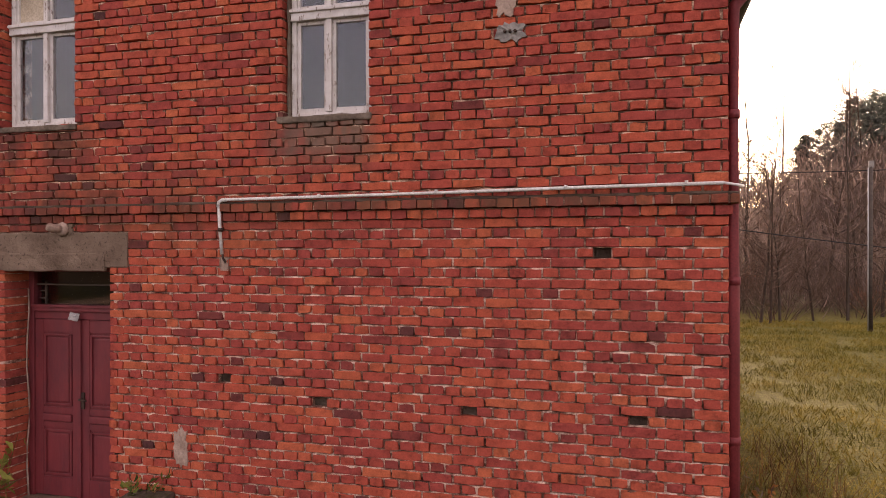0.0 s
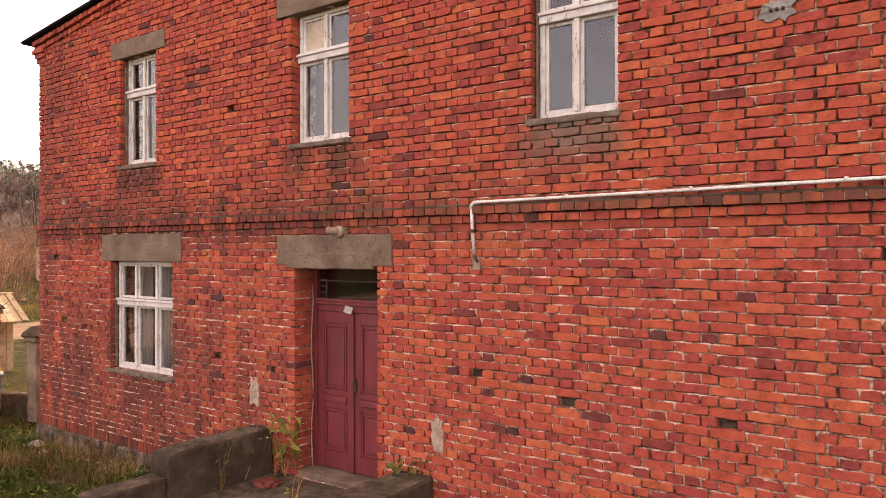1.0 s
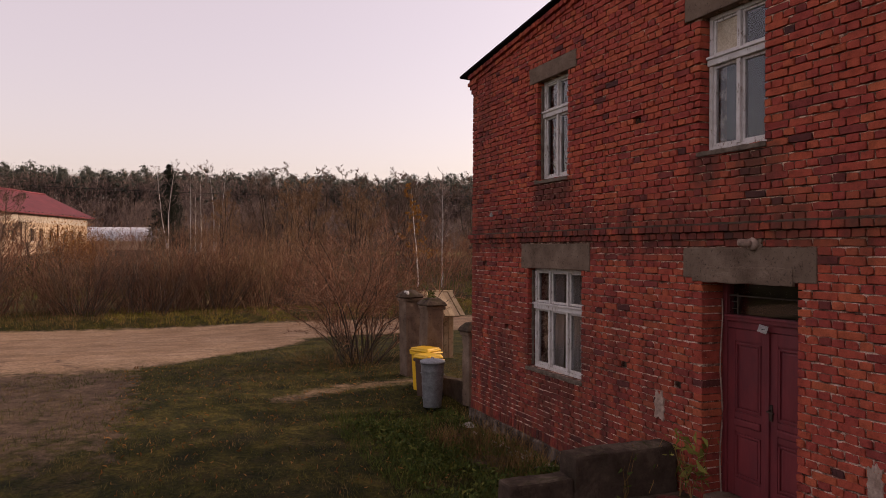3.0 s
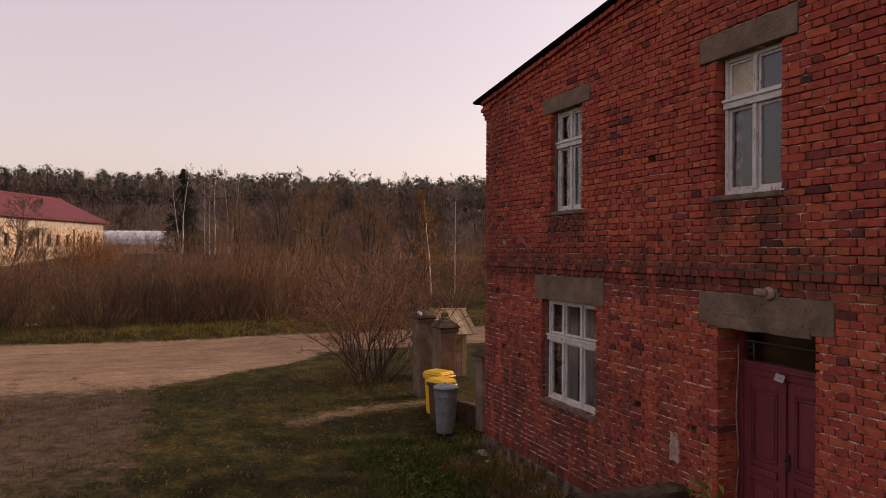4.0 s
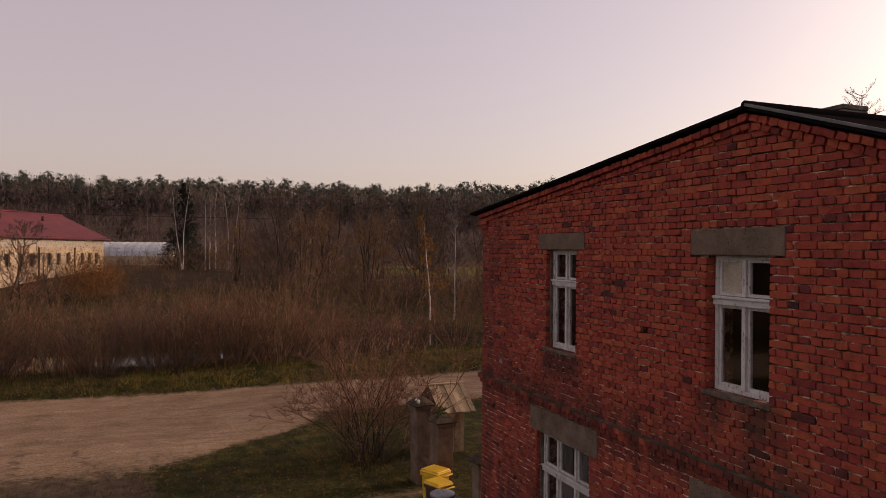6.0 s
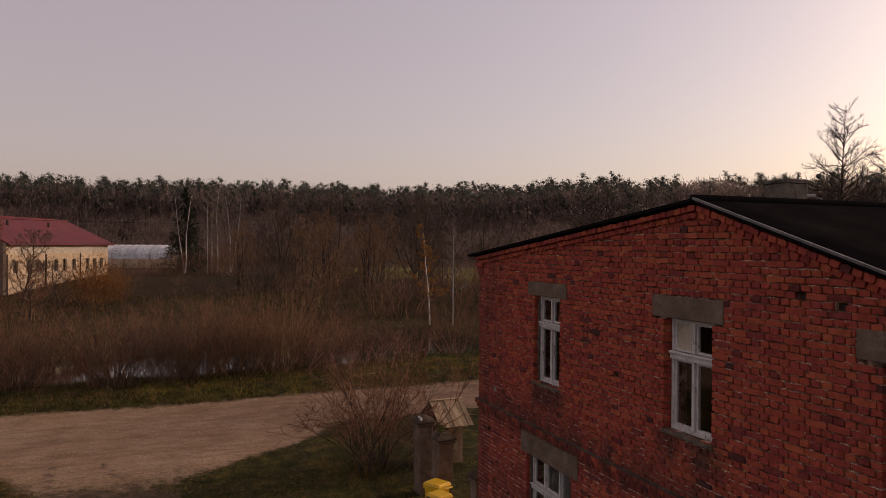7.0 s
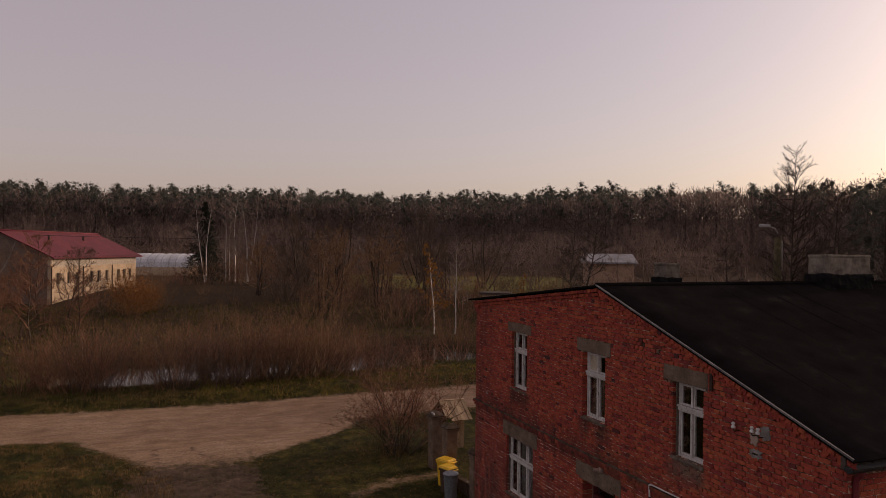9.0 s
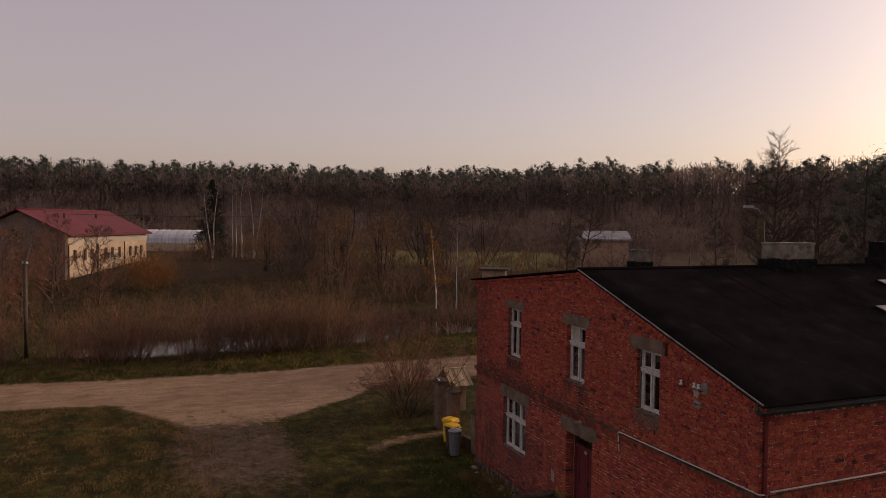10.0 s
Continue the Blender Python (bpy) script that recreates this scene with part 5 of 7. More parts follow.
part("lid", lathe([(0.234, 0.795), (0.236, 0.83), (0.228, 0.842), (0.20, 0.852), (0.19, 0.862), (0.10, 0.876), (0.01, 0.88)], 32), M["galv"], t)
part("lid_grip", rod([(-0.06, 0, 0.875), (-0.055, 0, 0.905), (0.055, 0, 0.905), (0.06, 0, 0.875)], 0.007, 6), M["galv"], t)
for a in (215, 35):
    c_, s_ = math.cos(radians(a)), math.sin(radians(a))
    px, py = c_ * 0.205, s_ * 0.205
    part("grip", rod([(px - s_ * 0.06, py + c_ * 0.06, 0.62), (px * 1.15 - s_ * 0.06, py * 1.15 + c_ * 0.06, 0.605), (px * 1.15 + s_ * 0.06, py * 1.15 - c_ * 0.06, 0.605), (px + s_ * 0.06, py - c_ * 0.06, 0.62)], 0.007, 6), M["galv"], t)

# small wooden well house
well = thing("well_house", "small wooden well cover with a mossy board roof", "well", (-8.15, 1.66, GROUND), 2.0)
part("body", box(-0.44, 0.44, -0.36, 0.36, 0.0, 1.28, 0.01), M["old_wood"], well)
for k in range(5):
    a = -0.36 + 0.144 * k
    part("board", box(0.440, 0.462, a + 0.004, a + 0.140, 0.02, 1.27, 0.004), M["shed_board"], well)
for k in range(5):
    a = -0.44 + 0.176 * k
    part("board", box(a + 0.004, a + 0.172, -0.384, -0.362, 0.02, 1.34, 0.004), M["shed_board"], well)
for s in (1, -1):
    for k in range(7):
        a = -0.50 + 0.145 * k
        m = pose(0, 0, 1.75, 0, s * 35, 0)
        j = 0.012 * math.sin(k * 2.3)
        part("roof_board", box(0.0 if s > 0 else -1.03, 1.03 if s > 0 else 0.0, a + 0.004, a + 0.139, -0.012 + j, 0.014 + j, 0.004, m=m), M["shed_board"], well)
# dark sheet stands in for the shade inside the open gable
part("gable_shade_board", prism([(-0.70, 1.20), (0.70, 1.20), (0.0, 1.69)], -0.40, -0.385), M["dark_wood"], well)
part("ridge_board", box(-0.05, 0.05, -0.52, 0.54, 1.745, 1.775, 0.006), M["shed_board"], well)


# ---- things further off ----
def utility_pole(x, y, h, label, wires=True):
    z = height(x, y)
    t = thing("utility_pole", label, "pole", (x, y, z))
    part("post", rod([(0, 0, -0.3), (0, 0, h * 0.5), (0.02, 0, h)], [0.13, 0.11, 0.09], 10), M["dark_wood"], t)
    for s in (-1, 1):
        part("hook", rod([(0, 0, h - 0.2), (0.16 * s, 0.10 * s, h - 0.2), (0.18 * s, 0.11 * s, h - 0.1)], 0.014, 6), M["iron"], t)
        b = lathe([(0.05, 0.0), (0.07, 0.01), (0.06, 0.07), (0.03, 0.12)], 12)
        b.transform(pose(0.18 * s, 0.11 * s, h - 0.12))
        part("insulator", b, M["ceramic"], t, "white ceramic insulator")


utility_pole(-25.2, -16.9, 5.4, "slim dark wooden utility pole with white insulators")
t = thing("overhead_wire", "thin sagging overhead wires above the field", "wire")
for a, b, sag in (((-61, -20, 8.0), (-75, 60, 11.5), 1.2), ((-25.2, -16.9, 4.9), (-62, -22, 7.6), 0.5), ((12.5, 21, 3.0), (40, 23, 0.9), 0.5), ((9.0, 24, 5.3), (40, 26, 6.8), 0.6)):
    part("strand", rod([tuple(Vector(a).lerp(Vector(b), i / 16) - Vector((0, 0, sag * 4 * (i / 16) * (1 - i / 16)))) for i in range(17)], 0.018, 4), M["wire"], t)
st = thing("street_lamp", "grey street lamp on a lichen-covered pole", "street lamp", (-19.6, 29.9, height(-19.6, 29.9)), 268)
hz = 8.45 - height(-19.6, 29.9)
part("post", rod([(0, 0, -0.2), (0, 0, hz - 0.35)], [0.30, 0.24], 10), M["lichen_pole"], st, "pole thickly overgrown with lichen")
part("conduit_strip", rod([(-0.28, 0.1, -0.2), (-0.24, 0.1, hz - 0.6)], 0.04, 6), M["lamp_grey"], st)
part("arm", rod([(0, 0, hz - 0.1), (0.25, 0, hz + 0.25), (0.9, 0, hz + 0.38)], 0.035, 8), M["lamp_grey"], st)
b = box(0.75, 1.5, -0.15, 0.15, hz + 0.32, hz + 0.50, 0.06, segments=3)
part("lamp_head", b, M["lamp_grey"], st)
tp = thing("utility_pole", "weathered grey post with a split top at the meadow's edge", "pole", (16.6, 20.5, height(16.6, 20.5)))
part("post", rod([(0, 0, -0.2), (0, 0, 2.6), (0.01, 0, 5.35)], [0.085, 0.075, 0.065], 10), M["dark_wood"], tp)
part("strip", rod([(-0.085, -0.04, 0.0), (-0.07, -0.04, 5.3)], 0.016, 6), M["lamp_grey"], tp, "pale cable strip")
part("cap", box(-0.05, 0.10, -0.06, 0.06, 5.30, 5.52, 0.012), M["grey_cement"], tp)


def barn():
    """Long blockwork barn under a red sheet roof; local x runs along the eave, y away from the yard."""
    t = thing("barn", "long blockwork barn with a red sheet-metal roof and small windows", "barn", (-79.15, -12.0, 1.3), 338.2)
    L, W, EV, RG = 18.8, 10.0, 4.70, 7.05
    wins = [1.6, 3.1, 4.6, 7.4, 9.2, 10.8, 13.8, 15.4, 17.4]
    wz0, wz1, ww = 1.85, 3.0, 0.75
    bm = bmesh.new()
    # front wall (towards the yard) with its window holes
    xs = sorted([0.0, L] + [w + d for w in wins for d in (-ww / 2, ww / 2)])
    zs = [-2.5, wz0, wz1, EV]
    vs = {(i, j): bm.verts.new((x, 0.0, z)) for i, x in enumerate(xs) for j, z in enumerate(zs)}
    for i in range(len(xs) - 1):
        for j in range(3):
            if not (j == 1 and any(abs((xs[i] + xs[i + 1]) / 2 - w) < 0.1 for w in wins)):
                bm.faces.new((vs[i, j], vs[i + 1, j], vs[i + 1, j + 1], vs[i, j + 1]))
    bmesh.ops.recalc_face_normals(bm, faces=bm.faces[:])
    ext = bmesh.ops.extrude_face_region(bm, geom=bm.faces[:])
    for v in ext["geom"]:
        if isinstance(v, bmesh.types.BMVert):
            v.co.y -= 0.3
    bmesh.ops.recalc_face_normals(bm, faces=bm.faces[:])
    part("front_wall", bm, M["barn_wall"], t)
    for nm, x in (("end_wall", 0.0), ("end_wall", L - 0.3)):
        b = bmesh.new()
        out = [(0.3, -2.5), (W, -2.5), (W, EV), (W / 2, RG - 0.15), (0.3, EV)]
        f0 = [b.verts.new((x + 0.002, -y, z)) for y, z in out]
        f1 = [b.verts.new((x + 0.298, -y, z)) for y, z in out]
        b.faces.new(f0)
        b.faces.new(f1[::-1])
        for i in range(5):
            b.faces.new((f0[(i + 1) % 5], f0[i], f1[i], f1[(i + 1) % 5]))
        bmesh.ops.recalc_face_normals(b, faces=b.faces[:])
        part(nm, b, M["barn_end_shaded"], t, "rendered gable end with its shade in the darker colour")
    part("back_wall", box(0.3, L - 0.3, -W, -W + 0.3, -2.5, EV), M["barn_wall"], t)
    for w in wins:
        win = part("window", box(w - ww / 2, w + ww / 2, -0.22, -0.19, wz0, wz1), M["dark_void"], t, "small window opening with a near-black panel for its shade")
        part("window_frame", box(w - 0.03, w + 0.03, -0.19, -0.15, wz0, wz1), M["old_wood"], win)
        part("window_sill", box(w - ww / 2 - 0.05, w + ww / 2 + 0.05, -0.1, 0.08, wz0 - 0.1, wz0 - 0.002), M["block_pale"], win)
    part("window", box(L - 0.03, L + 0.02, -W / 2 - 1.0, -W / 2 - 0.2, 3.9, 5.1), M["dark_void"], t)
    # pale newer blocks under the eave
    for c in range(4):
        x = 0.02 + (0.25 if c % 2 else 0)
        while x < L - 0.56:
            part("block", box(x, x + 0.56, 0.002, 0.05, EV - 0.27 * (c + 1) + 0.01, EV - 0.27 * c - 0.01, 0.0), M["block_pale"], t)
            x += 0.585
    for x in (6.2, 12.65, L - 0.1):
        part("pilaster", box(x - 0.06, x + 0.06, 0.0, 0.09, -1.0, EV - 1.12), M["iron"], t)
    m0 = math.atan2(RG - EV, W / 2)
    b = bmesh.new()
    ov = 0.6
    for s in (0, 1):
        pts = [(ov, EV - ov * math.tan(m0)), (-W / 2, RG)] if s == 0 else [(-W - ov, EV - ov * math.tan(m0)), (-W / 2, RG)]
        (ya, za), (yb, zb) = pts
        v = [b.verts.new(p) for p in ((-0.5, ya, za + 0.12), (L + 0.5, ya, za + 0.12), (L + 0.5, yb, zb + 0.12), (-0.5, yb, zb + 0.12), (-0.5, ya, za), (L + 0.5, ya, za), (L + 0.5, yb, zb), (-0.5, yb, zb))]
        for q in ((0, 1, 2, 3), (7, 6, 5, 4), (0, 4, 5, 1), (0, 3, 7, 4), (1, 5, 6, 2)):
            b.faces.new([v[i] for i in q])
    bmesh.ops.recalc_face_normals(b, faces=b.faces[:])
    rf = part("roof", b, M["red_roof"], t, "dark red profiled sheet roof")
    part("ridge_cap", rod([(-0.5, -W / 2, RG + 0.13), (L + 0.5, -W / 2, RG + 0.13)], 0.12, 6), M["red_roof"], rf)
    for x in (6.5, 13.5):
        part("vent_pipe", rod([(x, -W / 2 + 1.8, RG - 1.1), (x, -W / 2 + 1.8, RG - 0.25)], 0.12, 8), M["iron"], rf)
    x = 0.0
    while x < L:
        part("rafter_end", box(x, x + 0.10, 0.0, 0.52, EV - 0.20, EV - 0.04), M["dark_wood"], rf)
        x += 0.75


barn()


def greenhouse():
    t = thing("greenhouse", "long polytunnel greenhouse with whitish film", "greenhouse", (-113.5, -9.6, 2.7), 68.7)
    v, f = [], []
    n_, m_ = 22, 12
    for i in range(n_ + 1):
        for j in range(m_ + 1):
            a = math.pi * j / m_
            r = 1.0 - 0.02 * math.sin(i * 1.4 * math.pi)
            v.append((13.0 * i / n_ - 6.5, 3.6 * math.cos(a) * r, 0.9 + 2.2 * math.sin(a) ** 0.7 * r))
    for i in range(n_):
        for j in range(m_):
            a = i * (m_ + 1) + j
            f.append((a, a + 1, a + m_ + 2, a + m_ + 1))
    f.append(tuple(range(m_ + 1)))
    f.append(tuple(n_ * (m_ + 1) + j for j in range(m_, -1, -1)))
    part("film", mesh_of("film", v, f, M["film"]), None, t)
    for i in range(0, n_ + 1, 2):
        part("hoop", rod([(13.0 * i / n_ - 6.5, 3.64 * math.cos(a), 0.9 + 2.23 * math.sin(a) ** 0.7) for a in np.linspace(0.001, math.pi - 0.001, 13)], 0.05, 5), M["lamp_grey"], t)
    part("side_wall", box(-6.5, 6.5, -3.55, 3.55, -2.0, 1.0), M["barn_wall"], t)


greenhouse()


def cottage():
    t = thing("cottage", "small distant plastered house with a pale sheet roof", "house", (-58.6, 43.0, 1.2), 155)
    part("wall", box(-3.2, 3.2, -2.6, 2.6, -2, 4.4), M["far_plaster"], t)
    b = prism([(-3.6, 4.3), (3.6, 4.3), (3.6, 4.5), (0, 5.5), (-3.6, 4.5)], -3.0, 3.0)
    part("roof", b, M["far_roof"], t, "pale grey sheet roof")
    for x in (-1.6, 0.9):
        w = part("window", box(x, x + 0.9, -2.63, -2.58, 2.0, 3.1), M["dark_void"], t)
        part("window_frame", box(x + 0.41, x + 0.49, -2.66, -2.63, 2.0, 3.1), M["old_wood"], w)
    for y in (-1.2, 0.8):
        w = part("window", box(3.18, 3.23, y, y + 0.8, 2.0, 3.1), M["dark_void"], t)
        part("window_frame", box(3.23, 3.26, y + 0.36, y + 0.44, 2.0, 3.1), M["old_wood"], w)


cottage()
t = thing("field_shed", "tiny flat-roofed shed behind the pond trees", "shed", (-48, 22.5, height(-48, 22.5)), 55)
part("wall", box(-1.2, 1.2, -0.9, 0.9, -0.6, 2.6), M["far_plaster"], t)
part("roof", box(-1.5, 1.5, -1.2, 1.2, 2.6, 2.8), M["dark_wood"], t)


# ---- plants ----
def tri_mesh(name, tris, material):
    """Loose triangles from an array of corners, three a piece."""
    tris = np.asarray(tris, np.float32).reshape(-1, 3)
    n_ = len(tris) // 3
    me = bpy.data.meshes.new(name)
    me.vertices.add(len(tris))
    me.vertices.foreach_set("co", tris.ravel())
    me.loops.add(len(tris))
    me.loops.foreach_set("vertex_index", np.arange(len(tris), dtype=np.int32))
    me.polygons.add(n_)
    me.polygons.foreach_set("loop_start", np.arange(0, 3 * n_, 3, dtype=np.int32))
    me.materials.append(material)
    me.update(calc_edges=True)
    return me


def solid_mesh(name, verts, faces, material):
    """Triangles with shared corners, from arrays."""
    verts, faces = np.asarray(verts, np.float32), np.asarray(faces, np.int32)
    me = bpy.data.meshes.new(name)
    me.vertices.add(len(verts))
    me.vertices.foreach_set("co", verts.ravel())
    me.loops.add(faces.size)
    me.loops.foreach_set("vertex_index", faces.ravel())
    me.polygons.add(len(faces))
    me.polygons.foreach_set("loop_start", np.arange(0, faces.size, 3, dtype=np.int32))
    me.materials.append(material)
    me.update(calc_edges=True)
    return me


def unit(v):
    return v / np.maximum(np.linalg.norm(v, axis=-1, keepdims=True), 1e-9)


def segments(p, q, r0, r1):
    """Three-sided tapered sticks from p to q: vertices and faces."""
    p, q = np.asarray(p, float), np.asarray(q, float)
    d = unit(q - p)
    side = unit(np.cross(d, np.where(np.abs(d[:, 2:3]) > 0.9, (1.0, 0, 0), (0, 0, 1.0))))
    other = np.cross(d, side)
    k = len(p)
    v = np.zeros((k, 6, 3))
    for i in range(3):
        a = 2 * math.pi * i / 3
        o = side * math.cos(a) + other * math.sin(a)
        v[:, i] = p + o * np.reshape(r0, (-1, 1))
        v[:, 3 + i] = q + o * np.reshape(r1, (-1, 1))
    base = np.arange(k)[:, None, None] * 6
    f = np.array([(0, 1, 4), (0, 4, 3), (1, 2, 5), (1, 5, 4), (2, 0, 3), (2, 3, 5)])[None] + base
    return v.reshape(-1, 3), f.reshape(-1, 3)


def slivers(r, p, q, w):
    """The finest twigs: one thin pointed blade each."""
    p, q = np.asarray(p, float), np.asarray(q, float)
    side = unit(np.cross(q - p, r.normal(0, 1, p.shape))) * np.reshape(w, (-1, 1)) * 0.8
    v = np.stack((p - side, p + side, q), 1)
    return v.reshape(-1, 3), np.arange(3 * len(p)).reshape(-1, 3)


def with_slivers(r, levels, thin):
    V, F = gather(levels)
    for p, q, a, b in thin:
        v, f = slivers(r, p, q, a)
        F = np.concatenate((F, f + len(V)))
        V = np.concatenate((V, v))
    return V, F


def sprout(r, p, d, length, radius, kids, spread, shrink, up, steps=3):
    """Children along parents: arrays of start, direction, length and radius become the next level's, and the sticks drawn."""
    n_ = len(p)
    sticks = []
    ends = [p]
    cur, cd = p, d
    for s in range(steps):
        cd = unit(cd + r.normal(0, 0.16, cd.shape) + np.array((0, 0, up)))
        nx = cur + cd * (length / steps)[:, None]
        sticks.append((cur, nx, radius * (1 - 0.75 * s / steps), radius * (1 - 0.75 * (s + 1) / steps)))
        cur = nx
        ends.append(cur)
    E_ = np.stack(ends, 1)
    who = np.repeat(np.arange(n_), kids)
    at = r.uniform(0.3, 1.0, len(who)) * steps
    i = np.minimum(at.astype(int), steps - 1)
    fr = (at - i)[:, None]
    cp = E_[who, i] * (1 - fr) + E_[who, i + 1] * fr
    nd = unit(unit(E_[who, i + 1] - E_[who, i]) + spread * r.normal(0, 1, (len(who), 3)) + np.array((0, 0, 0.15)))
    cl = length[who] * shrink * r.uniform(0.5, 1.2, len(who)) * (1.15 - 0.5 * at / steps)
    cr = np.minimum(radius[who] * 0.55, radius[who] * (1 - 0.7 * at / steps))
    return sticks, cp, nd, cl, cr


def gather(levels):
    V, F, o = [], [], 0
    for p, q, a, b in levels:
        v, f = segments(p, q, a, b)
        V.append(v)
        F.append(f + o)
        o += len(v)
    return np.concatenate(V), np.concatenate(F)


def shrub_mesh(name, seed, h, stems, foot, lean, material, thick=0.018, kids=(8, 7), fine=0.006):
    r = np.random.default_rng(seed)
    a = r.uniform(0, 2 * math.pi, stems)
    rr = foot * np.sqrt(r.random(stems))
    p = np.stack((rr * np.cos(a), rr * np.sin(a), np.full(stems, -0.15)), 1)
    d = unit(np.stack((lean * rr / foot * np.cos(a) + r.normal(0, 0.14, stems), lean * rr / foot * np.sin(a) + r.normal(0, 0.14, stems), np.ones(stems)), 1))
    ln = h * r.uniform(0.6, 1.08, stems)
    s0, p1, d1, l1, r1 = sprout(r, p, d, ln, thick * r.uniform(0.7, 1.3, stems), kids[0], 0.35, 0.36, 0.05, 4)
    s1, p2, d2, l2, r2 = sprout(r, p1, d1, l1, r1, kids[1], 0.4, 0.55, 0.08, 2)
    r2 = np.maximum(r2, fine)
    s2 = [(p2, p2 + d2 * l2[:, None], r2, r2 * 0.4)]
    V, F = with_slivers(r, s0, s1 + s2)
    return solid_mesh(name, V, F, material)


def tree_meshes(seed, h, trunk_r, limbs, bare_to, lean, limb_len, twig_mat, trunk_mat, kids=(6, 5, 4), up=0.1, droop=0.0, fine=0.006, forks=1, wander=0.05):
    """A bare tree: trunk, and crown of limbs, branches and twigs."""
    r = np.random.default_rng(seed)
    V, F = [], []
    steps = 9
    sticks, P, D, Ln, Rd = [], [], [], [], []
    for fk in range(forks):
        cur = np.array([[0.15 * fk, 0.1 * fk * (-1) ** fk, -0.3]])
        cd = unit(np.array([[r.normal(0, lean), r.normal(0, lean), 1.0]]))
        pts = [cur[0]]
        for s in range(steps):
            cd = unit(cd + r.normal(0, wander, (1, 3)) + np.array((0, 0, 0.06)))
            nx = cur + cd * h / steps
            sticks.append((cur, nx, [trunk_r * (1 - 0.92 * s / steps)], [trunk_r * (1 - 0.92 * (s + 1) / steps)]))
            cur = nx
            pts.append(cur[0])
        pts = np.array(pts)
        k = limbs // forks
        at = bare_to + (1 - bare_to) * r.random(k) ** 0.9
        i = np.minimum((at * steps).astype(int), steps - 1)
        fr = (at * steps - i)[:, None]
        P.append(pts[i] * (1 - fr) + pts[i + 1] * fr)
        a = r.uniform(0, 2 * math.pi, k)
        D.append(unit(np.stack((np.cos(a), np.sin(a), r.uniform(0.25, 0.9, k)), 1)))
        Ln.append(limb_len * h * (1.12 - 0.75 * (at - bare_to) / (1 - bare_to)) * r.uniform(0.7, 1.2, k))
        Rd.append(trunk_r * (0.5 - 0.36 * at))
    tv, tf = gather(sticks)
    P, D, Ln, Rd = (np.concatenate(q) for q in (P, D, Ln, Rd))
    s0, p1, d1, l1, r1 = sprout(r, P, D, Ln, Rd, kids[0], 0.45, 0.45, up, 4)
    s1, p2, d2, l2, r2 = sprout(r, p1, d1, l1, np.maximum(r1, fine), kids[1], 0.45, 0.5, up * 0.6 - droop, 3)
    s2, p3, d3, l3, r3 = sprout(r, p2, d2, l2, np.maximum(r2, fine * 0.8), kids[2], 0.5, 0.6, -droop, 2)
    r3 = np.maximum(r3, fine * 0.6)
    d3 = unit(d3 + np.array((0, 0, -droop * 2)))
    s3 = [(p3, p3 + d3 * l3[:, None], r3, r3 * 0.4)]
    cv, cf = with_slivers(r, s0 + (s1 if fine < 0.02 else []), (s1 if fine >= 0.02 else []) + s2 + s3)
    return solid_mesh("trunk", tv, tf, trunk_mat), solid_mesh("crown", cv, cf, twig_mat), p3 + d3 * l3[:, None]


def leaf_tris(r, centres, size, flat=0.0):
    """One pointed leaf at each centre."""
    k = len(centres)
    a = unit(r.normal(0, 1, (k, 3)))
    b = unit(np.cross(a, r.normal(0, 1, (k, 3))))
    s = size * r.uniform(0.6, 1.3, (k, 1))
    return np.stack((centres - a * s, centres + b * s * 0.6, centres + a * s), 1)


def plant_tree(name, label, meshes, x, y, rz=0.0, s=1.0, category="tree", group="", leaves=None, sink=0.0):
    t = thing(name, label, category, (x, y, height(x, y) - sink), rz, group)
    t.scale = (s, s, s)
    part("trunk", meshes[0], None, t)
    part("crown", meshes[1], None, t)
    if leaves is not None:
        part("leaves", leaves, None, t)
    return t


r0 = np.random.default_rng(11)
# willow scrub along the far side of the track
SH = [shrub_mesh("shrub", 20 + i, 3.4 + 0.5 * (i % 3), 46, 0.9, 0.72, M[("twig", "twig_ochre", "twig", "twig_grey", "twig")[i % 5]]) for i in range(6)]
k = 0
for y in np.arange(-27, 2.6, 0.62):
    for row in range(2):
        x = road_mid(y) - 6.4 - 2.1 * row + r0.normal(0, 0.5)
        if (row and r0.random() < 0.6) or r0.random() < 0.14 or (-11.5 < y < -9.6 and r0.random() < 0.5):
            continue
        yy = y + r0.normal(0, 0.35)
        if noise.noise(Vector((5.0, yy * 0.45, 9.0))) < -0.28:
            continue
        s = (0.86 + 0.5 * noise.noise(Vector((0, yy * 0.55, 2.0)))) * r0.uniform(0.8, 1.15) * (0.8 if y < -9 else 1.0) * (0.8 if yy > 0 else 1.0)
        ob = new("shrub", SH[k % 6])
        ob.matrix_basis = pose(x, yy, height(x, yy), 0, 0, r0.uniform(0, 360)) @ Matrix.Diagonal((s, s, s, 1))
        tagged(ob, "leafless red-brown willow shrub on the pond bank", "shrub", "willow shrubs along the pond")
        k += 1
# looser scrub round the pond and in the wet field behind
FAR_SH = [shrub_mesh("shrub", 120 + i, 3.6, 24, 1.0, 0.6, M[("twig", "twig_grey", "twig_ochre")[i]], 0.018, (7, 6), 0.010) for i in range(3)]
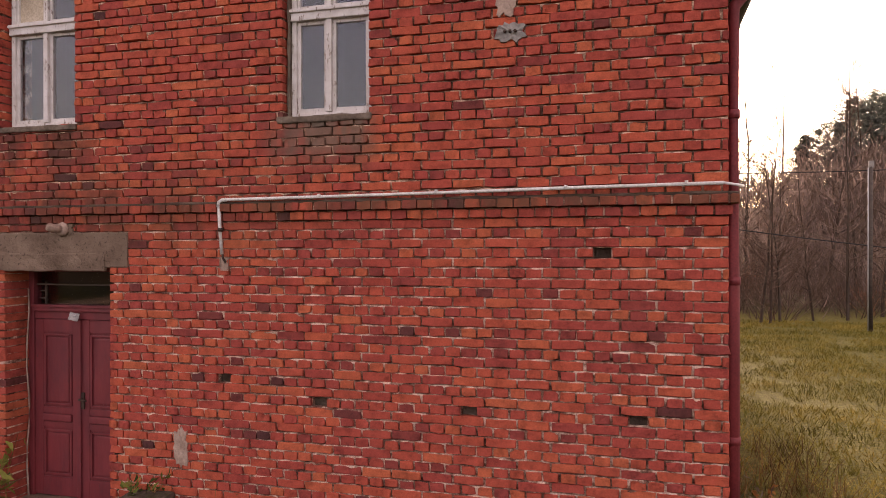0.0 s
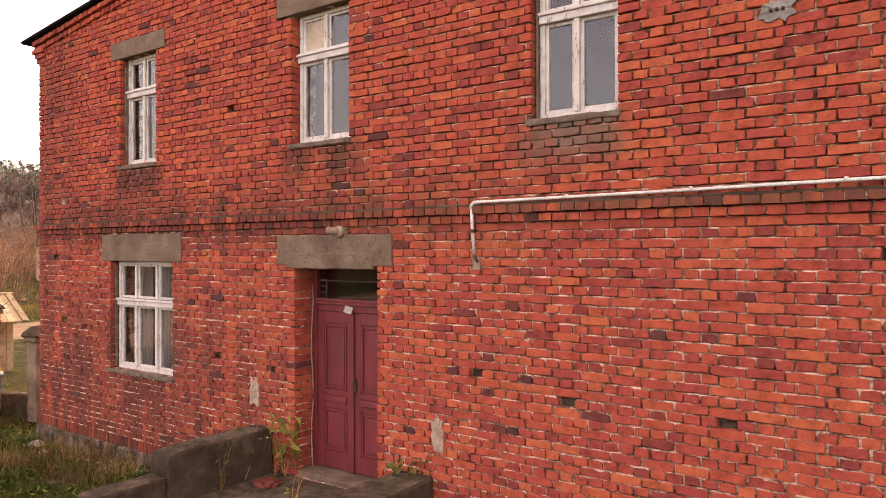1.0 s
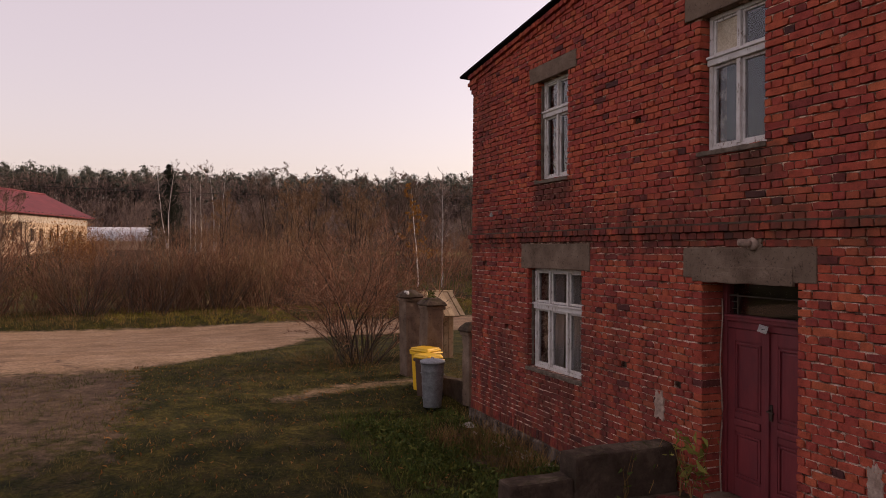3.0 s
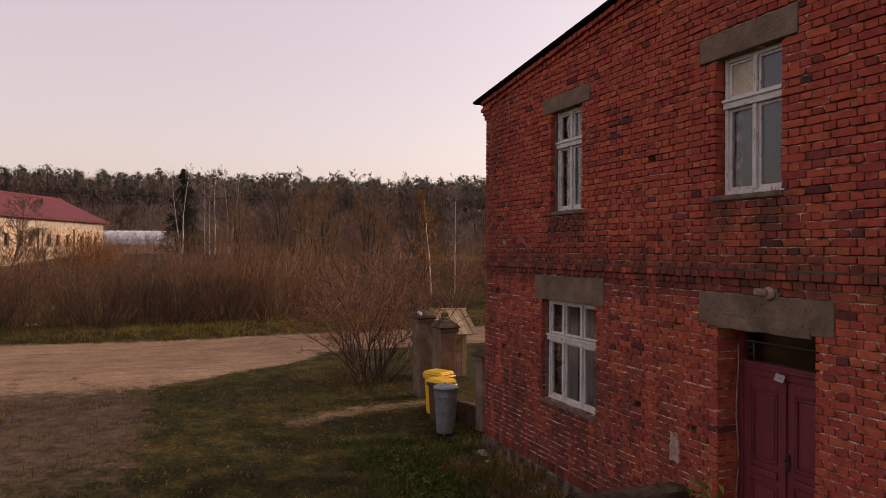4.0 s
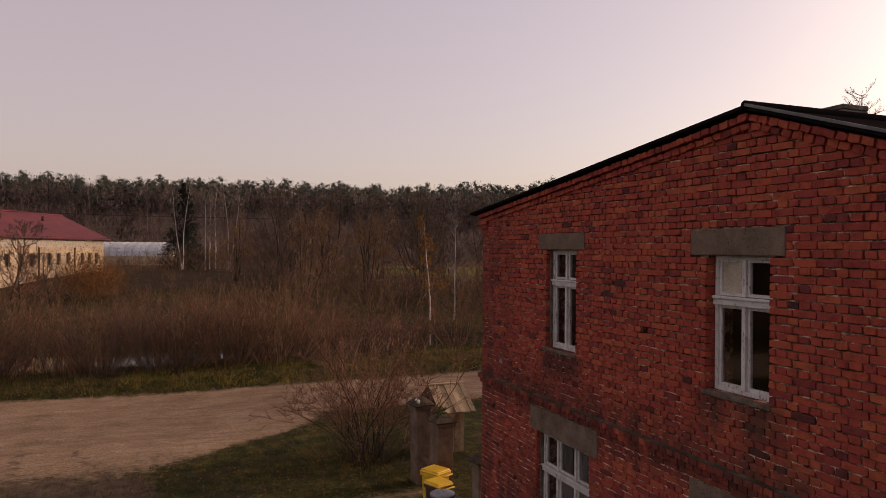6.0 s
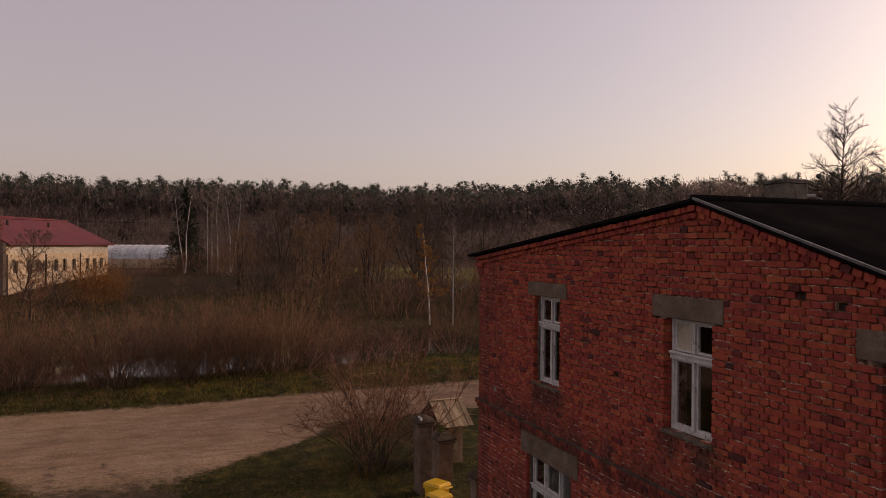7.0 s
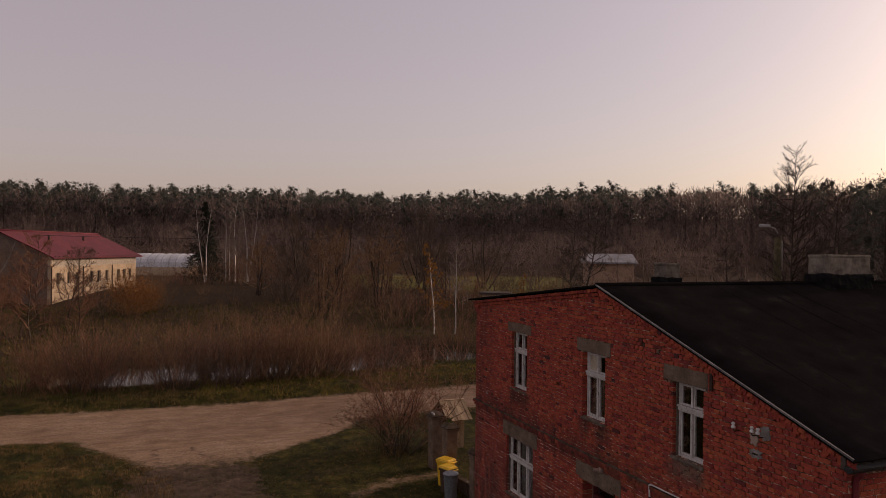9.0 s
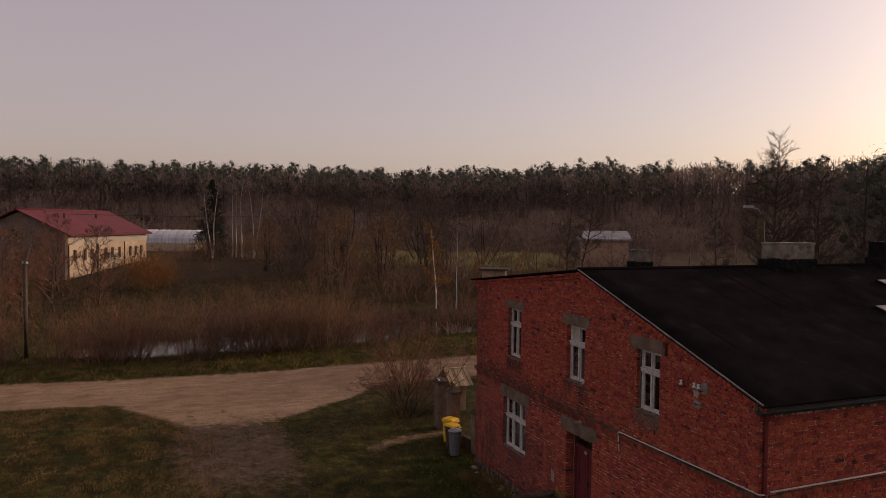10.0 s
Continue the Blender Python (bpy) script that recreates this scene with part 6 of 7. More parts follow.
for i in range(170):
    x, y = r0.uniform(-85, -38), r0.uniform(-30, 44)
    if pond_depth(x, y) > 0.05 or r0.random() < 0.4 or (x > -42 and -18 < y < 12 and r0.random() < 0.5):
        continue
    s = r0.uniform(0.3, 0.62)
    ob = new("shrub", FAR_SH[k % 3])
    ob.matrix_basis = pose(x, y, height(x, y), 0, 0, r0.uniform(0, 360)) @ Matrix.Diagonal((s * 1.2, s * 1.2, s, 1))
    tagged(ob, "leafless brown shrub in the wet field", "shrub", "shrubs in the field")
    k += 1
for x, y, s in ((-23.6, 3.4, 0.62), (-24.4, 4.6, 0.7), (-23.8, 6.0, 0.55), (-26.5, 9.5, 0.8), (-25.5, 12.5, 0.7), (-27, 15, 0.9), (-30, 18, 0.9), (-27, 21, 0.8), (-24, 18.5, 0.7)):
    ob = new("shrub", SH[k % 6])
    ob.matrix_basis = pose(x, y, height(x, y), 0, 0, 40 * k) @ Matrix.Diagonal((s, s, s, 1))
    tagged(ob, "small leafless shrub on the pond edge", "shrub", "willow shrubs along the pond")
    k += 1
# taller thicket between the pond and the wood
for i in range(70):
    x, y = r0.uniform(-88, -44), r0.uniform(1, 46)
    if (x > -50 and y < 10) or meadow(x, y) > 0 or (y > -0.37 * (x - 14) - 8 and r0.random() < 0.25):
        continue
    s = r0.uniform(0.8, 1.45)
    ob = new("shrub", FAR_SH[(0, 1, 1, 2)[i % 4]])
    ob.matrix_basis = pose(x, y, height(x, y), 0, 0, r0.uniform(0, 360)) @ Matrix.Diagonal((s * 1.3, s * 1.3, s, 1))
    tagged(ob, "tall leafless thicket shrub before the wood", "shrub", "thicket shrubs before the wood")
for x, y, s in ((-79, -4.5, 0.95), (-80, -2.6, 1.1), (-79.5, -0.6, 1.0), (-80.5, 1.2, 1.15), (-79, 3.0, 1.0), (-78, -6.5, 0.8), (-81, 5.0, 1.2)):
    ob = new("shrub", FAR_SH[int(-x * 2) % 3])
    ob.matrix_basis = pose(x, y, height(x, y), 0, 0, 90 * y) @ Matrix.Diagonal((s * 1.3, s * 1.3, s, 1))
    tagged(ob, "dark leafless shrub at the foot of the birches", "shrub", "thicket shrubs before the wood")
# the spreading bush by the gate pillars
def bush_meshes(seed, h, stems, foot, lean):
    """A spreading bush: crooked stems, and a haze of twigs."""
    r = np.random.default_rng(seed)
    a = r.uniform(0, 2 * math.pi, stems)
    rr = foot * np.sqrt(r.random(stems))
    p = np.stack((rr * np.cos(a), rr * np.sin(a), np.full(stems, -0.15)), 1)
    k_ = lean * r.uniform(0.1, 1.0, stems)
    d = unit(np.stack((k_ * np.cos(a), k_ * np.sin(a), np.ones(stems)), 1))
    s0, p1, d1, l1, r1 = sprout(r, p, d, h * r.uniform(0.55, 1.05, stems), 0.019 * r.uniform(0.7, 1.4, stems), 7, 0.6, 0.42, 0.0, 6)
    s1, p2, d2, l2, r2 = sprout(r, p1, d1, l1, np.maximum(r1, 0.008), 7, 0.6, 0.5, 0.03, 3)
    s2, p3, d3, l3, r3 = sprout(r, p2, d2, l2, np.maximum(r2, 0.0065), 5, 0.6, 0.7, 0.02, 2)
    r3 = np.maximum(r3, 0.007)
    V, F = gather(s0)
    W, G = with_slivers(r, s1, s2 + [(p3, p3 + d3 * l3[:, None], r3, r3 * 0.4)])
    return solid_mesh("stem_frame", V, F, M["bark"]), solid_mesh("twig_mass", W, G, M["twig"])


bush = bush_meshes(77, 3.7, 24, 0.40, 0.66)
for x, y, rz, s in ((-7.75, -0.5, 0, 0.95), (-8.5, -0.35, 130, 0.72)):
    ob = new("bush")
    part("stem_frame", bush[0], None, ob)
    part("twig_mass", bush[1], None, ob)
    ob.matrix_basis = pose(x, y, height(x, y), 0, 0, rz) @ Matrix.Diagonal((s * 1.12, s * 1.12, s, 1))
    tagged(ob, "wide leafless bush with red-brown stems beside the gate", "bush", "bushes by the gate")
# low brush at its foot
brush = shrub_mesh("low_brush", 78, 0.8, 60, 1.1, 0.9, M["dry_grass"], 0.006, (4, 2), 0.003)
for x, y, s in ((-7.6, -1.0, 1.0), (-6.6, -0.7, 0.7), (-8.7, -1.1, 0.8), (-8.3, -0.1, 1.0)):
    ob = new("low_brush", brush)
    ob.matrix_basis = pose(x, y, height(x, y) - 0.05, 0, 0, 70 * x) @ Matrix.Diagonal((s, s, s * 0.8, 1))
    tagged(ob, "dry tangled brush at the foot of a bush", "brush", "dry brush by the gate")

# trees of the wet field
WIL = [tree_meshes(31 + i, 7.8, 0.12, 44, 0.08, 0.42, 0.36, M["twig_ochre" if i == 0 else "twig_grey"], M["bark"], (8, 8, 8), 0.08, 0, 0.022, 5) for i in range(2)]
for i, (x, y, s) in enumerate(((-55, 6.3, 1.02), (-57, 12.6, 0.95), (-60, 9.2, 1.05), (-63, 16, 1.0), (-66, 1.5, 0.85), (-52, 16.5, 0.7), (-70, 6, 1.2), (-72, 12, 1.25), (-75, 18, 1.3), (-68, 22, 1.2), (-80, 9, 1.3), (-62, 22.5, 0.9), (-78, 25, 1.3), (-86, 29, 1.4), (-70, 31, 1.2))):
    plant_tree("willow_tree", "broad leafless willow with ochre twigs" if i < 5 else "broad leafless willow with grey-brown twigs", WIL[i >= 5], x, y, 77 * i, s, group="willows beyond the pond")
BIR = [tree_meshes(41 + i, 12.0, 0.115, 34, 0.30, 0.05, 0.17, M["birch_twig"], M["birch_bark"], (6, 7, 6), 0.12, 0.05, 0.018, 1 + (i == 0)) for i in range(3)]
for i, (x, y, s) in enumerate(((-85.0, -3.5, 0.95), (-86, -0.8, 0.92), (-86.5, 0.5, 0.98), (-85.6, 2.1, 0.95), (-88, -0.1, 0.8))):
    plant_tree("birch_tree", "slender leafless birch with a white trunk", BIR[i % 3], x, y, 60 * i, s, group="birches beyond the field")
YB = tree_meshes(51, 8.2, 0.09, 26, 0.25, 0.05, 0.2, M["twig_ochre"], M["birch_bark"], (4, 4, 3), 0.08, 0.06, 0.007)
rl = np.random.default_rng(5)
tips = YB[2]
lv = tri_mesh("leaves", leaf_tris(rl, tips[rl.random(len(tips)) < 0.85], 0.14), M["leaf_yellow"])
plant_tree("birch_tree", "young birch with its last yellow leaves", YB, -41.3, 13.4, 0, 0.96, leaves=lv)
plant_tree("birch_tree", "slender leafless birch with a white trunk", BIR[1], -40.6, 15.1, 50, 0.76, group="birches beyond the field")
plant_tree("birch_tree", "young birch with its last yellow leaves", YB, -50.0, 26.5, 140, 0.55, leaves=lv)
# rust-leaved bush and orchard trees before the barn
rb_ = np.random.default_rng(6)
for x, y, s in ((-55.5, -11.6, 1.0), (-57.5, -10.2, 0.7)):
    ob = thing("beech_bush", "rounded bush with dry rust-coloured leaves", "bush", (x, y, height(x, y)))
    ob.scale = (s, s, s)
    part("branch_frame", SH[1], None, ob)
    c = rb_.normal(0, 1, (4200, 3)) * (1.15, 1.15, 0.95) + (0, 0, 1.9)
    part("leaves", tri_mesh("leaves", leaf_tris(rb_, c, 0.10), M["leaf_rust"]), None, ob)
ORC = [tree_meshes(61 + i, 6.0, 0.10, 40, 0.12, 0.10, 0.42, M["twig_grey" if i else "twig"], M["bark"], (7, 7, 5), 0.08, 0, 0.016) for i in range(2)]
for i, (x, y, s) in enumerate(((-46, -18.2, 1.05), (-50, -21, 1.15), (-48.5, -15.2, 0.8), (-53, -16.5, 1.1), (-55, -19, 1.2), (-52, -13.5, 0.7), (-44, -21.5, 1.1), (-56, -23, 1.0), (-40.5, -19.5, 0.9), (-42, -23.5, 1.0), (-38.5, -22.0, 0.85))):
    plant_tree("fruit_tree", "leafless spreading fruit tree in front of the barn", ORC[i % 2], x, y, 90 * i, s, group="fruit trees by the barn")

# a dark spruce behind the birches
def conifer(seed, h, w, tiers, material, per=26):
    r = np.random.default_rng(seed)
    tris = []
    for i in range(tiers):
        f = i / tiers
        z = h * (0.08 + 0.92 * f)
        rad = w * (1 - f) ** 0.85 + 0.15
        for b in range(9):
            a = r.uniform(0, 2 * math.pi)
            ln = rad * r.uniform(0.65, 1.15)
            m = int(per * (0.35 + 0.65 * (1 - f)))
            t = r.random(m)
            c = np.stack((np.cos(a) * ln * t, np.sin(a) * ln * t, z - 0.35 * ln * t + r.normal(0, 0.10, m)), 1) + r.normal(0, 0.11 * rad / w + 0.05, (m, 3))
            tris.append(leaf_tris(r, c, 0.15))
    return tri_mesh("crown", np.concatenate(tris), material)


sp_tr = solid_mesh("trunk", *segments(np.array([[0, 0, -0.3]]), np.array([[0, 0, 11.6]]), [0.2], [0.02]), M["bark"])
sp_cr = conifer(3, 12.0, 3.9, 34, M["spruce"], 90)
plant_tree("spruce_tree", "dark narrow spruce behind the birches", (sp_tr, sp_cr), -90.0, -3.3, 0, 0.95)
for x, y, s in ((19.2, 43.0, 0.77),):
    plant_tree("spruce_tree", "dark ragged spruce beyond the meadow", (sp_tr, sp_cr), x, y, 70 * x, s)
# tall bare trees behind the house
# dark bark colour on these crowns stands in for backlighting
HERO = tree_meshes(76, 15.0, 0.15, 120, 0.24, 0.0, 0.21, M["bark"], M["bark"], (7, 6, 5), 0.06, 0, 0.009, 1, 0.012)
plant_tree("alder_tree", "tall leafless alder with a dense twiggy crown", HERO, -19.7, 31.2, 0, 0.97, group="alders behind the houses")
TALL = [tree_meshes(71 + i, 15.0, 0.20, 44, 0.20, 0.04, 0.22, M["bark"], M["bark"], (8, 7, 6), 0.05, 0, 0.012) for i in range(3)]
for i, (x, y, s) in enumerate(((-18.2, 33.9, 0.72), (-25, 41, 0.85), (-19, 39, 0.8), (-33, 38, 0.62), (-48, 31, 0.75), (-53, 36, 0.8), (-30, 47, 0.7))):
    plant_tree("alder_tree", "tall leafless alder behind the houses", TALL[i % 3], x, y, 130 * i, s, group="alders behind the houses")


# pines: trunk and clumped crown
def clumped_crown(r, h, spread, clumps, per, size, low=0.52, heart=0.62):
    """Needle tufts round dense uneven clumps, the topmost one in the middle."""
    tris = []
    for i in range(clumps):
        f = 1.0 - low * (i / clumps) ** 0.9
        w = spread * min(1.0, 0.40 + 1.3 * (1 - f) ** 0.55)
        a, q = r.uniform(0, 2 * math.pi), w * math.sqrt(r.random()) * (i > 0)
        k = r.uniform(0.7, 1.25) if i else 0.6
        c = np.array((q * math.cos(a), q * math.sin(a), f * h - 0.4))
        core = ICO * r.uniform(0.45, 1.25, (12, 1)) * np.array((heart * k, heart * k, 0.75 * heart * k)) + c
        tris.append(core[ICO_F])
        out = r.normal(0, 1, (per, 3)) * (0.70 * k, 0.70 * k, 0.50 * k)
        tris.append(leaf_tris(r, c + out, size))
    return np.concatenate(tris)


ico_bm = bmesh.new()
bmesh.ops.create_icosphere(ico_bm, subdivisions=1, radius=1.0)
ICO = np.array([tuple(v.co) for v in ico_bm.verts])
ICO_F = np.array([[v.index for v in f.verts] for f in ico_bm.faces])
ico_bm.free()


rp = np.random.default_rng(9)
near_pine = [(solid_mesh("trunk", *segments(np.array([[0, 0, -0.3]]), np.array([[0.1, 0, 13.2]]), [0.24], [0.05]), M["bark"]), tri_mesh("crown", clumped_crown(rp, 14, 2.6, 50, 230, 0.11, 0.62, 0.35), M["pine"])) for _ in range(2)]
for i, (x, y, s) in enumerate(((-21, 42, 0.94), (-18.4, 44.5, 1.02), (-20, 49, 1.05), (-23.5, 50, 1.0), (20.3, 42.3, 0.70), (21.6, 41.6, 0.74), (22.8, 42.6, 0.80), (24.4, 42.0, 0.84), (23.6, 45.0, 0.86), (26.6, 43.5, 0.9), (25.5, 50.0, 0.9))):
    plant_tree("pine_tree", "dark Scots pine with a ragged crown", near_pine[i % 2], x, y, 100 * i, s, group="pines near the houses")
# saplings and bare trees beyond the meadow
SAP = [tree_meshes(81 + i, 9.0, 0.085, 26, 0.18, 0.05, 0.22, M["twig_grey"], M["bark"], (6, 6, 4), 0.12, 0, 0.008) for i in range(3)]
for i, (x, y, s) in enumerate(((12.6, 21.5, 0.72), (13.6, 22.4, 0.85), (13.9, 22.2, 0.7), (14.3, 22.8, 0.8), (15.6, 23.5, 0.7), (16.8, 24.0, 0.95), (18.4, 25.5, 1.05), (20.2, 26.2, 1.0), (21.8, 27, 1.1), (11.8, 25.5, 0.8), (13.0, 28, 0.9), (15.2, 29, 0.9), (17.6, 30.5, 1.2), (14.6, 34, 1.35), (19.8, 34, 1.4), (23, 36, 1.45), (12.4, 36, 1.3), (17, 39, 1.5), (21.5, 40, 1.5), (25.5, 38, 1.5))):
    plant_tree("alder_tree", "thin leafless alder at the meadow's edge", SAP[i % 3], x, y, 50 * i, s, group="alders at the meadow's edge")
for i in range(54):
    x, y = 11 + 16 * r0.random(), 23 + 16 * r0.random()
    s = r0.uniform(0.35, 0.8)
    ob = new("shrub", FAR_SH[(1, 1, 0)[i % 3]])
    ob.matrix_basis = pose(x, y, height(x, y), 0, 0, 47 * i) @ Matrix.Diagonal((s * 1.2, s * 1.2, s, 1))
    tagged(ob, "leafless undergrowth shrub at the meadow's edge", "shrub", "undergrowth at the meadow's edge")

# far woods, all round the view: pines with clumped crowns over a haze of trunks and twigs
def upright_twigs(r, x, y, z, count, wide, tall, length, width):
    """A soft stand of thin upright stems and twigs about a spot."""
    p = r.normal(0, 1, (count, 3)) * (wide, wide, 0) + np.stack((np.zeros(count), np.zeros(count), tall * r.random(count) ** 0.9), 1) + (x, y, z - 0.3)
    ln = length * r.uniform(0.4, 1.2, (count, 1))
    q = p + unit(r.normal(0, 0.55, (count, 3)) + (0, 0, 1.0)) * ln
    side = unit(np.cross(q - p, r.normal(0, 1, (count, 3)))) * width
    return np.stack((p - side, p + side, q), 1)


rw = np.random.default_rng(12)
VIEW = np.array((14.0, -8.0))
ptris, utris, pv, pf, off = [], [], [], [], 0
for row in range(4):
    R = 194 + 13 * row
    for a in np.arange(60, 206, 0.85):
        seen = 116 < a < 197
        if not seen and row % 2:
            continue
        aa = radians(a + rw.normal(0, 0.4))
        d = R + rw.normal(0, 4)
        x, y = VIEW[0] + d * math.cos(aa), VIEW[1] + d * math.sin(aa)
        h = rw.normal(13.2, 0.8) + 2.0 * smooth(108, 118, a) * (1 - smooth(148, 156, a))
        z = height(x, y)
        leafless = 118 < a < 140 and rw.random() < 0.45
        if not leafless:
            ptris.append(clumped_crown(rw, h, rw.uniform(1.8, 3.0), 14, 50 if seen else 12, 0.24 if seen else 0.36, 0.46) + (x, y, z))
        utris.append(upright_twigs(rw, x, y, z, ((520, 460, 400, 340) if seen else (160, 0, 120, 0))[row], 2.6, h * (0.92 if leafless else 0.84), 1.5, 0.12 if seen else 0.14))
        v, f = segments(np.array([[x, y, z - 1]]), np.array([[x, y, z + h * 0.95]]), [0.18], [0.06])
        pv.append(v)
        pf.append(f + off)
        off += len(v)
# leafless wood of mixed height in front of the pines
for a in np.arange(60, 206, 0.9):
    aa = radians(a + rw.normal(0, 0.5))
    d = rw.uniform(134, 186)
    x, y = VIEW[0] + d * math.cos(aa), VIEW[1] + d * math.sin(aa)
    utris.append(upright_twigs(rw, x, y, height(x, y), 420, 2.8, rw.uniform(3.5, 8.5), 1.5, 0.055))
# thin young wood beyond the meadow
for i in range(46):
    x, y = rw.uniform(11, 34), rw.uniform(27, 46)
    utris.append(upright_twigs(rw, x, y, height(x, y), 420, 1.5, rw.uniform(4.5, 8.5), 0.9, 0.022))
for x, y in ((19.2, 40.5), (20.2, 40.8), (21.0, 40.2), (21.8, 40.0), (22.6, 40.4), (23.5, 40.6), (24.4, 40.2), (18.6, 42.0)):
    utris.append(upright_twigs(rw, x, y, height(x, y), 1300, 0.9, rw.uniform(7.0, 9.0), 0.9, 0.022))
# low tree belt behind the camera
for a in np.arange(207, 418, 1.3):
    aa = radians(a + rw.normal(0, 0.5))
    d = 92 + rw.normal(0, 7)
    x, y = VIEW[0] + d * math.cos(aa), VIEW[1] + d * math.sin(aa)
    ptris.append(clumped_crown(rw, rw.uniform(4.0, 5.5), 2.2, 10, 22, 0.5) + (x, y, height(x, y)))
    utris.append(upright_twigs(rw, x, y, height(x, y), 120, 2.6, 3.0, 2.0, 0.12))
tagged(new("far_woods", tri_mesh("far_woods", np.concatenate(ptris), M["pine"])), "dense dark pine wood along the skyline", "forest", kind="stuff")
tagged(new("far_understory", tri_mesh("far_understory", np.concatenate(utris), M["under"])), "brown leafless understory of the far wood, paled for haze", "forest", kind="stuff")
tagged(new("far_trunks", solid_mesh("far_trunks", np.concatenate(pv), np.concatenate(pf), M["bark"])), "bare trunks of the far pine wood", "forest", kind="stuff")
# single bare trees standing before the wood
bare = [tree_meshes(91 + i, 11.0, 0.12, 22, 0.25, 0.06, 0.20, M["twig_grey"], M["bark"], (5, 5, 4), 0.12, 0, 0.040, 1 + i % 2) for i in range(3)]
bw = []
for m_ in bare:
    vs_, fs_, o_ = [], [], 0
    for me in (m_[1], m_[0]):
        vv = np.zeros(len(me.vertices) * 3, np.float32)
        me.vertices.foreach_get("co", vv)
        ff = np.zeros(len(me.polygons) * 3, np.int32)
        me.loops.foreach_get("vertex_index", ff)
        vs_.append(vv.reshape(-1, 3))
        fs_.append(ff.reshape(-1, 3) + o_)
        o_ += len(me.vertices)
    bw.append((np.concatenate(vs_), np.concatenate(fs_)))
for band_, count, seed in (((125, 190), 90, 1), ((88, 140), 34, 2), ((62, 118), 30, 3)):
    rr_ = np.random.default_rng(seed)
    V, F, off = [], [], 0
    for i in range(count):
        a = radians(rr_.uniform(62, 204) if seed < 3 else rr_.uniform(112, 152))
        d = rr_.uniform(*band_)
        x, y = VIEW[0] + d * math.cos(a), VIEW[1] + d * math.sin(a)
        if (-112 < x < -58 and -28 < y < 3) or meadow(x, y) > 0:
            continue
        s = rr_.uniform(0.6, 1.0)
        c, sn = math.cos(i * 2.4) * s, math.sin(i * 2.4) * s
        v, f = bw[i % 3]
        w = np.stack((v[:, 0] * c - v[:, 1] * sn, v[:, 0] * sn + v[:, 1] * c, v[:, 2] * s), 1) + (x, y, height(x, y))
        V.append(w)
        F.append(f + off)
        off += len(v)
    tagged(new("bare_woods", solid_mesh("bare_woods", np.concatenate(V), np.concatenate(F), M["under"])), "leafless grey-brown woodland before the pines, paled for haze", "forest", kind="stuff")


# ---- grass and weeds ----
def blades(seed, points, length, width, material, name, label, bend=0.5, category="grass"):
    r = np.random.default_rng(seed)
    k = len(points)
    a = r.uniform(0, 2 * math.pi, k)
    side = np.stack((np.cos(a), np.sin(a), np.zeros(k)), 1)
    ln = length * r.uniform(0.45, 1.3, k)[:, None]
    top = np.stack((r.normal(0, bend, k), r.normal(0, bend, k), np.ones(k)), 1)
    top = unit(top) * ln
    w = width * r.uniform(0.6, 1.4, k)[:, None]
    tr = np.stack((points - side * w, points + side * w, points + top), 1)
    return tagged(new(name, tri_mesh(name, tr, material)), label, category, kind="stuff")


def scatter(seed, count, x0, x1, y0, y1, keep, patchy=0.45):
    r = np.random.default_rng(seed)
    out = []
    xs, ys = r.uniform(x0, x1, count), r.uniform(y0, y1, count)
    for x, y in zip(xs, ys):
        if keep(x, y) and noise.noise(Vector((x * 0.9, y * 0.9, seed))) + 0.6 * noise.noise(Vector((x * 4, y * 4, seed))) > patchy - 0.6:
            out.append((x, y, height(x, y) - 0.01))
    return np.array(out)


def lawn(x, y):
    inside_house = x > X0 - 0.02 and y > -0.05
    return not inside_house and dirtiness(x, y) + 0.35 * noise.noise(Vector((x * 1.5, y * 1.5, 2))) < 0.42


blades(1, scatter(1, 60000, -13.5, 6, -8.0, 2.5, lawn), 0.10, 0.0045, M["grass_blade"], "grass", "short rough yard grass", 0.7)
blades(2, scatter(2, 30000, -14, 6, -16, -8.0, lawn), 0.13, 0.006, M["grass_blade"], "grass", "rough tussocky grass beside the drive", 0.7)
blades(12, scatter(12, 52000, -14, 4, -16, -8.2, lawn, 0.45), 0.13, 0.007, M["dry_grass"], "dry_grass", "dead yellow grass tussocks beside the drive", 0.7)
blades(3, scatter(3, 16000, -24.5, -18.4, -26, 12, lawn), 0.26, 0.008, M["dry_grass"], "verge_grass", "tall dry verge grass beyond the track", 0.6)
blades(4, scatter(4, 20000, -24.5, -18.2, -26, -7, lawn), 0.20, 0.008, M["grass_blade"], "verge_grass", "green verge grass beyond the track", 0.6)
blades(14, scatter(14, 16000, -24.5, -18.2, -7, 12, lawn), 0.20, 0.009, M["meadow_blade"], "verge_grass", "yellow-green verge grass beyond the track", 0.6)
blades(5, scatter(5, 70000, 10.2, 20, 3, 23, lambda x, y: True, 0.3), 0.13, 0.009, M["meadow_blade"], "meadow_grass", "short yellowish meadow grass", 0.8)
blades(6, scatter(6, 3800, -2.2, 2.9, -1.3, -0.06, lambda x, y: y < -0.05, 0.75), 0.42, 0.005, M["dry_grass"], "dry_grass", "tall dry grass along the wall foot", 0.45)
blades(7, scatter(7, 12000, -2.6, 3.0, -2.6, -0.1, lambda x, y: True, 0.35), 0.16, 0.006, M["weed_leaf"], "grass", "lush grass along the wall foot", 0.6)
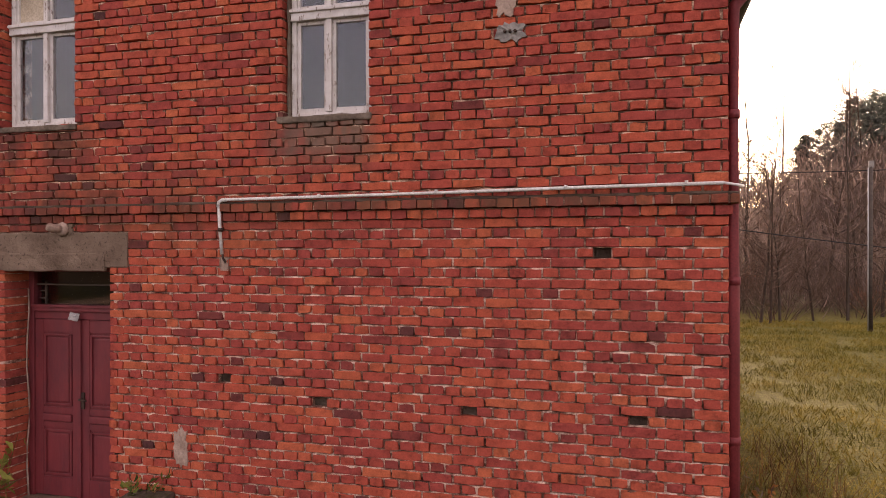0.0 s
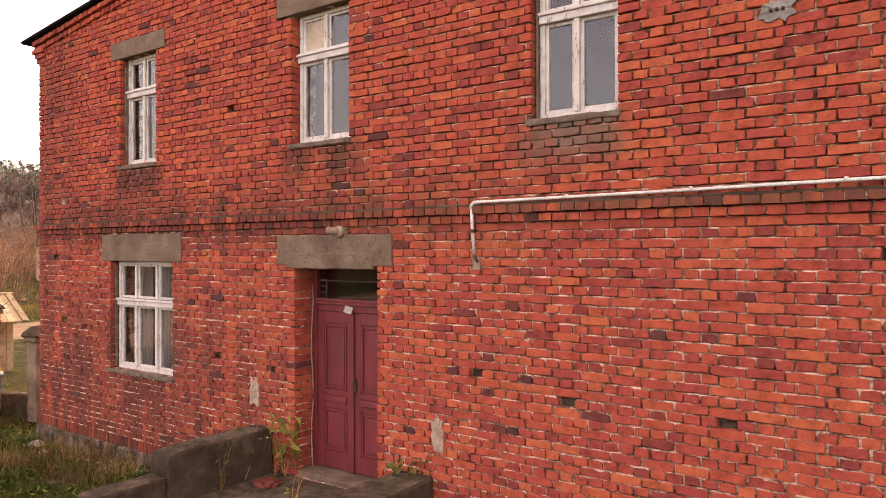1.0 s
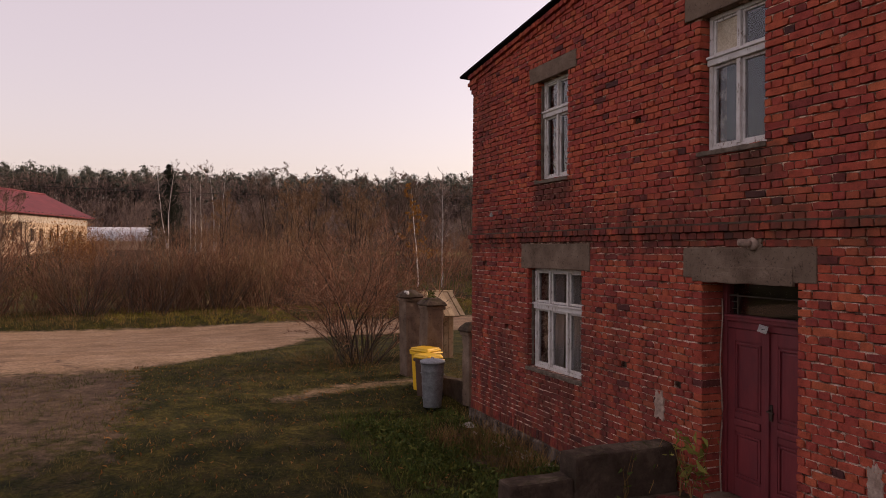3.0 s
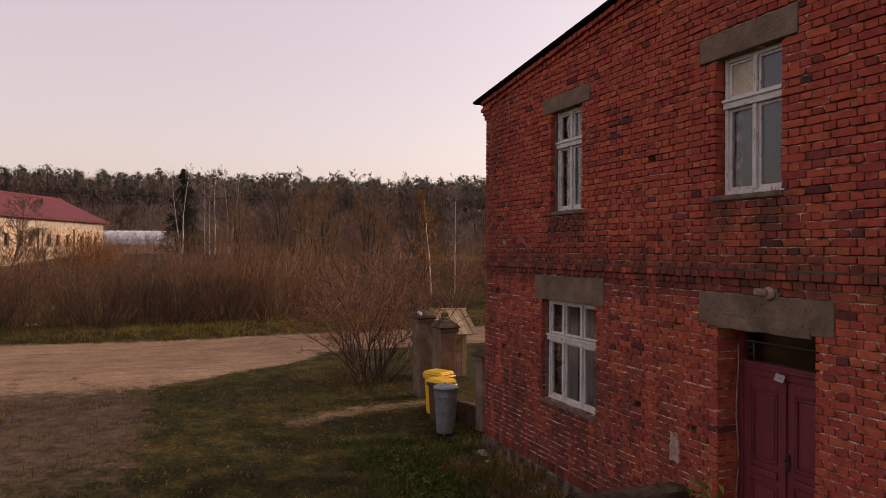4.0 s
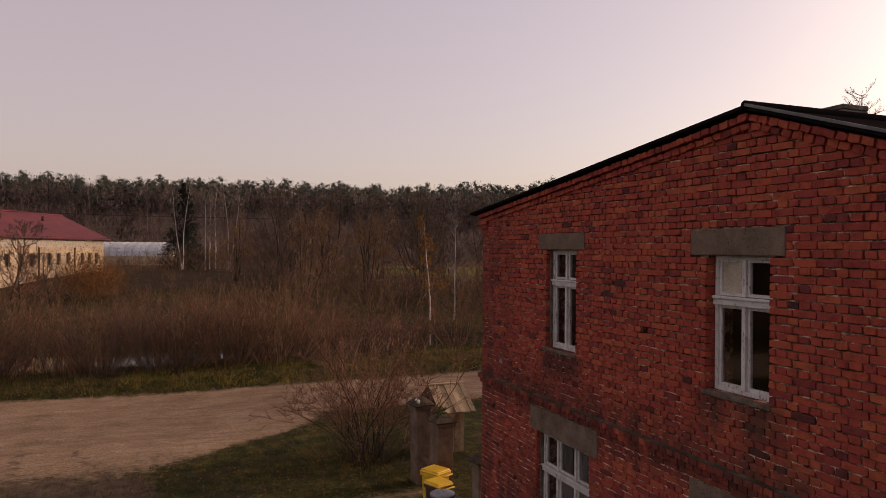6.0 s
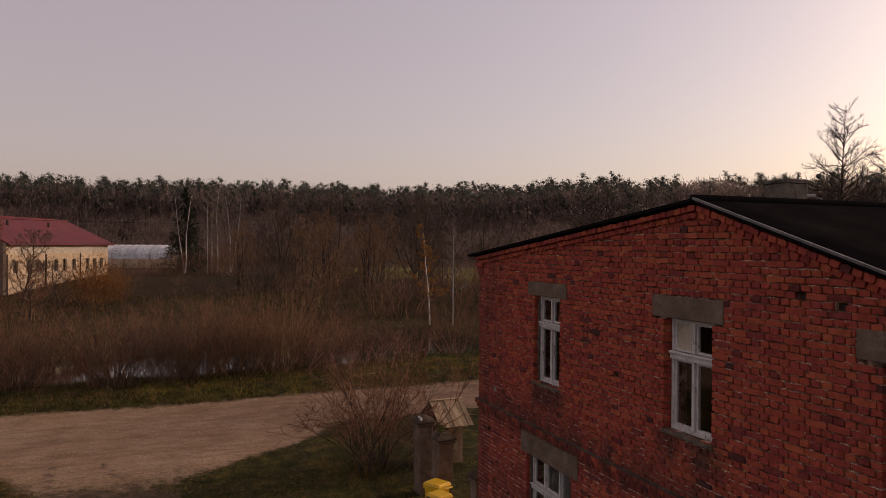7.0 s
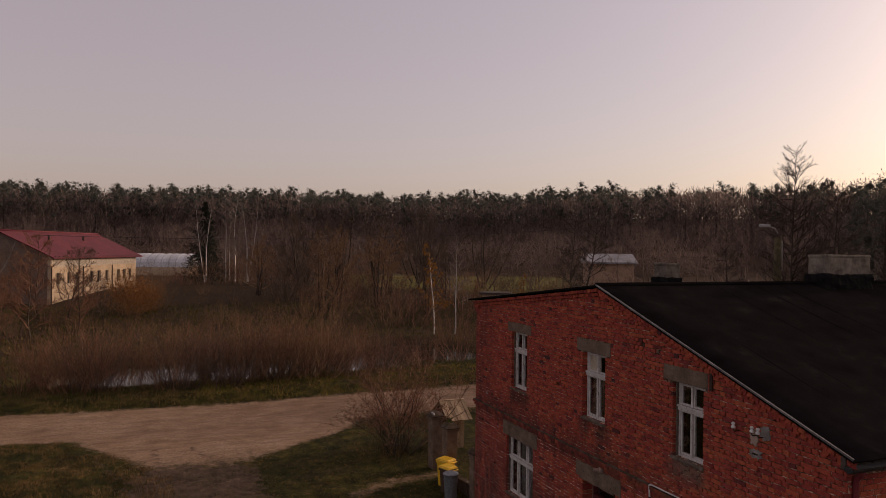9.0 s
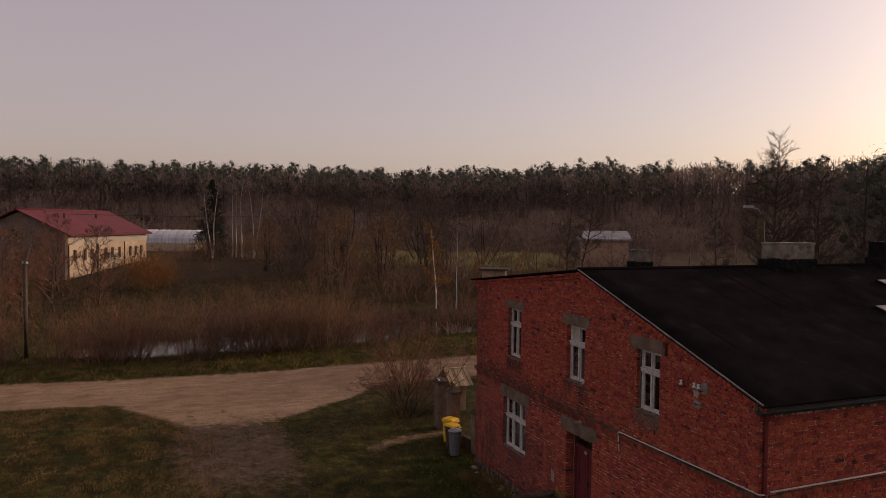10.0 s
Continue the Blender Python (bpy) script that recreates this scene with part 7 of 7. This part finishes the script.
blades(8, scatter(8, 60000, -60, -24, -30, 40, lambda x, y: pond_depth(x, y) < 0.12), 0.30, 0.03, M["grass_blade"], "field_grass", "tall dead grass of the wet field", 0.5)
blades(9, scatter(9, 1100, 10.15, 11.6, 0.2, 5, lambda x, y: True, 0.3), 0.40, 0.006, M["dry_grass"], "dry_grass", "dry weeds beside the house corner", 0.5)


def weed(x, y, z, h, leaves, material, label, seed, size=0.05):
    r = np.random.default_rng(seed)
    t = thing("weed", label, "weed", (x, y, z))
    pts, stems = [], []
    for s in range(3):
        a = r.uniform(0, 6.28)
        p = [(0, 0, 0)]
        for i in range(5):
            q = p[-1]
            p.append((q[0] + 0.05 * h * math.cos(a) + r.normal(0, 0.02), q[1] + 0.05 * h * math.sin(a) + r.normal(0, 0.02), q[2] + h / 5 * r.uniform(0.7, 1.1)))
        stems.append(p)
        pts += p[1:]
    bm = bmesh.new()
    for p in stems:
        rod(p, [0.006, 0.005, 0.005, 0.004, 0.003, 0.002], 5, bm)
    part("stem", bm, M["dry_grass"], t)
    pts = np.array(pts)
    c = pts[r.integers(0, len(pts), leaves)] + r.normal(0, 0.05, (leaves, 3))
    part("foliage", tri_mesh("foliage", leaf_tris(r, c, size), material), None, t)
    return t


for i, (x, y, z, h, n_, m_) in enumerate(((3.60, -0.10, -0.12, 0.72, 26, "weed_yellow"), (3.50, -0.16, -0.12, 0.5, 14, "weed_leaf"), (3.36, -0.75, -0.13, 0.55, 12, "weed_leaf"), (5.15, -0.12, 0.20, 0.12, 40, "weed_leaf"),
                                          (5.38, -0.10, 0.20, 0.10, 30, "weed_leaf"), (6.15, -0.10, -0.35, 0.75, 40, "weed_leaf"), (4.55, -0.9, -0.13, 0.5, 8, "weed_yellow"), (3.30, -0.40, -0.12, 0.6, 14, "weed_leaf"),
                                          (10.35, 0.5, -0.35, 0.8, 60, "leaf_rust"), (10.5, 0.9, -0.35, 0.7, 50, "leaf_rust"), (10.28, 0.35, -0.35, 1.1, 50, "twig_grey"), (-4.50, 0.12, 1.40, 0.20, 90, "weed_leaf"))):
    weed(x, y, z, h, n_, M[m_], ("slender weed with a few pale leaves" if n_ < 30 else "leafy tangle of weeds") + (" on a pillar cap" if z > 1 else " by the wall"), 30 + i, 0.045)
weed(3.62, 0.02, -0.10, 0.62, 34, M["weed_yellow"], "drooping weed with large yellowing leaves beside the door", 77, 0.085)
# leafy ground cover along the wall foot
rg_ = np.random.default_rng(17)
gp = np.stack((rg_.uniform(-2.6, 2.8, 6000), rg_.uniform(-2.3, -0.15, 6000)), 1)
gp = np.array([(x, y, height(x, y) + 0.03 + 0.10 * rg_.random()) for x, y in gp if noise.noise(Vector((x * 1.1, y * 1.1, 8))) > -0.1])
tagged(new("ground_cover", tri_mesh("ground_cover", leaf_tris(rg_, gp, 0.045), M["weed_leaf"])), "low green leafy ground cover beside the wall", "plants", kind="stuff")
# dead leaves on the grass
rl2 = np.random.default_rng(3)
pts = np.stack((rl2.uniform(-9, 6, 1500), rl2.uniform(-6, -0.1, 1500)), 1)
lp_ = np.array([(x, y, height(x, y) + 0.03) for x, y in pts])
tagged(new("fallen_leaves", tri_mesh("fallen_leaves", leaf_tris(rl2, lp_, 0.035), M["leaf_rust"])), "scattered brown fallen leaves", "leaves", kind="stuff")
# loose stones along the footing
rs_ = np.random.default_rng(8)
for i in range(16):
    x = rs_.uniform(-2.0, 2.8)
    b = bmesh.new()
    bmesh.ops.create_icosphere(b, subdivisions=2, radius=rs_.uniform(0.04, 0.12))
    for v in b.verts:
        v.co = Vector((v.co.x * 1.3, v.co.y, v.co.z * 0.7)) * (1 + 0.35 * noise.noise(v.co * 9 + Vector((i, 0, 0))))
    t = thing("stone", "pale rubble stone beside the wall foot", "stone", (x, -0.25 + rs_.uniform(-0.15, 0.13), height(x, -0.25) - 0.01), group="rubble stones by the wall")
    part("rock", b, M["stone"], t)

# ---- single bricks, where the wall comes nearest ----
rng = np.random.default_rng(21)
kinds = {0: [], 1: []}
for kind_ in (0, 1):
    L = (STRETCH if kind_ == 0 else 0.5 * STRETCH) - JOINT
    for _ in range(9):
        v = brick_points(L, COURSE - JOINT * rng.uniform(0.85, 1.2), 0.06, max(-0.004, rng.normal(0, 0.002)))
        kinds[kind_].append(mesh_of("brick", v, BFACES, M["brick_single"]))
for i, (kind_, org) in enumerate(singles):
    ob = new("brick", kinds[kind_][int(rng.integers(9))])
    ob.location = org
    ob.parent = wall
